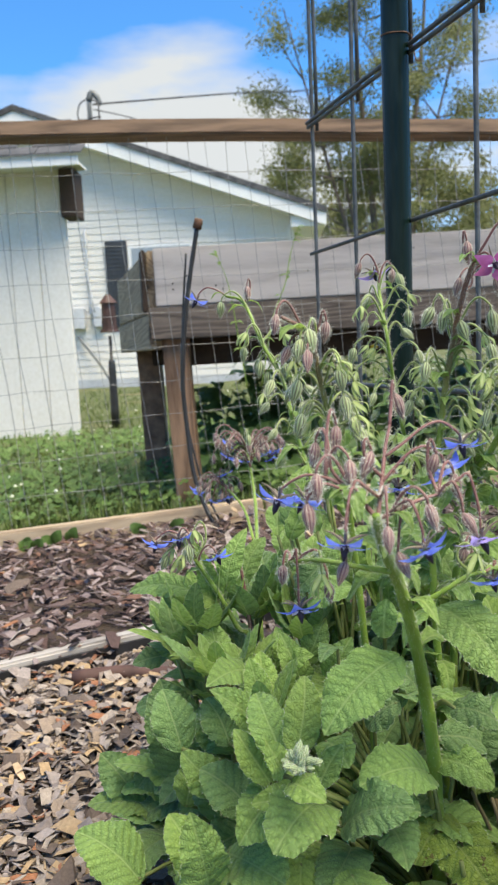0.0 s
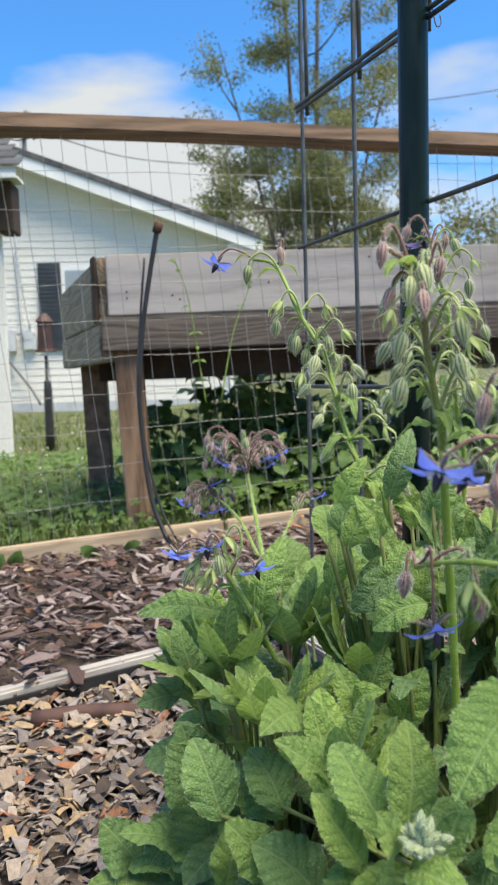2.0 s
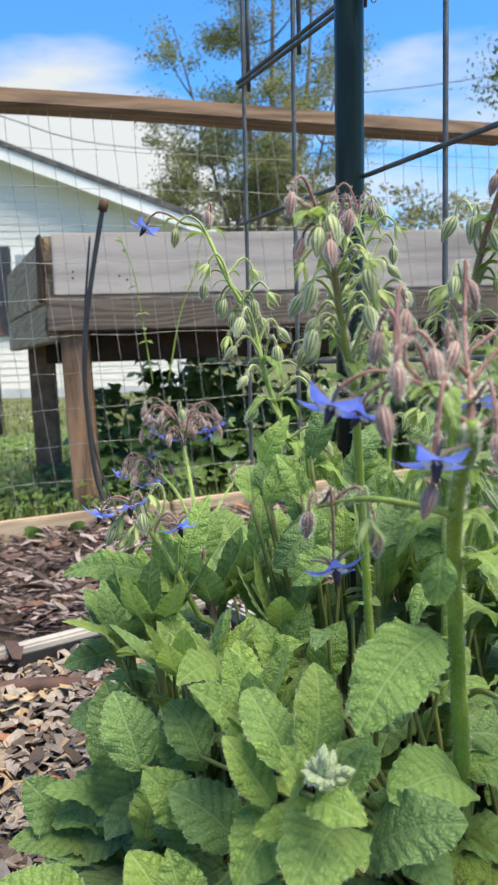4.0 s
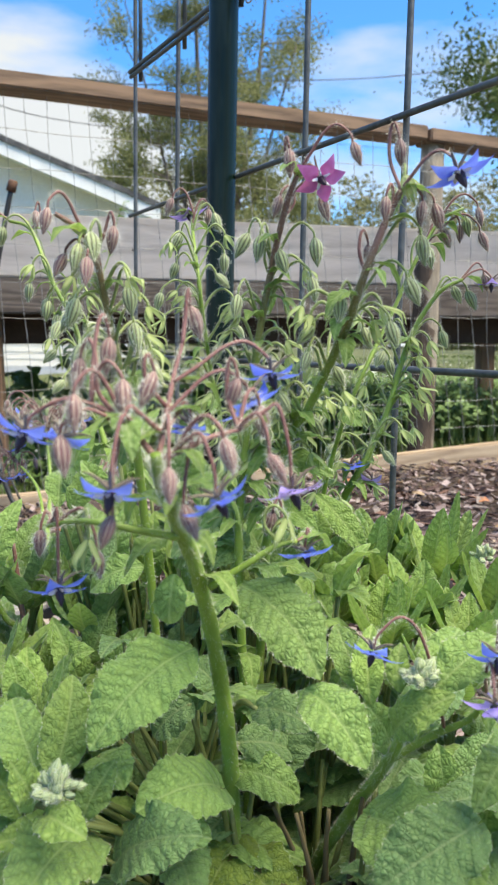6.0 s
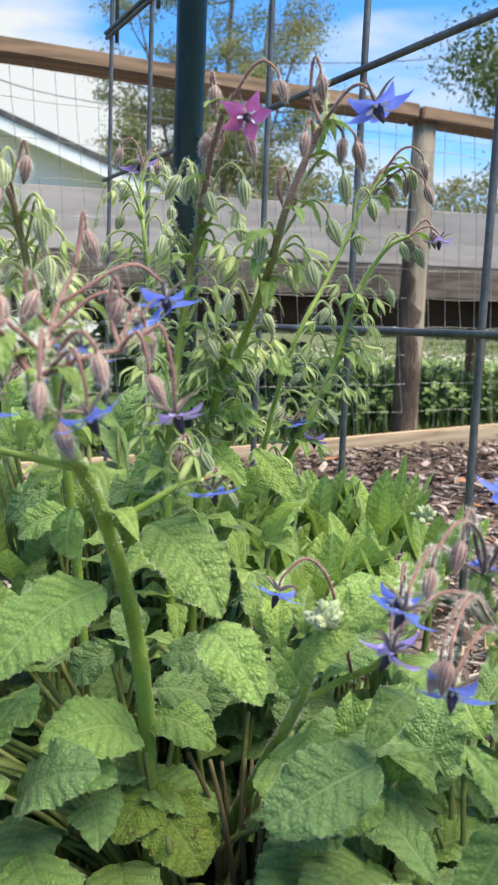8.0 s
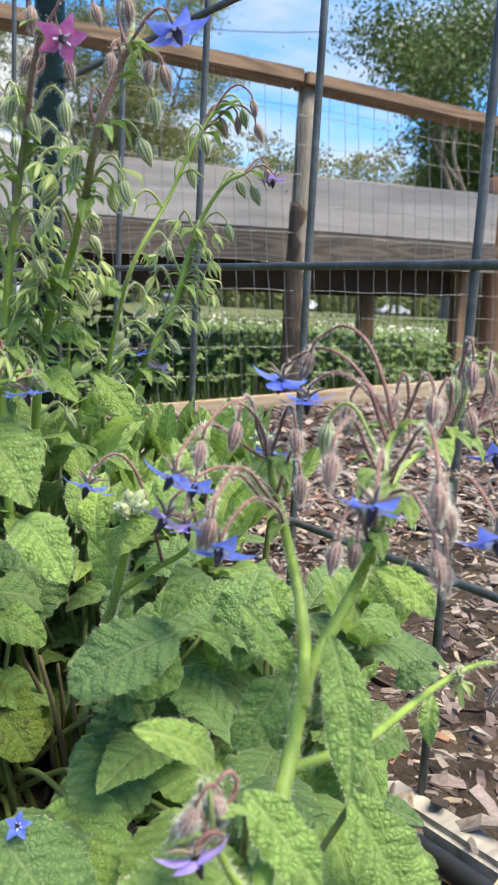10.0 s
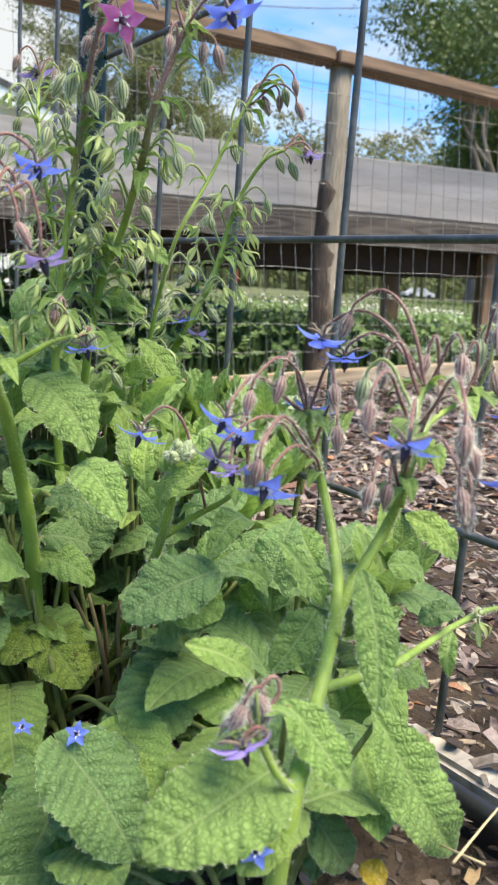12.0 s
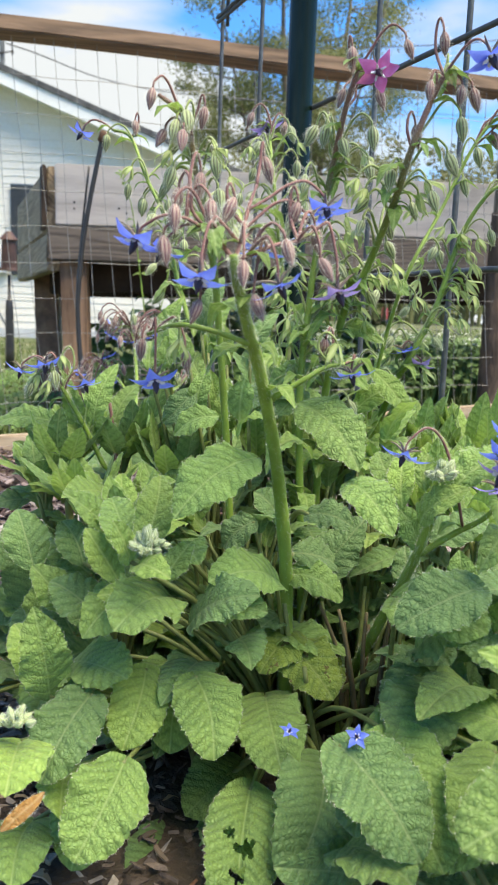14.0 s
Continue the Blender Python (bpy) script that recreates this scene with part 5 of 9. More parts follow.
def flower(parent, at, face, kind="b", size=1.0, close=0.0, label="star shaped blue flower"):
    """face: the way the open flower looks."""
    d = Vector(face).normalized()
    base = Matrix.Translation(at) @ d.to_track_quat("Z", "Y").to_matrix().to_4x4() @ Matrix.Rotation(PR.uniform(0, 6.28), 4, "Z") @ Matrix.Scale(size, 4)
    me = SCALES
    ob = new("flower", me)
    ob.parent = parent
    tagged(ob, {"b": "star shaped blue flower", "k": "star shaped pink flower", "m": "fading mauve flower"}[kind])
    ob.matrix_local = base
    for k in range(5):
        a = 2 * math.pi * k / 5 + PR.uniform(-.12, .12)
        p = new("petal", PETALS[kind])
        p.parent = ob
        p.matrix_local = Matrix.Rotation(a, 4, "Z") @ Matrix.Rotation(-PR.uniform(-0.2, 0.18) - close, 4, "Y") @ Matrix.Scale(PR.uniform(0.9, 1.08), 4)
        s = new("sepal", SEPAL)
        s.parent = ob
        s.matrix_local = Matrix.Rotation(a + math.pi / 5, 4, "Z") @ Matrix.Rotation(0.25 - close, 4, "Y")
    c = new("anther_cone", CONE)
    c.parent = ob
    return ob, Vector(at) - d * 0.002 * size


def pedicel(parent, start, end, mat=None, r=0.0007, lift=None, drop=True):
    """Thin stalk that rises from the stem, arches over and comes down on the bud."""
    s, e = Vector(start), Vector(end)
    dist = (e - s).length
    lift = 0.16 * dist + 0.004 if lift is None else lift
    top = max(s.z, e.z) + lift
    if drop:
        a, c = s.lerp(e, 0.22), s.lerp(e, 0.70)
        m = s.lerp(e, 0.45)
        turn = PR.uniform(0, 6.283)
        sway = Vector((math.cos(turn), math.sin(turn) * 0.6, 0)) * max(0.06 * dist, 0.011 - 0.8 * Vector((e.x - s.x, e.y - s.y)).length)
        pts = [s, Vector((a.x, a.y, s.z + (top - s.z) * 0.46)) + sway, Vector((m.x, m.y, s.z + (top - s.z) * 0.86)) + sway, Vector((c.x, c.y, top)) + sway * 0.6, s.lerp(e, 0.95) + sway * 0.15, e]
        pts[4].z = e.z + 0.45 * (top - e.z)
    else:
        pts = [s, s.lerp(e, 0.5) + Vector((0, 0, lift)), e]
    path = smooth_path(pts, 5)
    n = len(path)
    radii = [r * (1.35 - 0.45 * i / n) for i in range(n)]
    v, f = tube_geo(path, radii, 6)
    ob = part_mesh("flower_stalk", mesh_from("flower_stalk", v, f), mat or M_STEM_RED, parent, smooth=True)
    bristles(ob, path, radii, int(90 + 4600 * dist), 0.0027, 0.00015, PR.randrange(10 ** 6))
    return ob


def nearest(path, p, low=0.0):
    p = Vector(p)
    k0 = int(low * (len(path) - 1))
    best = min(range(k0, len(path)), key=lambda i: (path[i] - p).length + max(0.0, path[i].z - p.z + 0.004) * 1.6)
    return best


def bract(parent, at, out, size=0.026, mat=None):
    o = Vector(out)
    o.z = 0
    if o.length < 1e-4:
        o = Vector((PR.uniform(-1, 1), PR.uniform(-1, 1), 0))
    o.normalize()
    tip = Vector(at) + o * size * 0.8 + Vector((0, 0, size * PR.uniform(-0.45, 0.25)))
    leaf(parent, at, tip, size * PR.uniform(0.34, 0.48), mat or PR.choice((M_LEAF, M_LEAF, M_LEAF_YOUNG)), up=(0, 0, 1), arch=0.28, fold=0.4, wave=0.12, blunt=0.2, name="bract")


def hang(parent, path, items, low=0.3, mat=None):
    """Hang buds and flowers (x, y, z, kind) from a stem, each on an arched stalk with a bract at its root."""
    for x, y, z, kind in items:
        i = nearest(path, (x, y, z), low)
        root = path[i]
        if kind == "B":
            ob, end = flower(parent, (x, y, z), (0.30, -0.36, -0.85), "b", 1.25)
        elif kind in "bkm":
            face = Vector(((x - root.x) * 0.25 + PR.uniform(-.008, .008), (y - root.y) * 0.15 - 0.003 + PR.uniform(-.006, .005), -0.021)) if kind != "k" else Vector((0.15, -0.8, -0.5))
            ob, end = flower(parent, (x, y, z), face, kind, PR.uniform(0.95, 1.1))
        else:
            out = Vector((x - root.x, y - root.y, 0))
            out = out.normalized() * PR.uniform(0.0, 0.55) if out.length > 1e-4 else out
            ob, end = bud(parent, (x, y, z), kind[0], droop=(out.x, out.y, -1))
        red = kind in "pbBkm"
        pedicel(parent, root, end, M_STEM_RED if red else M_PEDICEL)
        if PR.random() < 0.55:
            bract(parent, root, (x - root.x, y - root.y, 0), PR.uniform(0.018, 0.03))


def fringe(parent, path, u0, u1, count, reach=(0.018, 0.032), kinds="ooog", drop=0.012):
    """Nodes up a stem: stalks that arch out to either side and end in spent or young calyces, each over a small bract."""
    n = len(path)
    turn = PR.uniform(-0.4, 0.4)
    for k in range(count):
        u = u0 + (u1 - u0) * (k + PR.random() * 0.5) / count
        i = min(int(u * (n - 1)), n - 2)
        p = path[i]
        a = turn + (math.pi if k % 2 else 0.0) + PR.uniform(-0.9, 0.9)
        r = PR.uniform(*reach)
        out = Vector((math.cos(a), math.sin(a), 0))
        at = p + out * r + Vector((0, 0, PR.uniform(-0.4 * drop, drop)))
        ob, end = bud(parent, at, PR.choice(kinds), PR.uniform(0.8, 1.1), droop=(out.x * PR.uniform(0.3, 1.1), out.y * 0.7, -1))
        pedicel(parent, p, end, M_PEDICEL, 0.0008)
        if PR.random() < 0.6:
            bract(parent, p, out + Vector((0, 0, 0)), PR.uniform(0.012, 0.022))


def leafy(parent, path, u0, u1, count, size=(0.018, 0.032), mats=None):
    """Narrow stem leaves that spread and curl down."""
    n = len(path)
    for k in range(count):
        i = min(int((u0 + (u1 - u0) * (k + PR.random()) / count) * (n - 1)), n - 2)
        p = path[i]
        a = 2.4 * k + PR.uniform(-0.6, 0.6)
        ln = PR.uniform(*size)
        d = Vector((math.cos(a), math.sin(a), 0))
        tip = p + d * ln * 0.9 + Vector((0, 0, ln * PR.uniform(-0.5, 0.35)))
        leaf(parent, p, tip, ln * PR.uniform(0.32, 0.44), PR.choice(mats or (M_LEAF_YOUNG, M_LEAF_YOUNG, M_LEAF)), up=(0, -0.2, 1), arch=0.3, fold=0.35, wave=0.25, blunt=0.3, name="stem_leaf")


def rosette(parent, at, count, high, reach, seed, mats, wide=(0.022, 0.032)):
    """Upright young leaves round a shoot's heart; their upper faces turn inwards and up."""
    rng = random.Random(seed)
    c = Vector(at)
    for k in range(count):
        a = 2.4 * k + rng.uniform(-0.5, 0.5)
        out = 0.35 + 0.65 * (k + 1) / count
        d = Vector((math.cos(a), math.sin(a), 0))
        h = high * rng.uniform(0.75, 1.1) * (1.15 - 0.45 * out)
        root = c + d * 0.006
        tip = root + d * reach * out * rng.uniform(0.75, 1.15) + Vector((0, 0, h))
        leaf(parent, root, tip, rng.uniform(*wide) * (0.75 + 0.4 * out), rng.choice(mats), up=(-d.x * 0.8, -d.y * 0.8, 0.55), arch=-0.04, fold=0.38, wave=0.04, blunt=rng.uniform(0.25, 0.6), stem_to=(c.x, c.y, c.z - 0.03))


def head(parent, path, at, count, spread, seed, kinds="pppb"):
    """A full nodding head: many arched stalks from the stem's top, buds and flowers hanging all round it."""
    rng = random.Random(seed)
    items = []
    for k in range(count):
        a = 2.4 * k + rng.uniform(-0.4, 0.4)
        r = spread * (0.35 + 0.65 * ((k + 1) / count) ** 0.5)
        items.append((at[0] + math.cos(a) * r, at[1] + math.sin(a) * r * 0.7, at[2] + rng.uniform(-0.3, 0.25) * spread, rng.choice(kinds)))
    hang(parent, path, items, 0.75)


def bud_ball(parent, at, r=0.013, count=17, seed=5):
    """A tight hairy knot of young buds in the heart of a shoot."""
    rng = random.Random(seed)
    for k in range(int(count * 1.9)):
        th, ph = rng.uniform(0, 6.283), rng.uniform(0.1, 1.5)
        d = Vector((math.sin(ph) * math.cos(th), math.sin(ph) * math.sin(th), math.cos(ph)))
        bud(parent, Vector(at) + d * r * rng.uniform(0.5, 1.0), "w", rng.uniform(0.45, 0.68), droop=d * 1.0)
# ---- borage in the middle: thick hairy stem with the lower flower head ----
borage = thing("borage_plant", "hairy green borage plant with blue flowers and drooping plum buds", "plant", "borage plants in the bed", at=(0, 0, 0))
path = stem(borage, [(0.19, 0.6, 0.15), (0.183, 0.592, 0.26), (0.177, 0.575, 0.376), (0.166, 0.555, 0.451), (0.15, 0.516, 0.514), (0.136, 0.474, 0.551), (0.128, 0.44, 0.573), (0.126, 0.435, 0.582)], 0.006, 0.0021, hairs=1.3)
leafy(borage, path, 0.45, 0.82, 9, (0.02, 0.038))
path = stem(borage, [(0.127, 0.437, 0.579), (0.119, 0.442, 0.589), (0.11, 0.447, 0.596), (0.103, 0.45, 0.599)], 0.0013, 0.0008, M_STEM_RED, hairs=1.3)
hang(borage, path, [(0.098, 0.46, 0.607, "p"), (0.098, 0.43, 0.595, "p"), (0.094, 0.43, 0.58, "p"), (0.109, 0.46, 0.614, "p"), (0.079, 0.45, 0.588, "b"), (0.092, 0.46, 0.585, "b"), (0.11, 0.425, 0.57, "b"), (0.115, 0.44, 0.599, "p")], 0.3)
path = stem(borage, [(0.127, 0.437, 0.579), (0.135, 0.436, 0.583), (0.147, 0.437, 0.588), (0.157, 0.44, 0.59)], 0.0013, 0.0008, M_STEM_RED, hairs=1.3)
hang(borage, path, [(0.155, 0.446, 0.601, "p"), (0.168, 0.45, 0.59, "p"), (0.171, 0.43, 0.575, "p"), (0.151, 0.42, 0.581, "p"), (0.147, 0.42, 0.568, "b"), (0.178, 0.44, 0.567, "m"), (0.139, 0.43, 0.556, "p")], 0.25)
path = stem(borage, [(0.127, 0.437, 0.579), (0.131, 0.45, 0.595), (0.135, 0.465, 0.61), (0.139, 0.476, 0.621)], 0.0013, 0.0008, M_STEM_RED, hairs=1.3)
hang(borage, path, [(0.146, 0.485, 0.628, "p"), (0.123, 0.45, 0.602, "p"), (0.13, 0.42, 0.571, "p"), (0.175, 0.47, 0.61, "b"), (0.165, 0.46, 0.6, "b"), (0.142, 0.47, 0.588, "b"), (0.108, 0.43, 0.553, "p")], 0.2)
path = stem(borage, [(0.138, 0.485, 0.539), (0.12, 0.475, 0.545), (0.1, 0.48, 0.548), (0.083, 0.5, 0.542)], 0.0017, 0.0011, M_STEM)
hang(borage, path, [(0.088, 0.49, 0.517, "b"), (0.079, 0.505, 0.531, "p"), (0.1, 0.48, 0.531, "o"), (0.105, 0.485, 0.526, "p")], 0.5)
path = stem(borage, [(0.156, 0.517, 0.506), (0.174, 0.514, 0.518), (0.187, 0.514, 0.526), (0.198, 0.515, 0.528)], 0.0019, 0.0011, M_STEM)
hang(borage, path, [(0.203, 0.517, 0.522, "b"), (0.19, 0.515, 0.531, "o"), (0.185, 0.52, 0.534, "p")], 0.5)
leaf(borage, (0.151, 0.545, 0.466), (0.1, 0.5, 0.439), 0.048, M_LEAF, up=(-0.02, -0.74, 0.86), arch=0.1, blunt=0.55, fold=0.2, wave=0.17)
leaf(borage, (0.17, 0.56, 0.378), (0.124, 0.525, 0.393), 0.042, M_LEAF, up=(-0.06, -0.69, 0.95), arch=0.15, blunt=0.85, fold=0.2, wave=0.17, stem_to=(0.185, 0.6, 0.24))
leaf(borage, (0.111, 0.53, 0.361), (0.149, 0.5, 0.392), 0.041, M_LEAF_DARK, up=(-0.03, -0.67, 0.98), arch=0.12, blunt=0.85, fold=0.2, wave=0.17, stem_to=(0.185, 0.6, 0.24))
leaf(borage, (0.082, 0.52, 0.412), (0.09, 0.55, 0.453), 0.030, M_LEAF_YOUNG, up=(0.06, -0.73, 0.88), arch=0.1, blunt=0.6, fold=0.2, wave=0.17, stem_to=(0.185, 0.6, 0.24))
leaf(borage, (0.076, 0.53, 0.404), (0.057, 0.57, 0.434), 0.034, M_LEAF, up=(0.09, -0.72, 0.89), arch=0.1, blunt=0.7, fold=0.2, wave=0.17, stem_to=(0.185, 0.6, 0.24))
leaf(borage, (0.075, 0.51, 0.406), (0.066, 0.5, 0.434), 0.022, M_LEAF_YOUNG, up=(0.09, -0.7, 0.92), arch=0.1, blunt=0.7, fold=0.2, wave=0.17, stem_to=(0.185, 0.6, 0.24))
leaf(borage, (0.079, 0.5, 0.408), (0.098, 0.48, 0.409), 0.020, M_LEAF_YOUNG, up=(0.06, -0.69, 0.96), arch=0.2, blunt=0.8, fold=0.2, wave=0.17, stem_to=(0.185, 0.6, 0.24))
leaf(borage, (0.095, 0.52, 0.391), (0.111, 0.53, 0.415), 0.021, M_LEAF, up=(0.02, -0.7, 0.94), arch=0.12, blunt=0.5, fold=0.2, wave=0.17, stem_to=(0.185, 0.6, 0.24))
leaf(borage, (0.098, 0.53, 0.378), (0.069, 0.48, 0.379), 0.055, M_LEAF, up=(0.06, -0.67, 0.99), arch=0.12, blunt=0.85, fold=0.2, wave=0.17, stem_to=(0.185, 0.6, 0.24))
leaf(borage, (0.102, 0.56, 0.402), (0.115, 0.53, 0.401), 0.034, M_LEAF, up=(0.01, -0.71, 0.92), arch=0.1, blunt=0.8, fold=0.2, wave=0.17, stem_to=(0.185, 0.6, 0.24))
leaf(borage, (0.174, 0.53, 0.503), (0.205, 0.49, 0.47), 0.044, M_LEAF, up=(-0.15, -0.74, 0.8), arch=0.1, blunt=0.55, fold=0.2, wave=0.17)
leaf(borage, (0.2, 0.5, 0.46), (0.22, 0.465, 0.44), 0.036, M_LEAF, up=(-0.2, -0.7, 0.88), arch=0.18, blunt=0.7, fold=0.2, wave=0.17)
leaf(borage, (0.185, 0.55, 0.428), (0.212, 0.53, 0.426), 0.027, M_LEAF_DARK, up=(-0.15, -0.71, 0.88), arch=0.1, blunt=0.8, fold=0.2, wave=0.17, stem_to=(0.178, 0.577, 0.416))
leaf(borage, (0.179, 0.58, 0.377), (0.216, 0.565, 0.366), 0.029, M_LEAF, up=(-0.13, -0.69, 0.94), arch=0.22, blunt=0.85, fold=0.2, wave=0.17, stem_to=(0.178, 0.577, 0.365))
leaf(borage, (0.181, 0.585, 0.391), (0.22, 0.59, 0.38), 0.044, M_LEAF_DARK, up=(-0.14, -0.7, 0.91), arch=0.1, blunt=0.7, fold=0.2, wave=0.17, stem_to=(0.178, 0.577, 0.379))
leaf(borage, (0.186, 0.585, 0.335), (0.159, 0.555, 0.317), 0.052, M_LEAF_YELLOW, up=(-0.09, -0.66, 0.99), arch=0.12, blunt=0.85, fold=0.2, wave=0.17, stem_to=(0.185, 0.6, 0.24))
leaf(borage, (0.18, 0.59, 0.329), (0.205, 0.57, 0.303), 0.054, M_LEAF_YELLOW, up=(-0.12, -0.65, 1), arch=0.15, blunt=0.9, fold=0.2, wave=0.17, stem_to=(0.185, 0.6, 0.24))
leaf(borage, (0.175, 0.59, 0.343), (0.161, 0.57, 0.343), 0.035, M_LEAF_DARK, up=(-0.08, -0.68, 0.97), arch=0.1, blunt=0.8, fold=0.2, wave=0.17, stem_to=(0.185, 0.6, 0.24))
leaf(borage, (0.156, 0.6, 0.41), (0.133, 0.6, 0.39), 0.037, M_LEAF_DARK, up=(-0.05, -0.72, 0.89), arch=0.1, blunt=0.8, fold=0.2, wave=0.17, stem_to=(0.185, 0.6, 0.24))
leaf(borage, (0.175, 0.62, 0.408), (0.157, 0.62, 0.427), 0.035, M_LEAF_DARK, up=(-0.08, -0.74, 0.85), arch=0.1, blunt=0.8, fold=0.2, wave=0.17, stem_to=(0.185, 0.6, 0.24))
leaf(borage, (0.113, 0.66, 0.393), (0.129, 0.66, 0.435), 0.032, M_LEAF, up=(-0.01, -0.75, 0.84), arch=0.1, blunt=0.6, fold=0.2, wave=0.17, stem_to=(0.185, 0.6, 0.24))
leaf(borage, (0.095, 0.66, 0.382), (0.074, 0.67, 0.437), 0.030, M_LEAF, up=(0.05, -0.74, 0.84), arch=0.1, blunt=0.6, fold=0.2, wave=0.17, stem_to=(0.185, 0.6, 0.24))
leaf(borage, (0.102, 0.64, 0.395), (0.088, 0.6, 0.399), 0.021, M_LEAF_YOUNG, up=(0.03, -0.73, 0.88), arch=0.2, blunt=0.6, fold=0.2, wave=0.17, stem_to=(0.185, 0.6, 0.24))
leaf(borage, (0.138, 0.5, 0.518), (0.136, 0.5, 0.494), 0.015, M_LEAF, up=(-0.05, -0.77, 0.77), arch=0.2, blunt=0.5, fold=0.2, wave=0.17)
leaf(borage, (0.195, 0.6, 0.362), (0.235, 0.6, 0.414), 0.046, M_LEAF_DARK, up=(-0.16, -0.7, 0.9), arch=0.1, blunt=0.7, fold=0.2, wave=0.17, stem_to=(0.185, 0.6, 0.24))
bud_ball(borage, (0.084, 0.5, 0.417), 0.014, 20, 5)
leaf(borage, (0.18, 0.58, 0.328), (0.208, 0.54, 0.305), 0.054, M_LEAF_YELLOW, up=(-0.04, -0.72, 0.9), arch=0.1, blunt=0.85, fold=0.2, wave=0.17, stem_to=(0.185, 0.6, 0.24))
leaf(borage, (0.11, 0.58, 0.309), (0.1, 0.53, 0.273), 0.065, M_LEAF, up=(0, -0.71, 0.92), arch=0.12, blunt=0.85, fold=0.2, wave=0.17, stem_to=(0.185, 0.6, 0.24))
leaf(borage, (0.164, 0.56, 0.297), (0.169, 0.49, 0.281), 0.051, M_LEAF, up=(-0.09, -0.69, 0.94), arch=0.1, blunt=0.85, fold=0.2, wave=0.17, stem_to=(0.185, 0.6, 0.24))
leaf(borage, (0.202, 0.58, 0.313), (0.209, 0.55, 0.302), 0.048, M_LEAF_YELLOW, up=(-0.14, -0.71, 0.89), arch=0.1, blunt=0.9, fold=0.2, wave=0.17, stem_to=(0.185, 0.6, 0.24))
leaf(borage, (0.078, 0.58, 0.287), (0.059, 0.54, 0.28), 0.068, M_LEAF_YELLOW, up=(0.05, -0.71, 0.92), arch=0.1, blunt=0.8, fold=0.2, wave=0.17, stem_to=(0.185, 0.6, 0.24))
leaf(borage, (0.154, 0.6, 0.223), (0.112, 0.55, 0.216), 0.064, M_LEAF, up=(-0.03, -0.67, 0.98), arch=0.1, blunt=0.8, fold=0.2, wave=0.17, stem_to=(0.185, 0.6, 0.24))
leaf(borage, (0.157, 0.58, 0.204), (0.139, 0.52, 0.183), 0.085, M_LEAF_DARK, up=(-0.05, -0.65, 1.02), arch=0.1, blunt=0.8, fold=0.2, wave=0.17, stem_to=(0.185, 0.6, 0.24))
leaf(borage, (0.068, 0.57, 0.246), (0.045, 0.48, 0.231), 0.059, M_LEAF, up=(0.07, -0.66, 0.99), arch=0.12, blunt=0.85, fold=0.2, wave=0.17, stem_to=(0.185, 0.6, 0.24))
leaf(borage, (0.075, 0.56, 0.366), (0.046, 0.52, 0.358), 0.040, M_LEAF, up=(0.07, -0.74, 0.84), arch=0.2, blunt=0.8, fold=0.2, wave=0.17, stem_to=(0.185, 0.6, 0.24))
leaf(borage, (0.097, 0.55, 0.366), (0.056, 0.52, 0.384), 0.025, M_LEAF_YOUNG, up=(0.05, -0.75, 0.83), arch=0.15, blunt=0.8, fold=0.2, wave=0.17, stem_to=(0.185, 0.6, 0.24))
leaf(borage, (0.12, 0.56, 0.366), (0.159, 0.53, 0.37), 0.033, M_LEAF_DARK, up=(-0.05, -0.75, 0.83), arch=0.12, blunt=0.8, fold=0.2, wave=0.17, stem_to=(0.185, 0.6, 0.24))
leaf(borage, (0.04, 0.54, 0.26), (0.04, 0.47, 0.271), 0.037, M_LEAF_YOUNG, up=(0.1, -0.67, 0.97), arch=0.1, blunt=0.8, fold=0.2, wave=0.17, stem_to=(0.185, 0.6, 0.24))
leaf(borage, (0.012, 0.5, 0.299), (0.016, 0.44, 0.304), 0.052, M_LEAF_YOUNG, up=(0.15, -0.67, 0.95), arch=0.1, blunt=0.8, fold=0.2, wave=0.17, stem_to=(0.185, 0.6, 0.24))
leaf(borage, (0.022, 0.54, 0.304), (0.014, 0.53, 0.369), 0.041, M_LEAF, up=(0.13, -0.72, 0.87), arch=0.1, blunt=0.6, fold=0.2, wave=0.17, stem_to=(0.185, 0.6, 0.24))
# shadowed leaf: the shade is put in by the darker leaf colour
leaf(borage, (0.198, 0.52, 0.275), (0.169, 0.44, 0.248), 0.063, M_LEAF_DARK, up=(-0.12, -0.95, 0.45), arch=0.12, blunt=0.8, fold=0.2, wave=0.17, stem_to=(0.185, 0.6, 0.24))
leaf(borage, (0.227, 0.47, 0.322), (0.24, 0.4, 0.284), 0.061, M_LEAF, up=(-0.21, -0.65, 0.97), arch=0.12, blunt=0.8, fold=0.2, wave=0.17, stem_to=(0.185, 0.6, 0.24))
leaf(borage, (0.279, 0.44, 0.325), (0.247, 0.39, 0.304), 0.048, M_LEAF_YOUNG, up=(-0.27, -0.63, 0.96), arch=0.1, blunt=0.8, fold=0.2, wave=0.17, stem_to=(0.185, 0.6, 0.24))
leaf(borage, (0.145, 0.52, 0.231), (0.162, 0.47, 0.225), 0.057, M_LEAF, up=(-0.07, -0.64, 1.02), arch=0.1, blunt=0.8, fold=0.2, wave=0.17, stem_to=(0.185, 0.6, 0.24))
# darker leaf colour again stands for the shadow on this one
leaf(borage, (0.22, 0.47, 0.224), (0.161, 0.42, 0.269), 0.039, M_LEAF_DARK, up=(-0.13, -0.95, 0.5), arch=0.12, blunt=0.8, fold=0.2, wave=0.17, stem_to=(0.185, 0.6, 0.24))
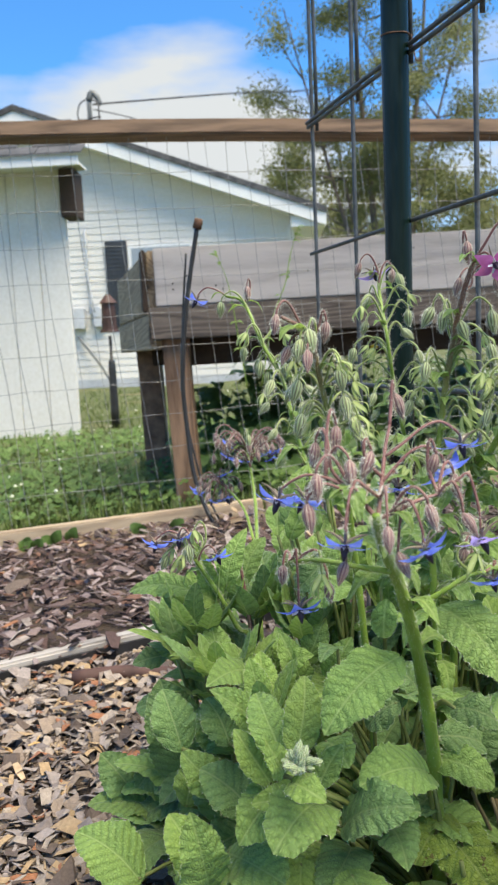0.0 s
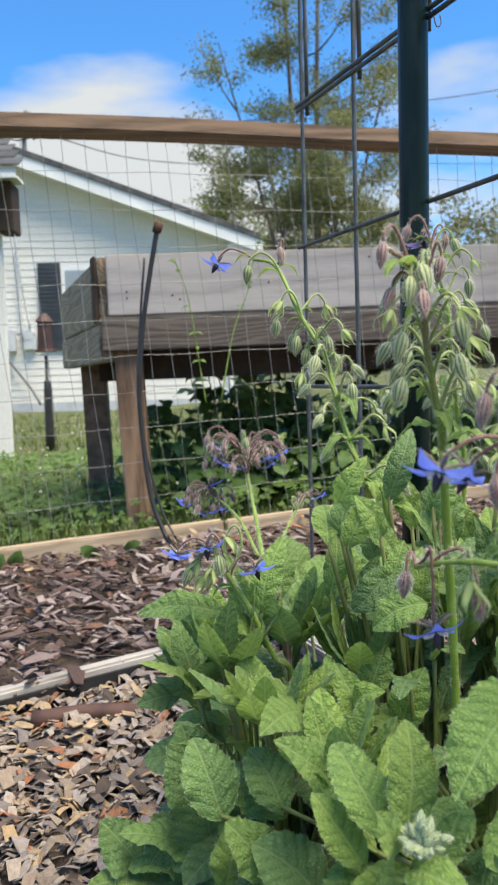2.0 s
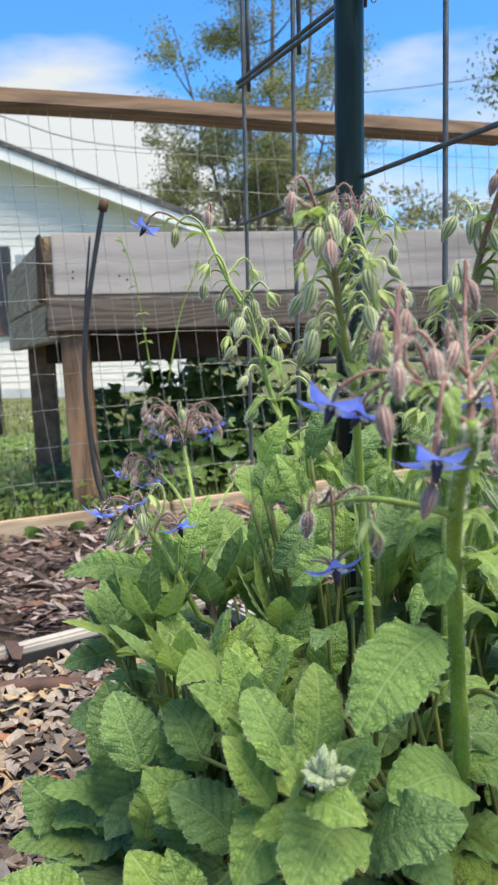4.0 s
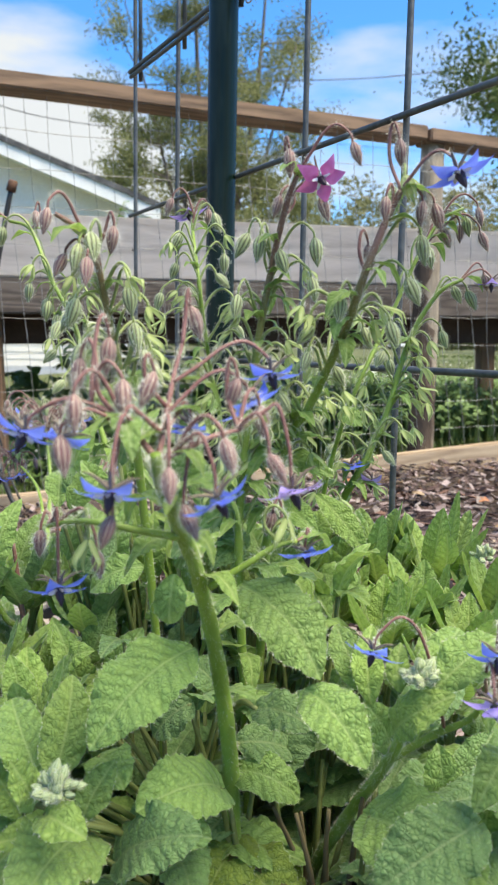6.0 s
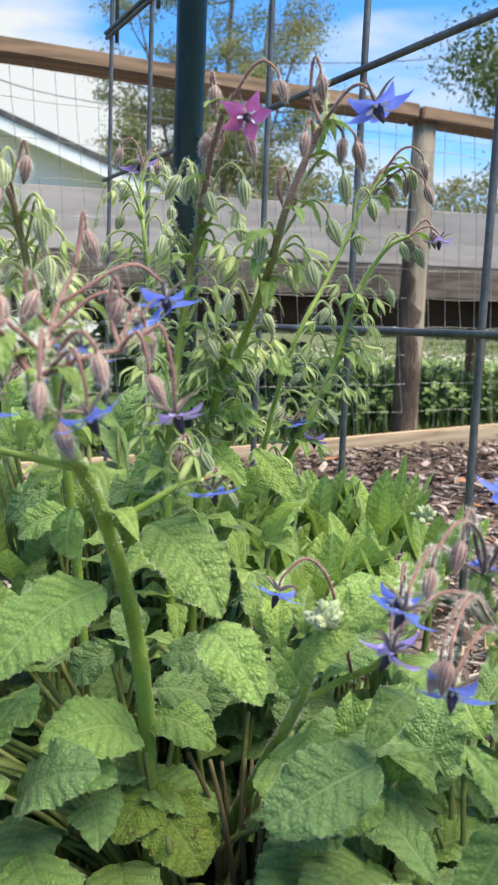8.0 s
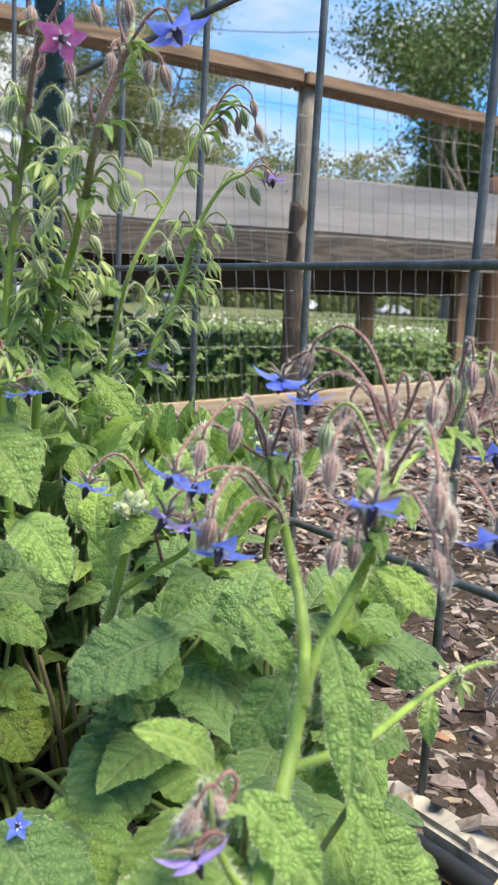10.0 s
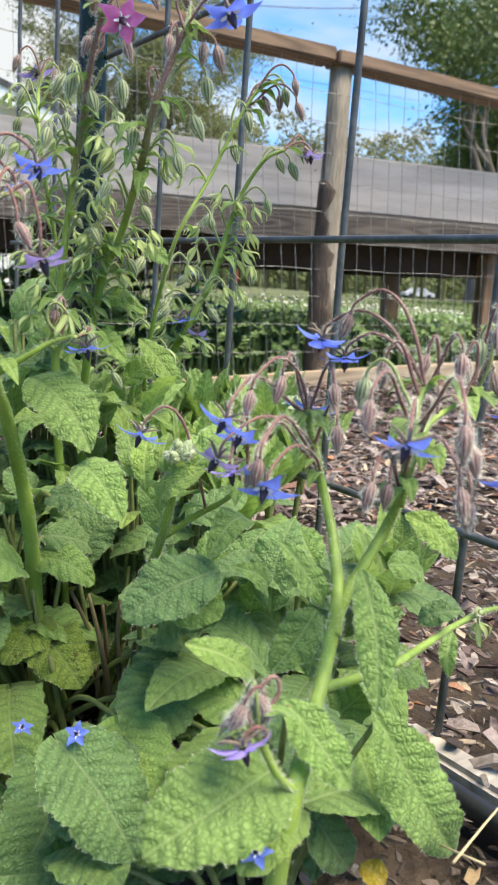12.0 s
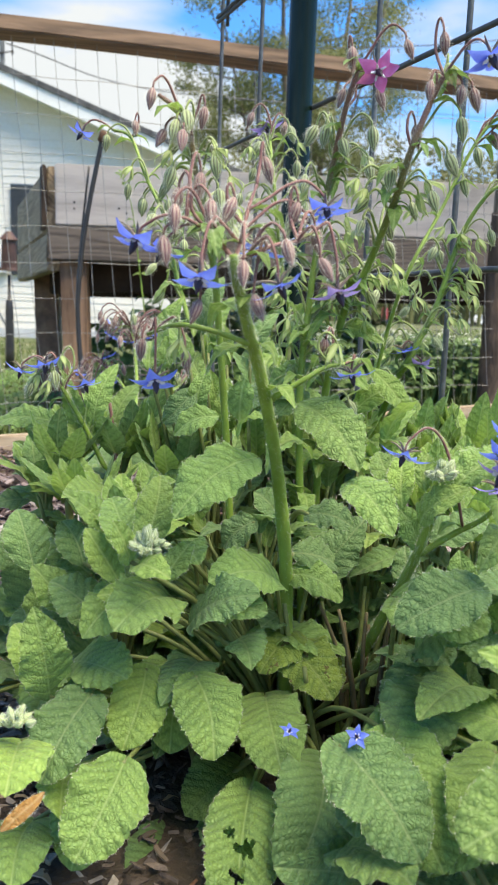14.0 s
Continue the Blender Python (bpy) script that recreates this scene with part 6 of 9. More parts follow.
leaf(borage, (0.282, 0.54, 0.335), (0.233, 0.49, 0.307), 0.056, M_LEAF_DARK, up=(-0.22, -0.69, 0.89), arch=0.1, blunt=0.8, fold=0.2, wave=0.17, stem_to=(0.185, 0.6, 0.24))
leaf(borage, (0.109, 0.57, 0.184), (0.076, 0.52, 0.188), 0.055, M_LEAF_DARK, up=(0.02, -0.64, 1.03), arch=0.1, blunt=0.8, fold=0.2, wave=0.17, stem_to=(0.185, 0.6, 0.24))
leaf(borage, (0.015, 0.52, 0.233), (0.014, 0.46, 0.236), 0.057, M_LEAF, up=(0.13, -0.64, 1.01), arch=0.1, blunt=0.8, fold=0.2, wave=0.17, stem_to=(0.185, 0.6, 0.24))
leaf(borage, (0.044, 0.6, 0.312), (0.015, 0.58, 0.308), 0.049, M_LEAF_DARK, up=(0.1, -0.72, 0.88), arch=0.1, blunt=0.8, fold=0.2, wave=0.17, stem_to=(0.185, 0.6, 0.24))
leaf(borage, (-0.003, 0.62, 0.365), (-0.019, 0.64, 0.406), 0.055, M_LEAF_DARK, up=(0.15, -0.75, 0.77), arch=0.1, blunt=0.7, fold=0.2, wave=0.17, stem_to=(0.185, 0.6, 0.24))
leaf(borage, (0.028, 0.6, 0.342), (0, 0.6, 0.375), 0.045, M_LEAF, up=(0.12, -0.74, 0.81), arch=0.1, blunt=0.7, fold=0.2, wave=0.17, stem_to=(0.185, 0.6, 0.24))
leaf(borage, (0.033, 0.62, 0.369), (0.014, 0.64, 0.398), 0.051, M_LEAF_DARK, up=(0.11, -0.76, 0.77), arch=0.1, blunt=0.7, fold=0.2, wave=0.17, stem_to=(0.185, 0.6, 0.24))
leaf(borage, (0.077, 0.9, 0.383), (0.049, 0.95, 0.434), 0.062, M_LEAF_DARK, up=(-0.06, -0.77, 0.76), arch=0.1, blunt=0.7, fold=0.2, wave=0.17, stem_to=(0.1, 0.9, 0.2))
leaf(borage, (0.059, 0.95, 0.381), (0.014, 1, 0.406), 0.060, M_LEAF, up=(-0.04, -0.77, 0.76), arch=0.1, blunt=0.6, fold=0.2, wave=0.17, stem_to=(0.1, 0.9, 0.2))
leaf(borage, (0.106, 0.95, 0.378), (0.108, 1, 0.433), 0.066, M_LEAF, up=(-0.1, -0.77, 0.75), arch=0.1, blunt=0.6, fold=0.2, wave=0.17, stem_to=(0.1, 0.9, 0.2))
leaf(borage, (0.033, 0.9, 0.38), (-0.011, 0.94, 0.398), 0.056, M_LEAF_DARK, up=(-0.01, -0.77, 0.78), arch=0.1, blunt=0.6, fold=0.2, wave=0.17, stem_to=(0.1, 0.9, 0.2))
leaf(borage, (0.138, 1, 0.375), (0.155, 1.05, 0.433), 0.070, M_LEAF_DARK, up=(-0.13, -0.77, 0.74), arch=0.1, blunt=0.6, fold=0.2, wave=0.17, stem_to=(0.1, 0.9, 0.2))
leaf(borage, (0.094, 1.05, 0.389), (0.073, 1.1, 0.434), 0.060, M_LEAF, up=(-0.07, -0.78, 0.73), arch=0.1, blunt=0.6, fold=0.2, wave=0.17, stem_to=(0.1, 0.9, 0.2))
leaf(borage, (0.159, 0.95, 0.394), (0.19, 1, 0.448), 0.072, M_LEAF, up=(-0.16, -0.76, 0.74), arch=0.1, blunt=0.6, fold=0.2, wave=0.17, stem_to=(0.1, 0.9, 0.2))
leaf(borage, (0.102, 0.85, 0.387), (0.075, 0.88, 0.412), 0.058, M_LEAF, up=(-0.1, -0.76, 0.79), arch=0.1, blunt=0.6, fold=0.2, wave=0.17, stem_to=(0.1, 0.9, 0.2))
bud_ball(borage, (0.013, 0.475, 0.32), 0.013, 18, 8)
# ---- tall borage behind it: upright stems with hanging buds, one pink flower ----
borage = thing("borage_plant", "tall borage plant with upright stems, hanging buds and a pink flower", "plant", "borage plants in the bed")
path = stem(borage, [(0.21, 0.68, 0.16), (0.2, 0.66, 0.35), (0.19, 0.64, 0.492), (0.192, 0.635, 0.554), (0.197, 0.63, 0.613), (0.203, 0.62, 0.662), (0.207, 0.6, 0.697), (0.211, 0.59, 0.714)], 0.0034, 0.0015, M_STEM_TALL, hairs=1.2)
hang(borage, path, [(0.206, 0.585, 0.717, "p"), (0.202, 0.6, 0.697, "p"), (0.194, 0.61, 0.675, "g"), (0.226, 0.6, 0.673, "g"), (0.228, 0.59, 0.695, "p"), (0.18, 0.6, 0.642, "g"), (0.225, 0.6, 0.652, "g"), (0.222, 0.58, 0.711, "k"), (0.241, 0.575, 0.722, "p"), (0.187, 0.63, 0.679, "g"), (0.209, 0.61, 0.668, "g")], 0.55)
fringe(borage, path, 0.27, 0.70, 23)
leafy(borage, path, 0.18, 0.46, 15, (0.022, 0.042))
leafy(borage, path, 0.46, 0.8, 5, (0.014, 0.026))
path = stem(borage, [(0.225, 0.7, 0.16), (0.215, 0.69, 0.35), (0.212, 0.66, 0.487), (0.22, 0.638, 0.561), (0.228, 0.62, 0.583), (0.236, 0.575, 0.629), (0.239, 0.55, 0.659), (0.248, 0.545, 0.686), (0.253, 0.54, 0.699)], 0.0036, 0.0016, M_STEM_TALL, hairs=1.2)
hang(borage, path, [(0.254, 0.545, 0.716, "p"), (0.244, 0.536, 0.687, "p"), (0.264, 0.54, 0.686, "p"), (0.275, 0.543, 0.685, "p"), (0.27, 0.55, 0.67, "g"), (0.266, 0.55, 0.649, "g"), (0.229, 0.56, 0.64, "g"), (0.256, 0.55, 0.627, "g"), (0.274, 0.52, 0.705, "B"), (0.258, 0.54, 0.698, "o"), (0.245, 0.56, 0.666, "p")], 0.6)
fringe(borage, path, 0.26, 0.68, 30)
leafy(borage, path, 0.16, 0.44, 16, (0.022, 0.042))
leafy(borage, path, 0.44, 0.8, 6, (0.014, 0.026))
path = stem(borage, [(0.26, 0.78, 0.17), (0.27, 0.78, 0.33), (0.279, 0.78, 0.43), (0.289, 0.755, 0.492), (0.304, 0.742, 0.53), (0.322, 0.742, 0.57), (0.331, 0.74, 0.607), (0.341, 0.735, 0.639), (0.355, 0.725, 0.664), (0.37, 0.72, 0.673)], 0.0042, 0.0012)
hang(borage, path, [(0.383, 0.73, 0.657, "g"), (0.371, 0.73, 0.661, "g"), (0.391, 0.725, 0.67, "p"), (0.393, 0.72, 0.671, "m"), (0.364, 0.735, 0.627, "g"), (0.354, 0.74, 0.597, "o"), (0.354, 0.74, 0.57, "o"), (0.346, 0.74, 0.55, "o"), (0.311, 0.74, 0.517, "m"), (0.294, 0.74, 0.53, "b"), (0.338, 0.73, 0.622, "o")], 0.35)
fringe(borage, path, 0.26, 0.75, 20)
leafy(borage, path, 0.14, 0.45, 18, (0.022, 0.042))
leafy(borage, path, 0.45, 0.8, 5, (0.014, 0.026))
path = stem(borage, [(0.266, 0.735, 0.469), (0.266, 0.72, 0.507), (0.271, 0.7, 0.556), (0.279, 0.68, 0.597), (0.304, 0.69, 0.644), (0.323, 0.69, 0.687), (0.338, 0.69, 0.71), (0.354, 0.69, 0.719)], 0.0019, 0.0011)
hang(borage, path, [(0.361, 0.696, 0.706, "g"), (0.372, 0.69, 0.695, "p"), (0.346, 0.695, 0.697, "p"), (0.365, 0.685, 0.711, "p"), (0.357, 0.7, 0.701, "p"), (0.331, 0.69, 0.683, "g"), (0.322, 0.69, 0.66, "g")], 0.4)
fringe(borage, path, 0.1, 0.6, 6)
path = stem(borage, [(0.2, 0.82, 0.17), (0.19, 0.8, 0.4), (0.2, 0.8, 0.536), (0.191, 0.79, 0.591), (0.182, 0.775, 0.635), (0.176, 0.765, 0.673), (0.175, 0.8, 0.711), (0.177, 0.81, 0.726)], 0.0022, 0.0013)
hang(borage, path, [(0.161, 0.79, 0.7, "g"), (0.195, 0.8, 0.717, "g"), (0.156, 0.81, 0.729, "p"), (0.198, 0.78, 0.683, "g"), (0.146, 0.77, 0.652, "g"), (0.158, 0.78, 0.676, "g"), (0.173, 0.82, 0.728, "m"), (0.188, 0.81, 0.722, "p"), (0.146, 0.77, 0.632, "o")], 0.4)
fringe(borage, path, 0.32, 0.8, 13, kinds="oogg")
leafy(borage, path, 0.25, 0.5, 5)
path = stem(borage, [(0.15, 0.66, 0.17), (0.14, 0.63, 0.4), (0.125, 0.6, 0.557), (0.119, 0.585, 0.595), (0.115, 0.58, 0.607), (0.109, 0.575, 0.636), (0.104, 0.565, 0.66), (0.097, 0.56, 0.675), (0.084, 0.555, 0.683)], 0.0029, 0.0012, M_STEM_TALL, hairs=1.2)
hang(borage, path, [(0.085, 0.557, 0.657, "p"), (0.099, 0.542, 0.653, "p"), (0.094, 0.55, 0.66, "g"), (0.111, 0.56, 0.67, "p"), (0.12, 0.551, 0.641, "g"), (0.091, 0.56, 0.634, "g"), (0.123, 0.56, 0.623, "g"), (0.129, 0.56, 0.61, "g"), (0.093, 0.57, 0.612, "g"), (0.08, 0.545, 0.676, "p"), (0.102, 0.55, 0.666, "g")], 0.45)
fringe(borage, path, 0.38, 0.75, 12, kinds="oogg")
leafy(borage, path, 0.28, 0.55, 5)
path = stem(borage, [(0.1, 0.74, 0.17), (0.119, 0.72, 0.506), (0.106, 0.735, 0.547), (0.092, 0.75, 0.594), (0.084, 0.76, 0.633), (0.066, 0.77, 0.669), (0.051, 0.785, 0.705), (0.034, 0.795, 0.713)], 0.0026, 0.0011)
hang(borage, path, [(0.029, 0.79, 0.699, "g"), (0.006, 0.8, 0.71, "b"), (0.055, 0.785, 0.711, "p"), (0.049, 0.78, 0.657, "g"), (0.063, 0.77, 0.643, "g"), (0.064, 0.76, 0.616, "o"), (0.086, 0.76, 0.642, "g"), (0.1, 0.74, 0.607, "g"), (0.07, 0.77, 0.634, "g")], 0.4)
fringe(borage, path, 0.30, 0.75, 13, kinds="oogg")
leafy(borage, path, 0.15, 0.5, 6)
leaf(borage, (0.256, 0.7, 0.515), (0.291, 0.68, 0.474), 0.024, M_LEAF_YOUNG, up=(-0.22, -0.75, 0.71), arch=0.2, blunt=0.2, fold=0.2, wave=0.17)
leaf(borage, (0.221, 0.66, 0.548), (0.251, 0.64, 0.54), 0.021, M_LEAF_YOUNG, up=(-0.19, -0.77, 0.65), arch=0.2, blunt=0.2, fold=0.2, wave=0.17)
leaf(borage, (0.25, 0.63, 0.58), (0.263, 0.62, 0.574), 0.015, M_LEAF, up=(-0.23, -0.77, 0.6), arch=0.25, blunt=0.2, fold=0.2, wave=0.17)
leaf(borage, (0.197, 0.66, 0.499), (0.172, 0.64, 0.481), 0.028, M_LEAF, up=(-0.11, -0.77, 0.73), arch=0.15, blunt=0.5, fold=0.2, wave=0.17)
leaf(borage, (0.221, 0.68, 0.454), (0.203, 0.7, 0.498), 0.031, M_LEAF, up=(-0.14, -0.77, 0.74), arch=0.1, blunt=0.5, fold=0.2, wave=0.17)
leaf(borage, (0.244, 0.7, 0.478), (0.277, 0.7, 0.502), 0.032, M_LEAF_YOUNG, up=(-0.2, -0.76, 0.71), arch=0.1, blunt=0.4, fold=0.2, wave=0.17)
leaf(borage, (0.263, 0.72, 0.451), (0.289, 0.69, 0.446), 0.037, M_LEAF, up=(-0.22, -0.74, 0.76), arch=0.1, blunt=0.6, fold=0.2, wave=0.17)
leaf(borage, (0.2, 0.66, 0.514), (0.167, 0.66, 0.503), 0.025, M_LEAF, up=(-0.1, -0.78, 0.7), arch=0.15, blunt=0.5, fold=0.2, wave=0.17)
leaf(borage, (0.215, 0.66, 0.518), (0.236, 0.62, 0.507), 0.025, M_LEAF_YOUNG, up=(-0.17, -0.77, 0.7), arch=0.15, blunt=0.4, fold=0.2, wave=0.17)
leaf(borage, (0.184, 0.68, 0.495), (0.149, 0.66, 0.484), 0.033, M_LEAF_DARK, up=(-0.08, -0.78, 0.73), arch=0.15, blunt=0.6, fold=0.2, wave=0.17)
leaf(borage, (0.13, 0.66, 0.477), (0.095, 0.66, 0.462), 0.036, M_LEAF, up=(0.01, -0.77, 0.76), arch=0.15, blunt=0.6, fold=0.2, wave=0.17)
leaf(borage, (0.112, 0.68, 0.495), (0.086, 0.68, 0.468), 0.034, M_LEAF_DARK, up=(0.03, -0.78, 0.74), arch=0.1, blunt=0.6, fold=0.2, wave=0.17)
# ---- borage beside the trellis: stout pale stem, nodding flower heads over the mulch ----
borage = thing("borage_plant", "stout hairy borage plant with nodding blue flowers beside the wire trellis", "plant", "borage plants in the bed")
path = stem(borage, [(0.29, 0.4, 0.15), (0.278, 0.36, 0.24), (0.282, 0.345, 0.347), (0.293, 0.362, 0.367), (0.31, 0.39, 0.386), (0.319, 0.404, 0.417), (0.325, 0.43, 0.437), (0.324, 0.445, 0.456), (0.318, 0.452, 0.482), (0.314, 0.455, 0.498)], 0.005, 0.0018, hairs=1.3)
hang(borage, path, [(0.271, 0.395, 0.479, "p"), (0.269, 0.41, 0.508, "p"), (0.289, 0.43, 0.512, "p"), (0.318, 0.42, 0.49, "p"), (0.319, 0.43, 0.509, "p"), (0.257, 0.402, 0.503, "b"), (0.256, 0.41, 0.484, "m"), (0.317, 0.46, 0.502, "b"), (0.277, 0.4, 0.473, "b"), (0.269, 0.4, 0.477, "p")], 0.62)
path = stem(borage, [(0.316, 0.397, 0.401), (0.321, 0.403, 0.414), (0.334, 0.41, 0.431), (0.346, 0.413, 0.451), (0.345, 0.4, 0.474), (0.339, 0.385, 0.502), (0.347, 0.395, 0.519), (0.356, 0.4, 0.524)], 0.0036, 0.0014, hairs=1.3)
hang(borage, path, [(0.312, 0.335, 0.507, "b"), (0.314, 0.37, 0.475, "p"), (0.325, 0.375, 0.474, "p"), (0.329, 0.4, 0.525, "p"), (0.305, 0.358, 0.512, "p"), (0.326, 0.318, 0.509, "p"), (0.336, 0.33, 0.483, "p"), (0.313, 0.44, 0.539, "b"), (0.32, 0.43, 0.544, "p"), (0.357, 0.38, 0.531, "p"), (0.326, 0.44, 0.53, "b"), (0.32, 0.4, 0.517, "g")], 0.5)
path = stem(borage, [(0.345, 0.4, 0.464), (0.35, 0.4, 0.489), (0.361, 0.41, 0.503), (0.389, 0.43, 0.511), (0.423, 0.45, 0.515)], 0.0019, 0.0011, hairs=1.5)
hang(borage, path, [(0.384, 0.42, 0.527, "p"), (0.408, 0.43, 0.519, "p"), (0.437, 0.44, 0.495, "p"), (0.45, 0.46, 0.52, "p"), (0.429, 0.44, 0.504, "b"), (0.358, 0.33, 0.495, "b"), (0.339, 0.33, 0.5, "p"), (0.345, 0.34, 0.475, "p"), (0.44, 0.42, 0.496, "b"), (0.458, 0.45, 0.47, "k"), (0.43, 0.45, 0.537, "p"), (0.396, 0.43, 0.535, "g"), (0.359, 0.42, 0.527, "p"), (0.399, 0.42, 0.542, "p")], 0.3)
path = stem(borage, [(0.307, 0.385, 0.38), (0.34, 0.386, 0.388), (0.363, 0.4, 0.389), (0.394, 0.42, 0.391), (0.42, 0.43, 0.395), (0.444, 0.44, 0.392)], 0.0026, 0.0012, hairs=1.5)
hang(borage, path, [(0.449, 0.43, 0.36, "p"), (0.471, 0.45, 0.375, "p"), (0.475, 0.44, 0.352, "b"), (0.463, 0.44, 0.344, "g"), (0.496, 0.47, 0.376, "b"), (0.418, 0.43, 0.381, "o"), (0.443, 0.44, 0.371, "p"), (0.478, 0.45, 0.356, "p")], 0.5)
path = stem(borage, [(0.283, 0.345, 0.357), (0.271, 0.335, 0.373), (0.261, 0.335, 0.394), (0.26, 0.34, 0.403)], 0.0019, 0.0012, hairs=1.5)
hang(borage, path, [(0.252, 0.335, 0.396, "p"), (0.264, 0.335, 0.4, "p"), (0.259, 0.34, 0.396, "g"), (0.255, 0.33, 0.389, "m"), (0.25, 0.34, 0.389, "p")], 0.6)
leaf(borage, (0.324, 0.39, 0.436), (0.319, 0.35, 0.388), 0.024, M_LEAF, up=(-0.32, -0.66, 0.88), arch=0.1, blunt=0.3, fold=0.2, wave=0.17)
leaf(borage, (0.331, 0.375, 0.372), (0.377, 0.36, 0.3), 0.043, M_LEAF, up=(-0.34, -0.58, 0.98), arch=0.12, blunt=0.45, fold=0.2, wave=0.17, stem_to=(0.29, 0.39, 0.22))
leaf(borage, (0.281, 0.36, 0.39), (0.307, 0.34, 0.358), 0.026, M_LEAF, up=(-0.26, -0.63, 0.97), arch=0.1, blunt=0.35, fold=0.2, wave=0.17, stem_to=(0.29, 0.39, 0.22))
leaf(borage, (0.242, 0.385, 0.406), (0.283, 0.4, 0.377), 0.022, M_LEAF_YOUNG, up=(-0.19, -0.69, 0.91), arch=0.18, blunt=0.3, fold=0.2, wave=0.17)
leaf(borage, (0.278, 0.355, 0.363), (0.218, 0.325, 0.353), 0.053, M_LEAF, up=(-0.17, -0.63, 1.02), arch=0.12, blunt=0.85, fold=0.2, wave=0.17, stem_to=(0.29, 0.39, 0.22))
leaf(borage, (0.315, 0.42, 0.404), (0.29, 0.41, 0.377), 0.030, M_LEAF, up=(-0.25, -0.68, 0.89), arch=0.1, blunt=0.6, fold=0.2, wave=0.17)
leaf(borage, (0.323, 0.43, 0.396), (0.314, 0.42, 0.367), 0.018, M_LEAF_DARK, up=(-0.27, -0.67, 0.89), arch=0.1, blunt=0.6, fold=0.2, wave=0.17)
leaf(borage, (0.294, 0.42, 0.44), (0.32, 0.41, 0.408), 0.014, M_LEAF, up=(-0.27, -0.7, 0.83), arch=0.2, blunt=0.3, fold=0.2, wave=0.17)
leaf(borage, (0.189, 0.44, 0.331), (0.225, 0.39, 0.297), 0.056, M_LEAF_DARK, up=(-0.06, -0.65, 1.01), arch=0.1, blunt=0.8, fold=0.2, wave=0.17, stem_to=(0.29, 0.39, 0.22))
leaf(borage, (0.269, 0.51, 0.326), (0.23, 0.45, 0.314), 0.057, M_LEAF_DARK, up=(-0.12, -0.68, 0.95), arch=0.12, blunt=0.8, fold=0.2, wave=0.17, stem_to=(0.29, 0.39, 0.22))
leaf(borage, (0.249, 0.5, 0.358), (0.275, 0.46, 0.389), 0.048, M_LEAF_DARK, up=(-0.15, -0.71, 0.88), arch=0.1, blunt=0.85, fold=0.2, wave=0.17)
leaf(borage, (0.271, 0.46, 0.411), (0.221, 0.45, 0.392), 0.040, M_LEAF_DARK, up=(-0.13, -0.73, 0.85), arch=0.12, blunt=0.85, fold=0.2, wave=0.17)
leaf(borage, (0.294, 0.36, 0.34), (0.387, 0.42, 0.283), 0.052, M_LEAF, up=(-0.3, -0.59, 1), arch=0.12, blunt=0.7, fold=0.2, wave=0.17, stem_to=(0.29, 0.39, 0.22))
leaf(borage, (0.373, 0.46, 0.412), (0.397, 0.46, 0.405), 0.024, M_LEAF, up=(-0.36, -0.67, 0.81), arch=0.1, blunt=0.9, fold=0.2, wave=0.17)
leaf(borage, (0.371, 0.45, 0.389), (0.375, 0.45, 0.382), 0.019, M_LEAF, up=(-0.34, -0.66, 0.85), arch=0.1, blunt=0.9, fold=0.2, wave=0.17)
leaf(borage, (0.354, 0.43, 0.372), (0.388, 0.43, 0.357), 0.035, M_LEAF, up=(-0.34, -0.63, 0.9), arch=0.12, blunt=0.6, fold=0.2, wave=0.17)
leaf(borage, (0.289, 0.36, 0.338), (0.258, 0.33, 0.335), 0.033, M_LEAF_YOUNG, up=(-0.21, -0.6, 1.04), arch=0.12, blunt=0.8, fold=0.2, wave=0.17, stem_to=(0.29, 0.39, 0.22))
leaf(borage, (0.309, 0.38, 0.315), (0.325, 0.37, 0.293), 0.035, M_LEAF_DARK, up=(-0.27, -0.58, 1.03), arch=0.1, blunt=0.8, fold=0.2, wave=0.17, stem_to=(0.29, 0.39, 0.22))
leaf(borage, (0.354, 0.41, 0.457), (0.381, 0.4, 0.437), 0.017, M_LEAF_YOUNG, up=(-0.38, -0.67, 0.78), arch=0.2, blunt=0.3, fold=0.2, wave=0.17)
leaf(borage, (0.29, 0.47, 0.437), (0.265, 0.45, 0.425), 0.018, M_LEAF, up=(-0.19, -0.74, 0.8), arch=0.3, blunt=0.7, fold=0.2, wave=0.17)
leaf(borage, (0.303, 0.47, 0.393), (0.283, 0.46, 0.414), 0.015, M_LEAF, up=(-0.21, -0.72, 0.84), arch=0.3, blunt=0.7, fold=0.2, wave=0.17)
leaf(borage, (0.317, 0.5, 0.37), (0.334, 0.52, 0.421), 0.041, M_LEAF_DARK, up=(-0.24, -0.71, 0.82), arch=0.1, blunt=0.7, fold=0.2, wave=0.17)
leaf(borage, (0.344, 0.5, 0.398), (0.338, 0.52, 0.417), 0.038, M_LEAF, up=(-0.27, -0.71, 0.8), arch=0.1, blunt=0.6, fold=0.2, wave=0.17)
leaf(borage, (0.373, 0.42, 0.395), (0.391, 0.41, 0.405), 0.021, M_LEAF_DARK, up=(-0.38, -0.64, 0.85), arch=0.15, blunt=0.4, fold=0.2, wave=0.17)
leaf(borage, (0.388, 0.41, 0.393), (0.383, 0.4, 0.373), 0.009, M_LEAF, up=(-0.39, -0.62, 0.88), arch=0.2, blunt=0.2, fold=0.2, wave=0.17)
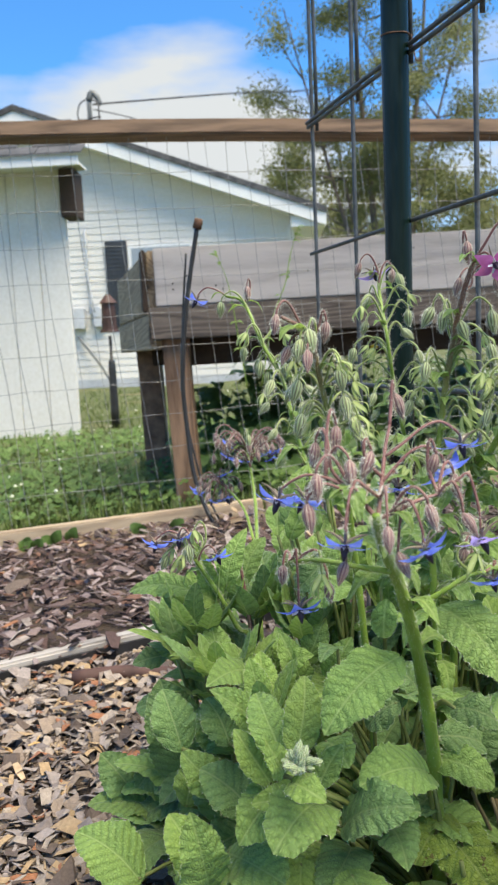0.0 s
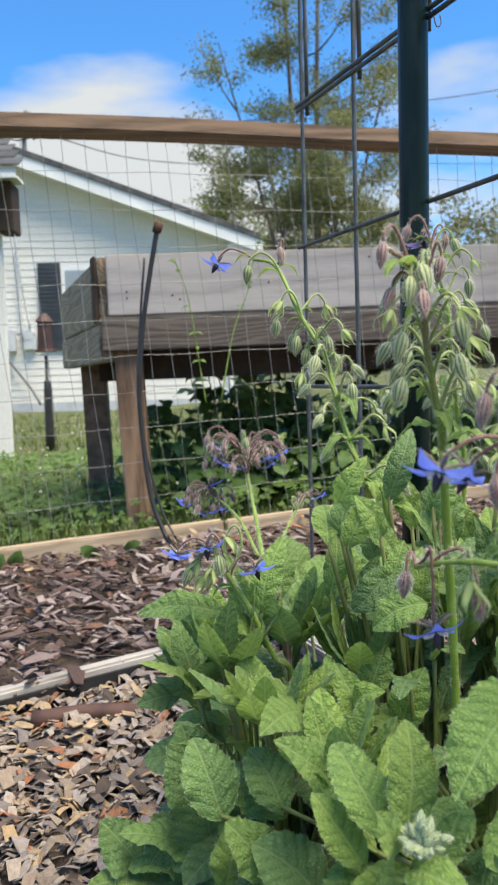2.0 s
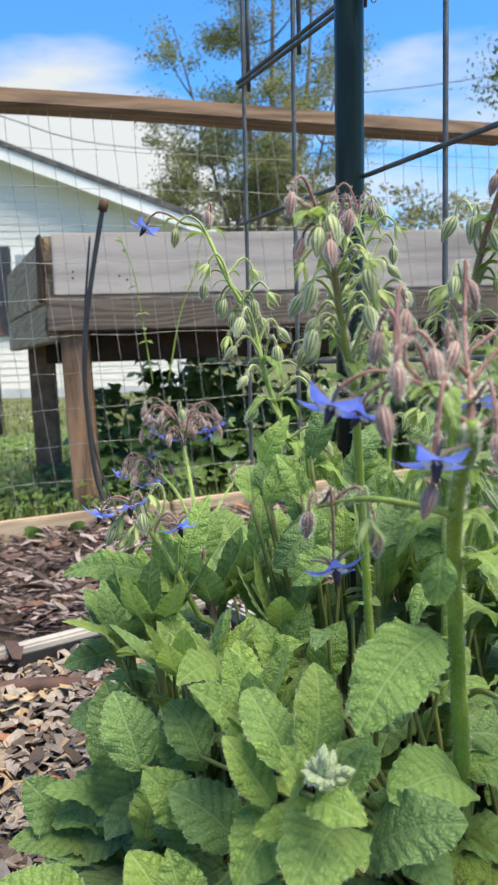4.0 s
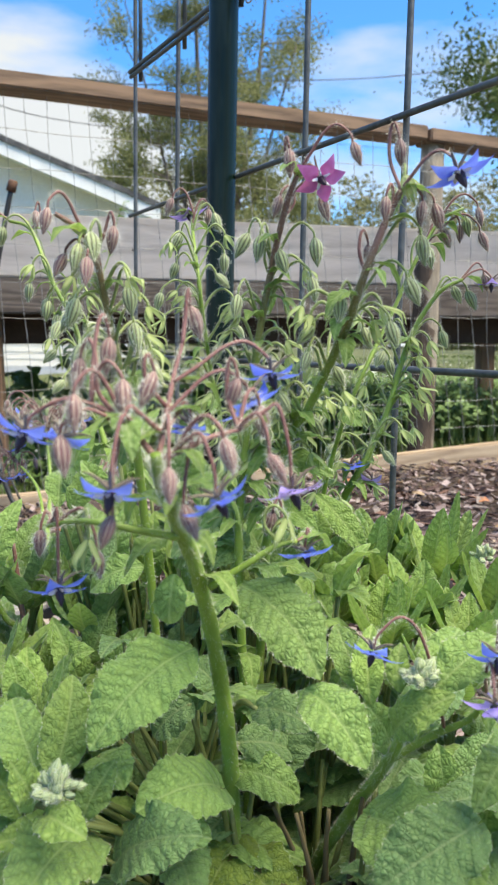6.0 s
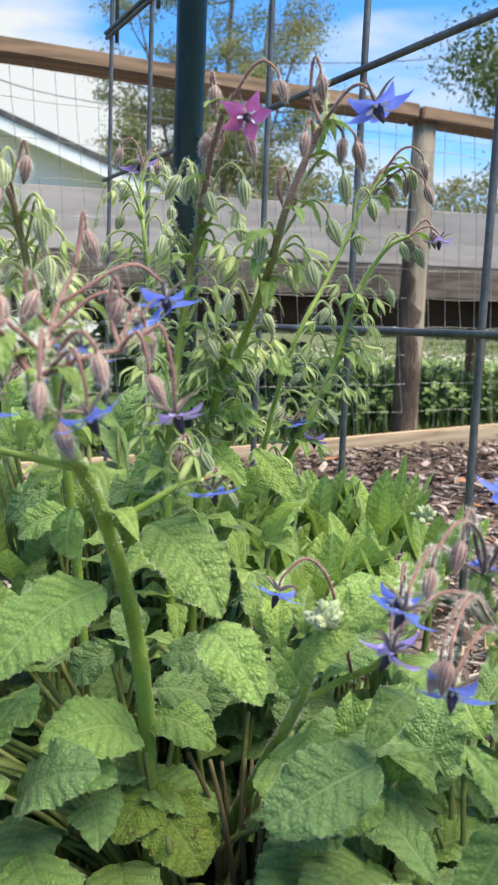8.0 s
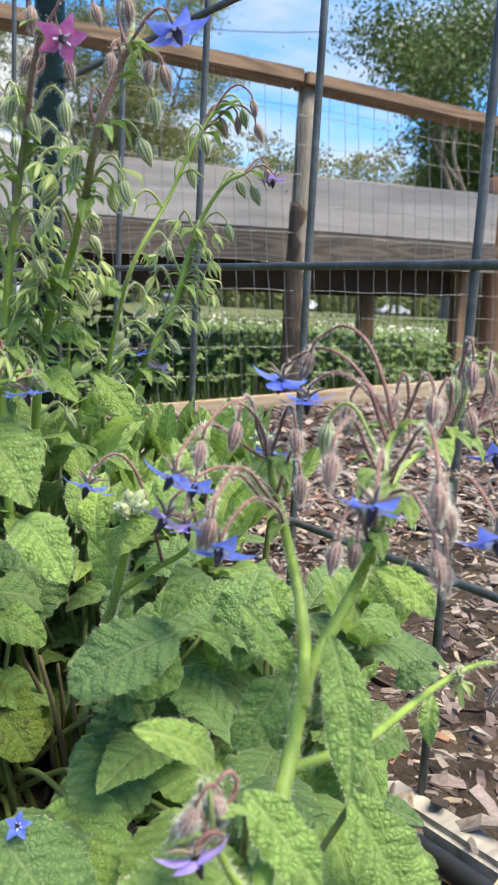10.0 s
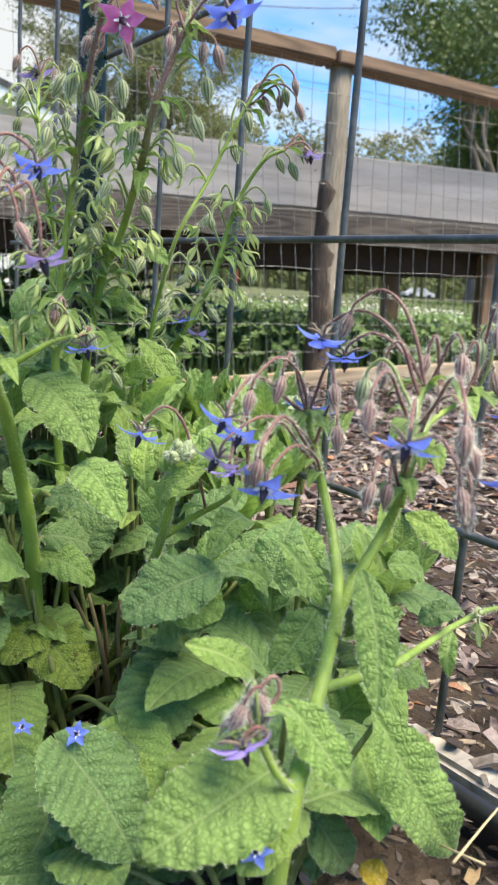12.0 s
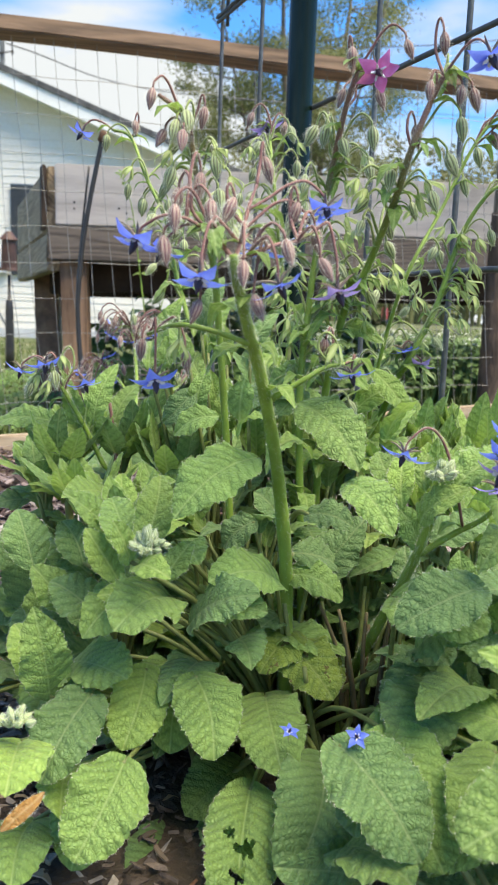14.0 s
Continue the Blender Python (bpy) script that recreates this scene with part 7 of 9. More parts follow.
leaf(borage, (0.22, 0.46, 0.319), (0.194, 0.4, 0.306), 0.055, M_LEAF_DARK, up=(-0.06, -0.66, 1), arch=0.12, blunt=0.8, fold=0.2, wave=0.17, stem_to=(0.29, 0.39, 0.22))
leaf(borage, (0.197, 0.44, 0.268), (0.216, 0.38, 0.295), 0.043, M_LEAF, up=(-0.06, -0.62, 1.06), arch=0.1, blunt=0.8, fold=0.2, wave=0.17, stem_to=(0.29, 0.39, 0.22))
leaf(borage, (0.326, 0.4, 0.343), (0.343, 0.4, 0.319), 0.027, M_LEAF_DARK, up=(-0.29, -0.61, 0.97), arch=0.1, blunt=0.8, fold=0.2, wave=0.17, stem_to=(0.29, 0.39, 0.22))
# ---- borage at the corner of the bed: leafy, with small flower heads near the fence ----
borage = thing("borage_plant", "leafy borage plant with small blue flower heads near the wooden edging", "plant", "borage plants in the bed")
path = stem(borage, [(0.06, 0.74, 0.16), (0.053, 0.78, 0.409), (0.046, 0.95, 0.432), (0.042, 1.05, 0.469), (0.035, 1.09, 0.513), (0.029, 1.1, 0.541)], 0.0028, 0.0016)
hang(borage, path, [(0.011, 1.09, 0.539, "p"), (-0.003, 1.1, 0.535, "p"), (0.022, 1.1, 0.53, "p"), (0.051, 1.1, 0.54, "p"), (0.065, 1.1, 0.528, "p"), (0.076, 1.1, 0.539, "p"), (0.007, 1.09, 0.523, "b"), (0.025, 1.09, 0.517, "b"), (0.065, 1.1, 0.518, "b"), (0.08, 1.1, 0.531, "b"), (-0.01, 1.1, 0.546, "p"), (0.036, 1.08, 0.543, "g")], 0.7)
head(borage, path, (0.035, 1.1, 0.527), 20, 0.05, 81)
path = stem(borage, [(0.041, 0.98, 0.437), (0.025, 1.07, 0.459), (-0.002, 1.11, 0.482), (-0.009, 1.12, 0.488)], 0.0019, 0.0012)
hang(borage, path, [(-0.025, 1.115, 0.471, "p"), (-0.007, 1.115, 0.467, "p"), (0.005, 1.11, 0.471, "p"), (-0.018, 1.11, 0.461, "b"), (0.004, 1.11, 0.462, "b"), (-0.035, 1.12, 0.482, "p"), (-0.002, 1.12, 0.496, "b")], 0.6)
head(borage, path, (-0.01, 1.115, 0.472), 12, 0.034, 82)
path = stem(borage, [(0.062, 1, 0.438), (0.091, 1.1, 0.458), (0.109, 1.12, 0.476)], 0.0015, 0.0011)
hang(borage, path, [(0.101, 1.12, 0.465, "p"), (0.116, 1.12, 0.464, "p"), (0.124, 1.12, 0.475, "b"), (0.093, 1.11, 0.463, "g")], 0.5)
path = stem(borage, [(0.04, 0.72, 0.17), (0.051, 0.72, 0.389), (0.036, 0.71, 0.429), (0.019, 0.7, 0.467), (0.005, 0.695, 0.493)], 0.0026, 0.0017)

hang(borage, path, [(-0.008, 0.695, 0.51, "b"), (-0.028, 0.7, 0.505, "b"), (-0.017, 0.7, 0.493, "o"), (-0.007, 0.69, 0.49, "o"), (0.008, 0.69, 0.509, "o"), (-0.022, 0.7, 0.488, "g"), (0.001, 0.69, 0.497, "g"), (0.024, 0.69, 0.496, "b"), (-0.013, 0.7, 0.483, "o")], 0.6)
path = stem(borage, [(0.049, 0.72, 0.394), (0.046, 0.72, 0.435), (0.04, 0.73, 0.477)], 0.0022, 0.0013, M_STEM_RED)
leaf(borage, (0.006, 0.71, 0.459), (-0.061, 0.73, 0.458), 0.030, M_LEAF, up=(0.13, -0.75, 0.78), arch=0.1, blunt=0.20, fold=0.2, wave=0.17)
leaf(borage, (0.013, 0.71, 0.444), (0.005, 0.7, 0.506), 0.021, M_LEAF_YOUNG, up=(0.09, -0.76, 0.77), arch=0.1, blunt=0.20, fold=0.2, wave=0.17)
leaf(borage, (0.028, 0.71, 0.454), (0.047, 0.72, 0.512), 0.026, M_LEAF, up=(0.05, -0.77, 0.76), arch=0.1, blunt=0.30, fold=0.2, wave=0.17)
leaf(borage, (0.027, 0.71, 0.444), (-0.004, 0.7, 0.468), 0.024, M_LEAF_YOUNG, up=(0.08, -0.76, 0.79), arch=0.15, blunt=0.20, fold=0.2, wave=0.17)
leaf(borage, (-0.032, 0.76, 0.385), (-0.065, 0.75, 0.382), 0.030, M_LEAF_DARK, up=(0.14, -0.73, 0.84), arch=0.1, blunt=0.40, fold=0.2, wave=0.17)
leaf(borage, (0.06, 0.68, 0.4), (-0.006, 0.66, 0.425), 0.034, M_LEAF, up=(0.07, -0.74, 0.85), arch=0.1, blunt=0.30, fold=0.2, wave=0.17)
leaf(borage, (0.058, 0.66, 0.404), (0.022, 0.6, 0.427), 0.038, M_LEAF, up=(0.06, -0.73, 0.87), arch=0.1, blunt=0.30, fold=0.2, wave=0.17)
leaf(borage, (0.065, 0.6, 0.387), (0.029, 0.57, 0.436), 0.036, M_LEAF, up=(0.05, -0.72, 0.9), arch=0.12, blunt=0.40, fold=0.2, wave=0.17, stem_to=(0.04, 0.7, 0.22))
leaf(borage, (-0.011, 0.68, 0.308), (-0.027, 0.68, 0.395), 0.073, M_LEAF_DARK, up=(0.12, -0.71, 0.91), arch=0.1, blunt=0.7, fold=0.2, wave=0.17, stem_to=(0.04, 0.7, 0.22))
leaf(borage, (-0.05, 0.7, 0.266), (-0.086, 0.7, 0.322), 0.063, M_LEAF_DARK, up=(0.16, -0.68, 0.94), arch=0.1, blunt=0.6, fold=0.2, wave=0.17, stem_to=(0.04, 0.7, 0.22))
leaf(borage, (0.029, 0.6, 0.323), (0.009, 0.62, 0.347), 0.049, M_LEAF_DARK, up=(0.08, -0.68, 0.96), arch=0.1, blunt=0.7, fold=0.2, wave=0.17, stem_to=(0.04, 0.7, 0.22))
leaf(borage, (0.051, 0.58, 0.339), (0.014, 0.59, 0.368), 0.064, M_LEAF_DARK, up=(0.07, -0.69, 0.96), arch=0.1, blunt=0.7, fold=0.2, wave=0.17, stem_to=(0.04, 0.7, 0.22))
leaf(borage, (0.066, 0.54, 0.383), (0.043, 0.55, 0.417), 0.027, M_LEAF_YOUNG, up=(0.04, -0.7, 0.93), arch=0.1, blunt=0.40, fold=0.2, wave=0.17, stem_to=(0.04, 0.7, 0.22))
leaf(borage, (-0.003, 0.62, 0.32), (0.007, 0.63, 0.36), 0.032, M_LEAF_YOUNG, up=(0.1, -0.69, 0.94), arch=0.15, blunt=0.5, fold=0.2, wave=0.17, stem_to=(0.04, 0.7, 0.22))
leaf(borage, (-0.037, 0.6, 0.274), (-0.089, 0.62, 0.303), 0.071, M_LEAF, up=(0.17, -0.65, 0.99), arch=0.1, blunt=0.7, fold=0.2, wave=0.17, stem_to=(0.04, 0.7, 0.22))
leaf(borage, (0.015, 0.56, 0.302), (-0.009, 0.58, 0.34), 0.047, M_LEAF_YOUNG, up=(0.1, -0.66, 0.99), arch=0.1, blunt=0.7, fold=0.2, wave=0.17, stem_to=(0.04, 0.7, 0.22))
leaf(borage, (-0.054, 0.64, 0.26), (-0.065, 0.64, 0.299), 0.044, M_LEAF_DARK, up=(0.16, -0.65, 0.98), arch=0.1, blunt=0.7, fold=0.2, wave=0.17, stem_to=(0.04, 0.7, 0.22))
leaf(borage, (0.031, 0.57, 0.316), (0.071, 0.52, 0.331), 0.062, M_LEAF, up=(0.04, -0.65, 1.01), arch=0.1, blunt=0.8, fold=0.2, wave=0.17, stem_to=(0.04, 0.7, 0.22))
leaf(borage, (0.032, 0.76, 0.4), (-0.055, 0.78, 0.406), 0.027, M_LEAF_DARK, up=(0.1, -0.75, 0.82), arch=0.1, blunt=0.30, fold=0.2, wave=0.17)
leaf(borage, (0.04, 0.8, 0.378), (-0.044, 0.85, 0.398), 0.033, M_LEAF, up=(0.08, -0.75, 0.82), arch=0.1, blunt=0.30, fold=0.2, wave=0.17)
leaf(borage, (0.083, 0.68, 0.395), (0.07, 0.69, 0.435), 0.019, M_LEAF, up=(0.01, -0.74, 0.85), arch=0.1, blunt=0.40, fold=0.2, wave=0.17)
leaf(borage, (0.092, 0.68, 0.404), (0.11, 0.69, 0.443), 0.027, M_LEAF, up=(-0.02, -0.75, 0.84), arch=0.1, blunt=0.40, fold=0.2, wave=0.17)
leaf(borage, (0.083, 0.66, 0.408), (0.096, 0.64, 0.43), 0.020, M_LEAF_YOUNG, up=(-0.01, -0.74, 0.86), arch=0.2, blunt=0.30, fold=0.2, wave=0.17)
leaf(borage, (0.096, 0.8, 0.4), (0.064, 0.83, 0.448), 0.036, M_LEAF_DARK, up=(0, -0.76, 0.79), arch=0.1, blunt=0.30, fold=0.2, wave=0.17)
leaf(borage, (0.058, 0.8, 0.423), (0.093, 0.84, 0.468), 0.036, M_LEAF, up=(0.01, -0.77, 0.77), arch=0.1, blunt=0.30, fold=0.2, wave=0.17)
leaf(borage, (0.039, 0.76, 0.448), (0.061, 0.78, 0.49), 0.027, M_LEAF, up=(0.04, -0.77, 0.76), arch=0.1, blunt=0.30, fold=0.2, wave=0.17)
leaf(borage, (0.124, 0.74, 0.394), (0.147, 0.76, 0.434), 0.030, M_LEAF_DARK, up=(-0.06, -0.75, 0.82), arch=0.1, blunt=0.30, fold=0.2, wave=0.17)
leaf(borage, (0.123, 0.8, 0.399), (0.109, 0.83, 0.441), 0.033, M_LEAF, up=(-0.03, -0.76, 0.8), arch=0.1, blunt=0.30, fold=0.2, wave=0.17)
leaf(borage, (-0.008, 0.72, 0.349), (-0.058, 0.72, 0.355), 0.062, M_LEAF_DARK, up=(0.13, -0.71, 0.89), arch=0.1, blunt=0.7, fold=0.2, wave=0.17, stem_to=(0.04, 0.7, 0.22))
leaf(borage, (0.037, 0.64, 0.354), (0, 0.66, 0.377), 0.051, M_LEAF_DARK, up=(0.08, -0.71, 0.91), arch=0.1, blunt=0.7, fold=0.2, wave=0.17, stem_to=(0.04, 0.7, 0.22))
leaf(borage, (-0.022, 0.7, 0.318), (-0.054, 0.68, 0.299), 0.061, M_LEAF_DARK, up=(0.13, -0.69, 0.94), arch=0.1, blunt=0.7, fold=0.2, wave=0.17, stem_to=(0.04, 0.7, 0.22))
leaf(borage, (0.164, 0.771, 0.451), (0.199, 0.807, 0.494), 0.018, M_LEAF, up=(-0.19, -0.75, 0.75), arch=0.193, blunt=0.20, fold=0.2, wave=0.17, stem_to=(0.163637, 0.74, 0.2))
leaf(borage, (0.083, 0.712, 0.53), (0.1, 0.698, 0.568), 0.018, M_LEAF_YOUNG, up=(-0.11, -0.78, 0.68), arch=0.148, blunt=0.20, fold=0.2, wave=0.17, stem_to=(0.1328, 0.74, 0.2))
leaf(borage, (0.196, 0.767, 0.489), (0.176, 0.773, 0.537), 0.019, M_LEAF, up=(-0.2, -0.76, 0.71), arch=0.125, blunt=0.20, fold=0.2, wave=0.17, stem_to=(0.176843, 0.74, 0.2))
leaf(borage, (0.19, 0.701, 0.457), (0.221, 0.721, 0.492), 0.018, M_LEAF_YOUNG, up=(-0.24, -0.73, 0.76), arch=0.215, blunt=0.46, fold=0.2, wave=0.17, stem_to=(0.183051, 0.74, 0.2))
leaf(borage, (0.107, 0.683, 0.515), (0.091, 0.681, 0.544), 0.021, M_LEAF, up=(-0.12, -0.77, 0.71), arch=0.171, blunt=0.38, fold=0.2, wave=0.17, stem_to=(0.146135, 0.74, 0.2))
leaf(borage, (0.083, 0.703, 0.512), (0.094, 0.711, 0.542), 0.017, M_LEAF_DARK, up=(-0.1, -0.78, 0.71), arch=0.217, blunt=0.20, fold=0.2, wave=0.17, stem_to=(0.133565, 0.74, 0.2))
leaf(borage, (0.153, 0.663, 0.473), (0.171, 0.677, 0.503), 0.016, M_LEAF, up=(-0.2, -0.74, 0.76), arch=0.184, blunt=0.35, fold=0.2, wave=0.17, stem_to=(0.170489, 0.74, 0.2))
leaf(borage, (0.187, 0.694, 0.532), (0.207, 0.705, 0.569), 0.024, M_LEAF_DARK, up=(-0.24, -0.75, 0.68), arch=0.193, blunt=0.20, fold=0.2, wave=0.17, stem_to=(0.181537, 0.74, 0.2))
leaf(borage, (0.183, 0.78, 0.441), (0.156, 0.766, 0.504), 0.021, M_LEAF_DARK, up=(-0.18, -0.75, 0.75), arch=0.210, blunt=0.24, fold=0.2, wave=0.17, stem_to=(0.170413, 0.74, 0.2))
leaf(borage, (0.185, 0.704, 0.489), (0.173, 0.688, 0.524), 0.017, M_LEAF_DARK, up=(-0.21, -0.75, 0.73), arch=0.219, blunt=0.20, fold=0.2, wave=0.17, stem_to=(0.179907, 0.74, 0.2))
leaf(borage, (0.082, 0.735, 0.439), (0.08, 0.75, 0.47), 0.026, M_LEAF, up=(-0.09, -0.76, 0.78), arch=0.178, blunt=0.20, fold=0.2, wave=0.17, stem_to=(0.132622, 0.74, 0.2))
leaf(borage, (0.212, 0.772, 0.46), (0.215, 0.811, 0.487), 0.025, M_LEAF_YOUNG, up=(-0.22, -0.74, 0.74), arch=0.175, blunt=0.42, fold=0.2, wave=0.17, stem_to=(0.182869, 0.74, 0.2))
leaf(borage, (0.084, 0.681, 0.51), (0.103, 0.688, 0.541), 0.024, M_LEAF_YOUNG, up=(-0.11, -0.77, 0.72), arch=0.217, blunt=0.28, fold=0.2, wave=0.17, stem_to=(0.135758, 0.74, 0.2))
leaf(borage, (0.137, 0.727, 0.466), (0.125, 0.716, 0.508), 0.020, M_LEAF_YOUNG, up=(-0.15, -0.76, 0.75), arch=0.175, blunt=0.30, fold=0.2, wave=0.17, stem_to=(0.156361, 0.74, 0.2))
leaf(borage, (0.115, 0.698, 0.538), (0.131, 0.7, 0.586), 0.023, M_LEAF_DARK, up=(-0.15, -0.78, 0.67), arch=0.183, blunt=0.37, fold=0.2, wave=0.17, stem_to=(0.148278, 0.74, 0.2))
leaf(borage, (0.18, 0.759, 0.494), (0.176, 0.785, 0.534), 0.025, M_LEAF_DARK, up=(-0.19, -0.76, 0.71), arch=0.214, blunt=0.24, fold=0.2, wave=0.17, stem_to=(0.17102, 0.74, 0.2))
leaf(borage, (0.098, 0.726, 0.455), (0.112, 0.723, 0.493), 0.019, M_LEAF_DARK, up=(-0.12, -0.76, 0.77), arch=0.141, blunt=0.36, fold=0.2, wave=0.17, stem_to=(0.139647, 0.74, 0.2))
leaf(borage, (0.163, 0.709, 0.46), (0.188, 0.73, 0.505), 0.027, M_LEAF_DARK, up=(-0.2, -0.75, 0.75), arch=0.162, blunt=0.31, fold=0.2, wave=0.17, stem_to=(0.169843, 0.74, 0.2))
leaf(borage, (0.105, 0.791, 0.437), (0.109, 0.814, 0.484), 0.027, M_LEAF_YOUNG, up=(-0.11, -0.76, 0.76), arch=0.174, blunt=0.47, fold=0.2, wave=0.17, stem_to=(0.138973, 0.74, 0.2))
leaf(borage, (0.135, 0.702, 0.452), (0.138, 0.699, 0.504), 0.026, M_LEAF_YOUNG, up=(-0.16, -0.75, 0.77), arch=0.119, blunt=0.28, fold=0.2, wave=0.17, stem_to=(0.157889, 0.74, 0.2))
leaf(borage, (0.166, 0.756, 0.511), (0.175, 0.764, 0.54), 0.020, M_LEAF, up=(-0.19, -0.76, 0.7), arch=0.207, blunt=0.20, fold=0.2, wave=0.17, stem_to=(0.165106, 0.74, 0.2))
leaf(borage, (0.2, 0.737, 0.486), (0.203, 0.757, 0.521), 0.018, M_LEAF_YOUNG, up=(-0.22, -0.75, 0.72), arch=0.128, blunt=0.46, fold=0.2, wave=0.17, stem_to=(0.182271, 0.74, 0.2))
leaf(borage, (0.074, 0.699, 0.509), (0.074, 0.729, 0.533), 0.019, M_LEAF, up=(-0.08, -0.78, 0.72), arch=0.165, blunt=0.22, fold=0.2, wave=0.17, stem_to=(0.130036, 0.74, 0.2))
leaf(borage, (0.125, 0.793, 0.472), (0.113, 0.781, 0.517), 0.022, M_LEAF_DARK, up=(-0.12, -0.77, 0.73), arch=0.156, blunt=0.20, fold=0.2, wave=0.17, stem_to=(0.145945, 0.74, 0.2))
leaf(borage, (0.117, 0.688, 0.502), (0.105, 0.717, 0.526), 0.022, M_LEAF, up=(-0.13, -0.77, 0.73), arch=0.112, blunt=0.33, fold=0.2, wave=0.17, stem_to=(0.150668, 0.74, 0.2))
leaf(borage, (0.159, 0.748, 0.521), (0.183, 0.754, 0.559), 0.019, M_LEAF_DARK, up=(-0.19, -0.77, 0.68), arch=0.157, blunt=0.38, fold=0.2, wave=0.17, stem_to=(0.163219, 0.74, 0.2))
leaf(borage, (0.115, 0.682, 0.468), (0.121, 0.68, 0.513), 0.018, M_LEAF, up=(-0.14, -0.76, 0.76), arch=0.138, blunt=0.49, fold=0.2, wave=0.17, stem_to=(0.15073, 0.74, 0.2))
leaf(borage, (0.139, 0.727, 0.511), (0.122, 0.733, 0.556), 0.019, M_LEAF_YOUNG, up=(-0.15, -0.77, 0.7), arch=0.199, blunt=0.20, fold=0.2, wave=0.17, stem_to=(0.156555, 0.74, 0.2))
leaf(borage, (0.158, 0.791, 0.498), (0.174, 0.787, 0.536), 0.020, M_LEAF_DARK, up=(-0.18, -0.77, 0.7), arch=0.135, blunt=0.34, fold=0.2, wave=0.17, stem_to=(0.158758, 0.74, 0.2))
leaf(borage, (0.139, 0.745, 0.47), (0.158, 0.77, 0.495), 0.021, M_LEAF_DARK, up=(-0.16, -0.76, 0.74), arch=0.173, blunt=0.39, fold=0.2, wave=0.17, stem_to=(0.15563, 0.74, 0.2))
leaf(borage, (0.084, 0.755, 0.501), (0.099, 0.736, 0.537), 0.022, M_LEAF, up=(-0.1, -0.78, 0.71), arch=0.206, blunt=0.32, fold=0.2, wave=0.17, stem_to=(0.131437, 0.74, 0.2))
leaf(borage, (0.077, 0.72, 0.466), (0.085, 0.738, 0.509), 0.021, M_LEAF, up=(-0.09, -0.77, 0.75), arch=0.157, blunt=0.37, fold=0.2, wave=0.17, stem_to=(0.130786, 0.74, 0.2))
leaf(borage, (0.165, 0.725, 0.448), (0.174, 0.705, 0.489), 0.024, M_LEAF_DARK, up=(-0.19, -0.74, 0.77), arch=0.177, blunt=0.29, fold=0.2, wave=0.17, stem_to=(0.168859, 0.74, 0.2))
leaf(borage, (0.122, 0.757, 0.519), (0.147, 0.77, 0.573), 0.021, M_LEAF, up=(-0.15, -0.78, 0.67), arch=0.108, blunt=0.20, fold=0.2, wave=0.17, stem_to=(0.146791, 0.74, 0.2))
for k, (x, y, z, n, high, reach) in enumerate(((0.005, 0.705, 0.425, 12, 0.06, 0.045), (0.05, 0.73, 0.43, 11, 0.06, 0.042), (-0.015, 0.74, 0.40, 11, 0.05, 0.045), (0.095, 0.70, 0.42, 10, 0.055, 0.04), (0.03, 0.655, 0.405, 10, 0.05, 0.042), (0.06, 0.60, 0.395, 9, 0.05, 0.04))):
    tube("shoot_stalk", [(0.045, 0.72, ground_z(x, y) - 0.01), (x * 0.7 + 0.013, y * 0.8 + 0.14, z - 0.09), (x, y, z)], 0.0035, 0.0025, M_STALK, borage, 8, 4)
    rosette(borage, (x, y, z), n, high, reach, 540 + k, (M_LEAF, M_LEAF_YOUNG, M_LEAF_DARK))
# ---- young borage between the stems and the trellis ----
borage = thing("borage_plant", "young leafy borage shoot with a pale bud cluster among broad leaves", "plant", "borage plants in the bed")
path = stem(borage, [(0.23, 0.63, 0.15), (0.232, 0.61, 0.272), (0.243, 0.57, 0.344), (0.25, 0.535, 0.392), (0.252, 0.51, 0.425), (0.254, 0.495, 0.455)], 0.0046, 0.0023)
bud_ball(borage, (0.254, 0.49, 0.465), 0.012, 16, 6)
path = stem(borage, [(0.253, 0.52, 0.411), (0.27, 0.51, 0.427), (0.285, 0.5, 0.44), (0.296, 0.5, 0.454)], 0.0022, 0.0013)
hang(borage, path, [(0.282, 0.47, 0.483, "b"), (0.276, 0.46, 0.466, "m"), (0.233, 0.5, 0.477, "b")], 0.3)
leaf(borage, (0.236, 0.51, 0.387), (0.273, 0.455, 0.388), 0.062, M_LEAF, up=(-0.26, -0.63, 0.97), arch=0.1, blunt=0.85, fold=0.2, wave=0.17, stem_to=(0.25, 0.56, 0.24))
leaf(borage, (0.245, 0.5, 0.436), (0.264, 0.48, 0.463), 0.026, M_LEAF_YOUNG, up=(-0.28, -0.68, 0.87), arch=0.2, blunt=0.7, fold=0.2, wave=0.17)
leaf(borage, (0.264, 0.5, 0.455), (0.286, 0.52, 0.48), 0.031, M_LEAF, up=(-0.31, -0.69, 0.82), arch=0.1, blunt=0.7, fold=0.2, wave=0.17)
leaf(borage, (0.262, 0.49, 0.462), (0.297, 0.5, 0.482), 0.033, M_LEAF, up=(-0.33, -0.68, 0.82), arch=0.1, blunt=0.7, fold=0.2, wave=0.17)
leaf(borage, (0.24, 0.52, 0.441), (0.246, 0.54, 0.476), 0.016, M_LEAF_YOUNG, up=(-0.24, -0.71, 0.83), arch=0.1, blunt=0.4, fold=0.2, wave=0.17)
leaf(borage, (0.247, 0.5, 0.456), (0.251, 0.51, 0.477), 0.011, M_LEAF_YOUNG, up=(-0.27, -0.7, 0.83), arch=0.1, blunt=0.3, fold=0.2, wave=0.17)
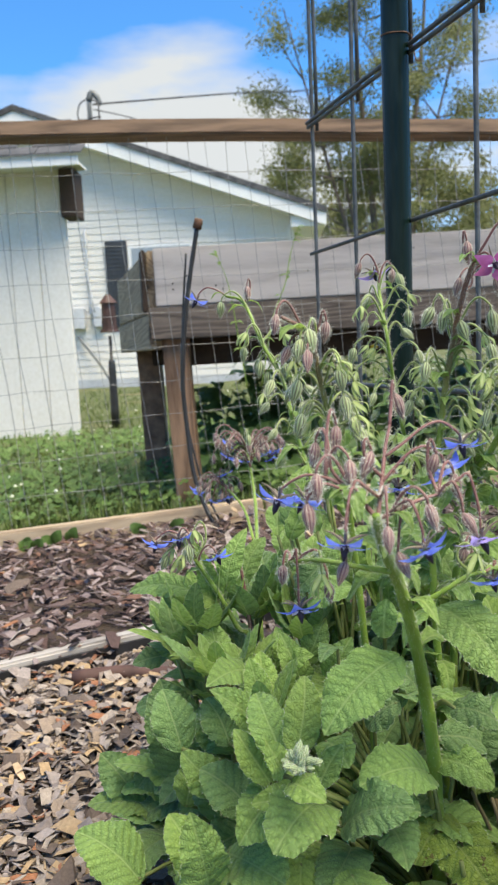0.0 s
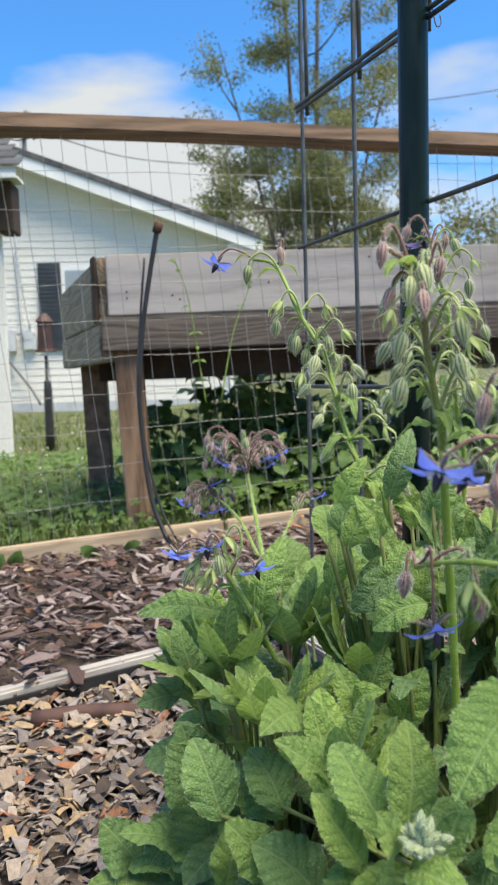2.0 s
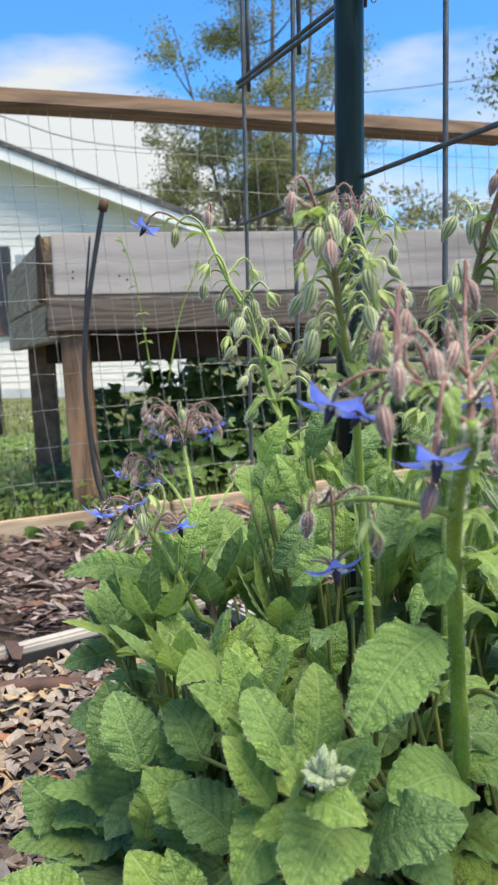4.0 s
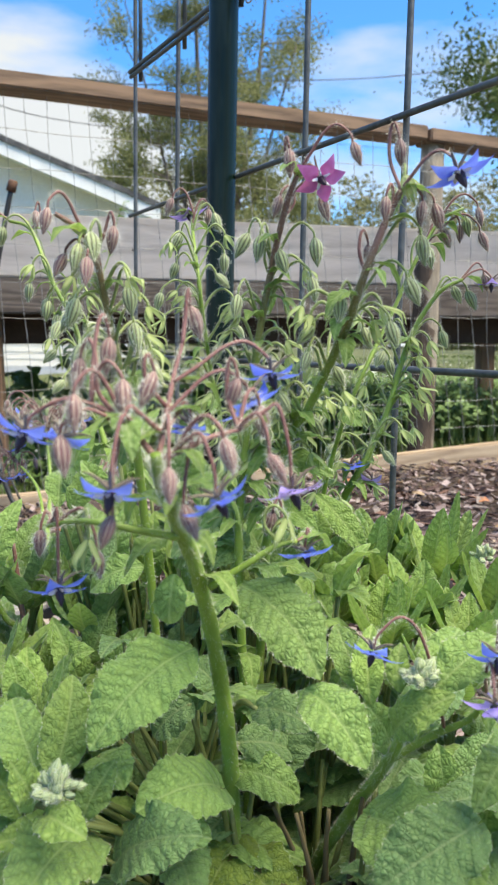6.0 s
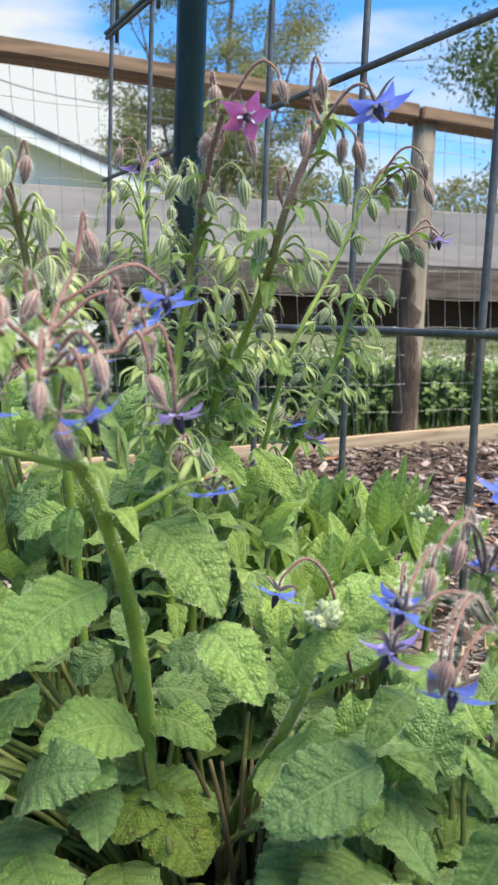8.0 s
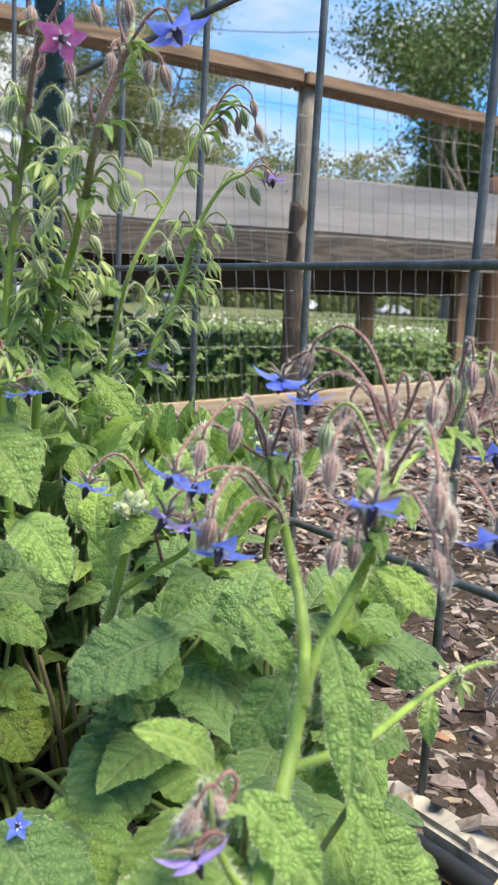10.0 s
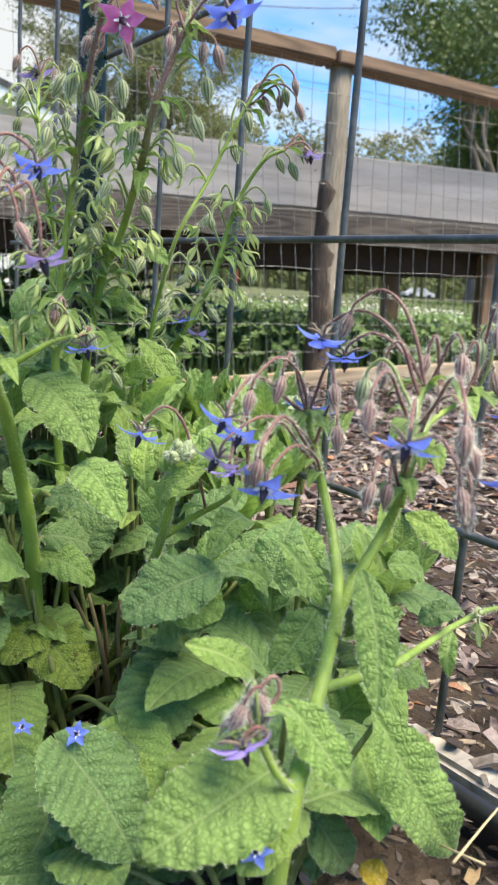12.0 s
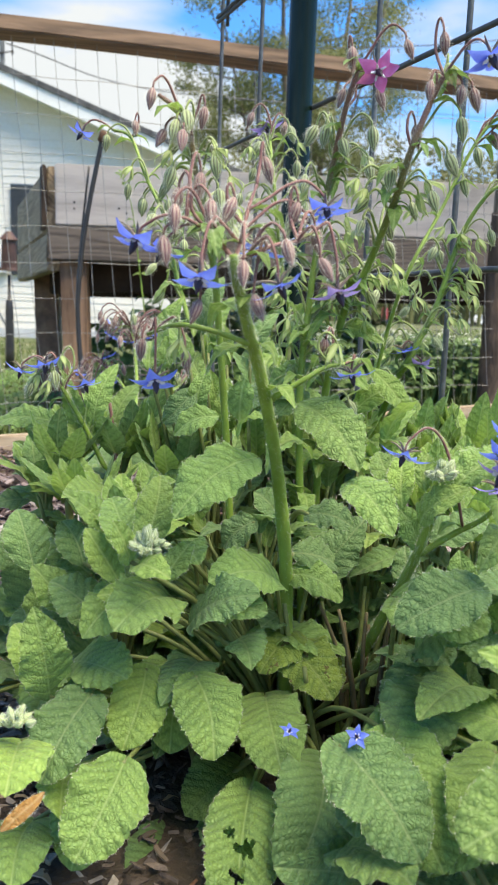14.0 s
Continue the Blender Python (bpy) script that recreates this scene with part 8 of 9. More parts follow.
leaf(borage, (0.24, 0.53, 0.443), (0.232, 0.56, 0.47), 0.024, M_LEAF, up=(-0.22, -0.72, 0.83), arch=0.1, blunt=0.6, fold=0.2, wave=0.17)
leaf(borage, (0.253, 0.52, 0.414), (0.237, 0.52, 0.442), 0.028, M_LEAF, up=(-0.24, -0.69, 0.89), arch=0.1, blunt=0.6, fold=0.2, wave=0.17)
leaf(borage, (0.287, 0.53, 0.372), (0.282, 0.53, 0.41), 0.032, M_LEAF, up=(-0.29, -0.65, 0.92), arch=0.15, blunt=0.5, fold=0.2, wave=0.17, stem_to=(0.25, 0.56, 0.24))
leaf(borage, (0.305, 0.54, 0.371), (0.324, 0.55, 0.405), 0.041, M_LEAF_DARK, up=(-0.32, -0.64, 0.91), arch=0.1, blunt=0.6, fold=0.2, wave=0.17, stem_to=(0.25, 0.56, 0.24))
leaf(borage, (0.316, 0.54, 0.35), (0.326, 0.55, 0.378), 0.031, M_LEAF, up=(-0.33, -0.62, 0.94), arch=0.1, blunt=0.6, fold=0.2, wave=0.17, stem_to=(0.25, 0.56, 0.24))
leaf(borage, (0.288, 0.55, 0.383), (0.265, 0.54, 0.387), 0.033, M_LEAF_DARK, up=(-0.27, -0.66, 0.92), arch=0.1, blunt=0.6, fold=0.2, wave=0.17, stem_to=(0.25, 0.56, 0.24))
leaf(borage, (0.259, 0.56, 0.373), (0.258, 0.57, 0.402), 0.030, M_LEAF_DARK, up=(-0.23, -0.67, 0.91), arch=0.1, blunt=0.6, fold=0.2, wave=0.17, stem_to=(0.25, 0.56, 0.24))
leaf(borage, (0.278, 0.58, 0.403), (0.319, 0.58, 0.422), 0.042, M_LEAF_DARK, up=(-0.29, -0.68, 0.86), arch=0.1, blunt=0.7, fold=0.2, wave=0.17)
leaf(borage, (0.257, 0.52, 0.348), (0.262, 0.48, 0.358), 0.041, M_LEAF_DARK, up=(-0.25, -0.61, 1), arch=0.1, blunt=0.8, fold=0.2, wave=0.17, stem_to=(0.25, 0.56, 0.24))
tube("old_leaf_stalk", [(0.231, 0.57, 0.271), (0.221, 0.56, 0.323), (0.212, 0.56, 0.359)], 0.0022, 0.0012, M_DRYSTEM, borage, 7, 4)
tube("old_leaf_stalk", [(0.239, 0.58, 0.267), (0.233, 0.57, 0.32), (0.234, 0.57, 0.353)], 0.0022, 0.0012, M_DRYSTEM, borage, 7, 4)
tube("old_leaf_stalk", [(0.223, 0.58, 0.269), (0.217, 0.575, 0.318), (0.201, 0.57, 0.358)], 0.0022, 0.0012, M_DRYSTEM, borage, 7, 4)
tube("old_leaf_stalk", [(0.242, 0.56, 0.284), (0.243, 0.55, 0.337), (0.246, 0.545, 0.375)], 0.0022, 0.0012, M_DRYSTEM, borage, 7, 4)
tube("old_leaf_stalk", [(0.23, 0.6, 0.255), (0.229, 0.6, 0.299), (0.225, 0.6, 0.334)], 0.0022, 0.0012, M_DRYSTEM, borage, 7, 4)
tube("old_leaf_stalk", [(0.238, 0.61, 0.243), (0.245, 0.61, 0.292), (0.246, 0.61, 0.328)], 0.0022, 0.0012, M_DRYSTEM, borage, 7, 4)
# broad rounded leaves over the lower stalks
leaf(borage, (0.074, 0.492, 0.290), (0.050, 0.446, 0.258), 0.062, M_LEAF, up=(0.05, -0.72, 0.8), arch=0.1, blunt=0.88, fold=0.2, wave=0.18, stem_to=(0.110, 0.6, 0.235))
leaf(borage, (0.115, 0.537, 0.323), (0.127, 0.491, 0.291), 0.056, M_LEAF, up=(0.05, -0.72, 0.8), arch=0.1, blunt=0.88, fold=0.2, wave=0.18, stem_to=(0.160, 0.6, 0.235))
leaf(borage, (0.083, 0.552, 0.321), (0.071, 0.506, 0.289), 0.046, M_LEAF_YOUNG, up=(0.05, -0.72, 0.8), arch=0.1, blunt=0.88, fold=0.2, wave=0.18, stem_to=(0.110, 0.6, 0.235))
leaf(borage, (0.051, 0.522, 0.318), (0.027, 0.476, 0.286), 0.045, M_LEAF_DARK, up=(0.05, -0.72, 0.8), arch=0.1, blunt=0.88, fold=0.2, wave=0.18, stem_to=(0.110, 0.6, 0.235))
# ---- small borage seedlings at the foot of the trellis ----
borage = thing("borage_plant", "low young borage rosette with upright puckered leaves at the trellis foot", "plant", "borage plants in the bed")
GREENS = (M_LEAF, M_LEAF_YOUNG, M_LEAF_YOUNG)
for k, (x, y, z, n, high, reach) in enumerate(((0.375, 0.76, 0.425, 11, 0.075, 0.045), (0.405, 0.71, 0.415, 10, 0.06, 0.042), (0.34, 0.70, 0.415, 11, 0.058, 0.042), (0.30, 0.67, 0.405, 11, 0.062, 0.04), (0.36, 0.655, 0.405, 10, 0.055, 0.042), (0.275, 0.72, 0.41, 10, 0.055, 0.04), (0.325, 0.61, 0.395, 10, 0.05, 0.038), (0.335, 0.77, 0.42, 9, 0.065, 0.04))):
    tube("shoot_stalk", [(x * 0.7 + 0.11, y, ground_z(x, y) - 0.01), (x * 0.85 + 0.055, y, z - 0.09), (x, y, z)], 0.0035, 0.0025, M_STALK, borage, 8, 4)
    rosette(borage, (x, y, z), n, high, reach, 500 + k, GREENS)
bud_ball(borage, (0.389, 0.7, 0.463), 0.012, 14, 7)
# leafy shoots between the tall stems, and beside the trellis rods
for k, (x, y, z, n, high, reach) in enumerate(((0.242, 0.73, 0.43, 9, 0.066, 0.034), (0.285, 0.76, 0.43, 9, 0.062, 0.036), (0.208, 0.69, 0.43, 8, 0.058, 0.03), (0.165, 0.70, 0.44, 9, 0.066, 0.034), (0.196, 0.74, 0.44, 9, 0.066, 0.034), (0.325, 0.77, 0.435, 9, 0.06, 0.036), (0.40, 0.51, 0.375, 8, 0.045, 0.034), (0.425, 0.55, 0.37, 8, 0.05, 0.034))):
    tube("shoot_stalk", [(x * 0.8 + 0.05, y, ground_z(x, y) - 0.01), (x * 0.9 + 0.025, y, z - 0.09), (x, y, z)], 0.003, 0.0022, M_STALK, borage, 8, 4)
    rosette(borage, (x, y, z), n, high, reach, 540 + k, GREENS)


def fill_leaves(name, label, spots, seed):
    """Lower leaves that fill each clump from the ground up."""
    rng = random.Random(seed)
    pl = thing(name, label, "plant", "borage plants in the bed")
    for cx, cy, reach, count, top in spots:
        for k in range(count):
            a = rng.uniform(0, 6.283)
            r = reach * rng.uniform(0.25, 0.9)
            g = ground_z(cx, cy)
            b = Vector((cx + math.cos(a) * r * 0.45, cy + math.sin(a) * r * 0.45, g + rng.uniform(0.05, top) * 0.8))
            high = top > 0.25
            ln = rng.uniform(0.05, 0.085) * (0.7 if high else 1.0)
            tip = b + Vector((math.cos(a) * ln * (0.75 if high else 1), math.sin(a) * ln * (0.75 if high else 1), rng.uniform(0.005, 0.045) if high else rng.uniform(-0.015, 0.035)))
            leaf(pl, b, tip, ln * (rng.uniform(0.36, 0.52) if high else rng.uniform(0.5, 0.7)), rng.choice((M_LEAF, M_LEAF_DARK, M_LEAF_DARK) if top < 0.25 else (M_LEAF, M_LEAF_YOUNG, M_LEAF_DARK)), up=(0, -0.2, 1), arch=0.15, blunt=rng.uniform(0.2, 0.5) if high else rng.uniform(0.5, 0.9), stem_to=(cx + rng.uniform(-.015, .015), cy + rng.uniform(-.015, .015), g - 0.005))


fill_leaves("borage_rosette", "dense lower borage leaves low over the dark soil", ((0.05, 0.72, 0.11, 40, 0.19), (0.0, 0.69, 0.09, 22, 0.14), (0.2, 0.72, 0.12, 40, 0.24), (0.33, 0.66, 0.10, 34, 0.21), (0.31, 0.52, 0.09, 22, 0.14), (0.13, 0.62, 0.08, 20, 0.16), (0.12, 0.86, 0.11, 18, 0.16), (0.05, 0.95, 0.09, 14, 0.14), (0.33, 0.82, 0.09, 16, 0.16), (0.26, 0.90, 0.09, 14, 0.16), (0.03, 0.73, 0.13, 44, 0.27), (0.10, 0.76, 0.12, 38, 0.28), (0.22, 0.72, 0.12, 44, 0.33), (0.31, 0.70, 0.12, 36, 0.29), (0.16, 0.64, 0.10, 22, 0.26), (0.36, 0.52, 0.07, 20, 0.19), (0.39, 0.60, 0.07, 18, 0.21), (0.33, 0.46, 0.07, 16, 0.17), (0.13, 0.68, 0.10, 26, 0.34), (0.06, 0.66, 0.09, 16, 0.30), (0.25, 0.66, 0.09, 18, 0.33), (0.20, 0.74, 0.10, 20, 0.36)), 21)


# a broad low leaf that slugs have eaten through
eaten = thing("borage_leaf", "broad green borage leaf eaten through by slugs", "leaf")
leaf(eaten, (0.152, 0.515, 0.258), (0.138, 0.43, 0.222), 0.05, M_LEAF, up=(0.05, -0.65, 1), arch=0.08, blunt=0.8, wave=0.2, stem_to=(0.185, 0.6, 0.24), holes=((0.5, -0.12, 0.11), (0.66, 0.0, 0.09), (0.42, 0.3, 0.07)))


# fallen flowers lying on the leaves
for p, f in (((0.199, 0.4322, 0.3375), (-0.35, -0.6, 0.7)), ((0.172, 0.494, 0.306), (0.3, -0.3, 0.9)), ((0.2642, 0.3325, 0.3402), (-0.35, -0.5, 0.8))):
    fallen = thing("fallen_flower", "fallen blue star flower lying on a broad leaf", "flower", "fallen flowers")
    flower(fallen, p, f, "b", 0.48, close=0.25)


# leaf stalks at the heart of the clump, arching out from the crown
for k in range(12):
    rng = random.Random(300 + k)
    a = rng.uniform(0, 6.283)
    x, y = 0.225 + rng.uniform(-0.025, 0.03), 0.60 + rng.uniform(-0.03, 0.03)
    g = ground_z(x, y)
    dx, dy = math.cos(a) * rng.uniform(0.03, 0.08), math.sin(a) * rng.uniform(0.02, 0.06)
    h = rng.uniform(0.08, 0.15)
    stalk = thing("old_leaf_stalk", "brownish green old leaf stalk in the shade of the clump", "stalk", "old stalks in the clump")
    tube("stalk", [(x, y, g - 0.01), (x + dx * 0.5, y + dy * 0.5, g + h * 0.55), (x + dx * 0.8, y + dy * 0.8, g + h * 1.1)], 0.0028, 0.0016, rng.choice((M_DRYSTEM, M_STALK, M_STALK)), stalk, 8, 5)

# ---- dry litter at the end of the bed ----
litter = thing("dry_grass_stalk", "thin straw coloured dry grass stalk lying across the edging", "grass")
tube("stalk", [(0.353, 0.33, 0.325), (0.393, 0.36, 0.324), (0.465, 0.42, 0.307)], 0.0007, 0.0004, M_STRAW, litter, 5, 4)
tube("stalk", [(0.363, 0.36, 0.31), (0.369, 0.33, 0.322)], 0.0006, 0.0005, M_STRAW, litter, 5, 3)
litter = thing("fallen_yellow_leaf", "small fallen yellow leaf among the lower leaves", "leaf")
leaf(litter, (0.338, 0.36, 0.291), (0.33, 0.37, 0.296), 0.018, M_GOLDLEAF, up=(-0.29, -0.55, 1.05), arch=0.1, blunt=0.7, fold=0.2, wave=0.17)
litter = thing("withered_leaf", "withered leaf with an orange brown edge", "leaf")
leaf(litter, (0.018, 0.42, 0.295), (0.037, 0.435, 0.307), 0.008, M_ORANGELEAF, up=(0.14, -0.66, 0.99), arch=0.1, blunt=0.3, fold=0.2, wave=0.17)

# ---- grass, weeds, trees and the far side of the yard ----
M_GRASS = material("grass_blade", (0.058, 0.098, 0.018), (0.14, 0.19, 0.045), scale=3, rough=0.6, bump=0, each=0.35, island=True, through_light=0.25)
M_TALLGRASS = material("tall_grass_blade", (0.09, 0.16, 0.04), (0.20, 0.29, 0.09), scale=3, rough=0.6, bump=0, each=0.35, island=True, through_light=0.25)
M_WEEDLIGHT = material("fresh_weed_leaf", (0.10, 0.18, 0.05), (0.20, 0.31, 0.10), scale=6, rough=0.6, bump=0, each=0.3, island=True, through_light=0.2)
M_CLOVER = material("clover_leaf", (0.05, 0.105, 0.02), (0.12, 0.205, 0.045), scale=6, rough=0.6, bump=0, each=0.3, island=True, through_light=0.2)
M_WHITEBLOOM = material("white_bloom", (0.5, 0.52, 0.42), (0.68, 0.7, 0.6), scale=30, rough=0.7, bump=0, each=0.1, island=True)
M_WEED = material("weed_leaf", (0.06, 0.125, 0.032), (0.14, 0.235, 0.065), scale=8, rough=0.55, bump=0.2, each=0.3, island=True, through_light=0.2)
M_TREELEAF = material("spring_foliage", (0.085, 0.105, 0.03), (0.205, 0.22, 0.07), scale=0.5, rough=0.6, bump=0, each=0.3, island=True, through_light=0.35)
M_TREEDARK = material("dark_foliage", (0.04, 0.08, 0.02), (0.11, 0.165, 0.045), scale=0.5, rough=0.55, bump=0, each=0.35, island=True, through_light=0.25)
M_TREEFAR = material("far_foliage", (0.07, 0.10, 0.03), (0.17, 0.19, 0.07), scale=0.3, rough=0.7, bump=0, each=0.3, island=True, through_light=0.25)
M_TREELINE = material("olive_foliage", (0.075, 0.085, 0.03), (0.19, 0.19, 0.075), scale=0.25, rough=0.7, bump=0, each=0.35, island=True, through_light=0.25)
M_BARK = material("tree_bark", (0.07, 0.055, 0.045), (0.2, 0.165, 0.14), scale=4, rough=0.9, bump=0.8, bump_scale=20, stretch=(1, 1, 0.2), depth=0.02)


def blades(name, label, mat, count, pick, tall, seed, wide=0.004, lean=0.5):
    rng = random.Random(seed)
    verts, faces = [], []
    n = 0
    while n < count:
        p = pick(rng)
        if p is None:
            continue
        x, y = p
        n += 1
        g = ground_z(x, y) - 0.004
        h = tall(x, y) * rng.uniform(0.5, 1.2)
        a = rng.uniform(0, 6.283)
        d = Vector((math.cos(a), math.sin(a), 0))
        s = Vector((-d.y, d.x, 0)) * wide * (1 + 0.04 * y) * rng.uniform(0.6, 1.2)
        b = Vector((x, y, g))
        m = b + Vector((0, 0, h * 0.6)) + d * h * 0.18 * lean
        t = b + Vector((0, 0, h)) + d * h * rng.uniform(0.3, 0.9) * lean
        k = len(verts)
        verts.extend((b - s, b + s, m + s * 0.8, m - s * 0.8, t))
        faces.extend(((k, k + 1, k + 2, k + 3), (k + 3, k + 2, k + 4)))
    ob = part_mesh(name, mesh_from(name, verts, faces), mat)
    return tagged(ob, label, "grass", kind="stuff")


def yard(rng):
    y = 2.32 + 9.5 * rng.random() ** 2.0
    x = rng.uniform(-0.5 * y - 0.5, 0.85 * y + 0.4)
    return (x, y) if y > fence_y(x) + 0.03 else None


def tall_right(x, y):
    k = max(0.0, min(1.0, (x - 0.1) / 0.8)) * max(0.0, min(1.0, (6.5 - y) / 1.5))
    return 0.05 + k * max(0.0, min(0.17, 0.43 - ground_z(x, y)))


blades("lawn_grass", "uncut green lawn grass behind the fence", M_GRASS, 26000, yard, lambda x, y: 0.055 + 0.03 * noise.noise(Vector((x, y, 0))), 51)
blades("tall_grass", "tall rank grass and weeds behind the planter", M_TALLGRASS, 9000, lambda r: (lambda y: (r.uniform(0.15, 0.85 * y + 0.3), y))(r.uniform(2.75, 5.6)), tall_right, 52, 0.005)


def clover(name, label, mat, count, pick, z, seed, size):
    rng = random.Random(seed)
    verts, faces = [], []
    n = 0
    while n < count:
        p = pick(rng)
        if p is None:
            continue
        n += 1
        c = Vector((p[0], p[1], ground_z(*p) + z(*p) * rng.uniform(0.5, 1.1)))
        nor = Vector((rng.uniform(-.5, .5), rng.uniform(-.8, .2), 1)).normalized()
        a = nor.orthogonal().normalized()
        b = nor.cross(a)
        r = size * rng.uniform(0.6, 1.2)
        for q in range(3):
            th = 2.094 * q + rng.random()
            d = a * math.cos(th) + b * math.sin(th)
            e = nor.cross(d)
            k = len(verts)
            verts.extend((c, c + d * r * 0.6 + e * r * 0.5, c + d * r * 1.1 + nor * r * 0.1, c + d * r * 0.6 - e * r * 0.5))
            faces.append((k, k + 1, k + 2, k + 3))
    ob = part_mesh(name, mesh_from(name, verts, faces), mat)
    return tagged(ob, label, "clover", kind="stuff")


clover("clover_leaves", "dark green clover and broad weeds in the lawn", M_CLOVER, 4200, lambda r: (lambda y: (r.uniform(-0.5 * y, 0.35), y))(r.uniform(2.4, 5.2)), lambda x, y: 0.07 + 0.05 * noise.noise(Vector((x * 3, y * 3, 0))), 53, 0.018)
clover("weed_leaves", "fresh green weeds among the tall grass beyond the planter", M_WEEDLIGHT, 4600, lambda r: (lambda y: (r.uniform(0.35, 0.8 * y), y))(r.uniform(2.45, 5.2)), lambda x, y: tall_right(x, y) * 0.9, 56, 0.016)


def blooms(name, label, count, pick, z, seed, size):
    """Small round white flower heads on the weeds."""
    rng = random.Random(seed)
    verts, faces = [], []
    for _ in range(count):
        x, y = pick(rng)
        if y < fence_y(x) + 0.05:
            continue
        c = Vector((x, y, ground_z(x, y) + z(x, y) * rng.uniform(0.8, 1.15)))
        r = size * rng.uniform(0.6, 1.2)
        k = len(verts)
        for th, zz in ((0, 1), (None, 0), (0, -0.6)):
            if th is None:
                verts.extend(c + Vector((math.cos(t) * r, math.sin(t) * r, 0)) for t in (0, 1.26, 2.51, 3.77, 5.03))
            else:
                verts.append(c + Vector((0, 0, zz * r)))
        for q in range(5):
            q2 = (q + 1) % 5
            faces.extend(((k, k + 1 + q, k + 1 + q2), (k + 6, k + 1 + q2, k + 1 + q)))
    ob = part_mesh(name, mesh_from(name, verts, faces), M_WHITEBLOOM)
    return tagged(ob, label, "wildflower", kind="stuff")


blooms("white_clover_heads", "white clover heads dotted over the lawn", 260, lambda r: (lambda y: (r.uniform(-0.5 * y, 0.5 * y), y))(2.5 + 6.5 * r.random()), lambda x, y: 0.06 + tall_right(x, y) * 0.9, 54, 0.0065)
blooms("white_weed_flowers", "band of white weed flowers beyond the planter", 420, lambda r: (lambda y: (r.uniform(0.6, 0.8 * y + 0.6), y))(r.uniform(3.3, 5.6)), lambda x, y: tall_right(x, y) * 1.05, 55, 0.009)


def build_weed(x, y, tall, seed, n=26, spread=0.16):
    """Leafy weed clump under the planter."""
    rng = random.Random(seed)
    w = thing("broadleaf_weed", "dark green broadleaf weed growing behind the wire fence", "weed", "weeds behind the fence")
    g = ground_z(x, y)
    for s in range(4):
        dx, dy = rng.uniform(-spread, spread), rng.uniform(-0.08, 0.12)
        top = Vector((x + dx, y + dy, g + tall * rng.uniform(0.7, 1.05)))
        pts = [Vector((x + dx * 0.2, y, g - 0.01)), Vector((x + dx * 0.5, y + dy * 0.5, g + tall * 0.45)), top]
        tube("stalk", pts, 0.005, 0.002, M_WEED, w, 6, 4)
        path = smooth_path(pts, 8)
        for k in range(n // 4):
            p = path[rng.randrange(4, len(path))]
            a = rng.uniform(0, 6.283)
            ln = rng.uniform(0.05, 0.10)
            tip = p + Vector((math.cos(a) * ln, math.sin(a) * ln * 0.8, rng.uniform(-0.05, 0.02)))
            me, n0 = leaf_mesh(p, tip, ln * rng.uniform(0.5, 0.8), (0, -0.4, 1), 0.2, 0.15, 0.2, 0.4, rng.randrange(10 ** 6), False)
            part_mesh("leaf", me, M_WEED, w, smooth=True)


for k, (wx, wy, wt) in enumerate(((0.06, 2.95, 0.42), (0.2, 2.85, 0.46), (-0.02, 3.2, 0.36), (0.36, 3.0, 0.34), (0.56, 2.95, 0.2), (0.26, 3.3, 0.36), (0.8, 3.1, 0.16), (-0.1, 2.75, 0.24), (0.12, 2.7, 0.26), (0.4, 2.75, 0.3), (0.3, 2.62, 0.2), (0.65, 3.2, 0.3), (0.5, 3.35, 0.34), (-0.15, 3.05, 0.3), (0.02, 2.62, 0.16), (0.0, 3.45, 0.5), (0.15, 3.4, 0.55), (0.32, 3.45, 0.5), (0.48, 3.15, 0.42), (0.08, 3.1, 0.5), (0.7, 3.45, 0.42), (-0.2, 3.3, 0.4), (0.9, 3.4, 0.34))):
    build_weed(wx, wy, wt, 60 + k, 40)


def build_vine(points, seed, label, bloom=False):
    rng = random.Random(seed)
    v = thing("climbing_weed", label, "weed")
    tube("stalk", points, 0.0022, 0.001, M_STEM, v, 6, 6)
    path = smooth_path(points, 8)
    for k in range(16):
        p = path[rng.randrange(len(path) // 4, len(path))]
        a = rng.uniform(0, 6.283)
        ln = rng.uniform(0.012, 0.028)
        me, n0 = leaf_mesh(p, p + Vector((math.cos(a) * ln, math.sin(a) * ln * 0.5, rng.uniform(-0.01, 0.015))), ln * 0.45, (0, -0.5, 1), 0.2, 0.2, 0.1, 0.4, rng.randrange(10 ** 6), False)
        part_mesh("leaf", me, M_LEAF_YOUNG, v, smooth=True)


build_vine([(0.02, 2.33, 0.55), (0.06, 2.33, 0.74), (0.10, 2.34, 0.84), (0.12, 2.35, 0.93), (0.145, 2.36, 1.0)], 71, "thin climbing weed against the planter boards")
build_vine([(-0.02, 2.33, 0.55), (-0.04, 2.33, 0.70), (-0.06, 2.33, 0.84), (-0.09, 2.33, 0.93)], 72, "thin climbing weed against the planter boards")
yf = thing("yellow_wildflower", "small yellow wildflower seen under the planter", "flower")
tube("stalk", [(0.36, 2.6, 0.25), (0.37, 2.6, 0.5), (0.375, 2.6, 0.645)], 0.002, 0.0015, M_STEM, yf, 6, 4)
yb = bmesh.new()
bmesh.ops.create_uvsphere(yb, u_segments=10, v_segments=6, radius=0.013, matrix=Matrix.Translation((0.375, 2.6, 0.65)) @ Matrix.Diagonal((1, 1, 0.6, 1)))
part("bloom", yb, material("yellow_petal", (0.7, 0.5, 0.02), (0.85, 0.65, 0.04), scale=60, rough=0.6), yf, smooth=True)


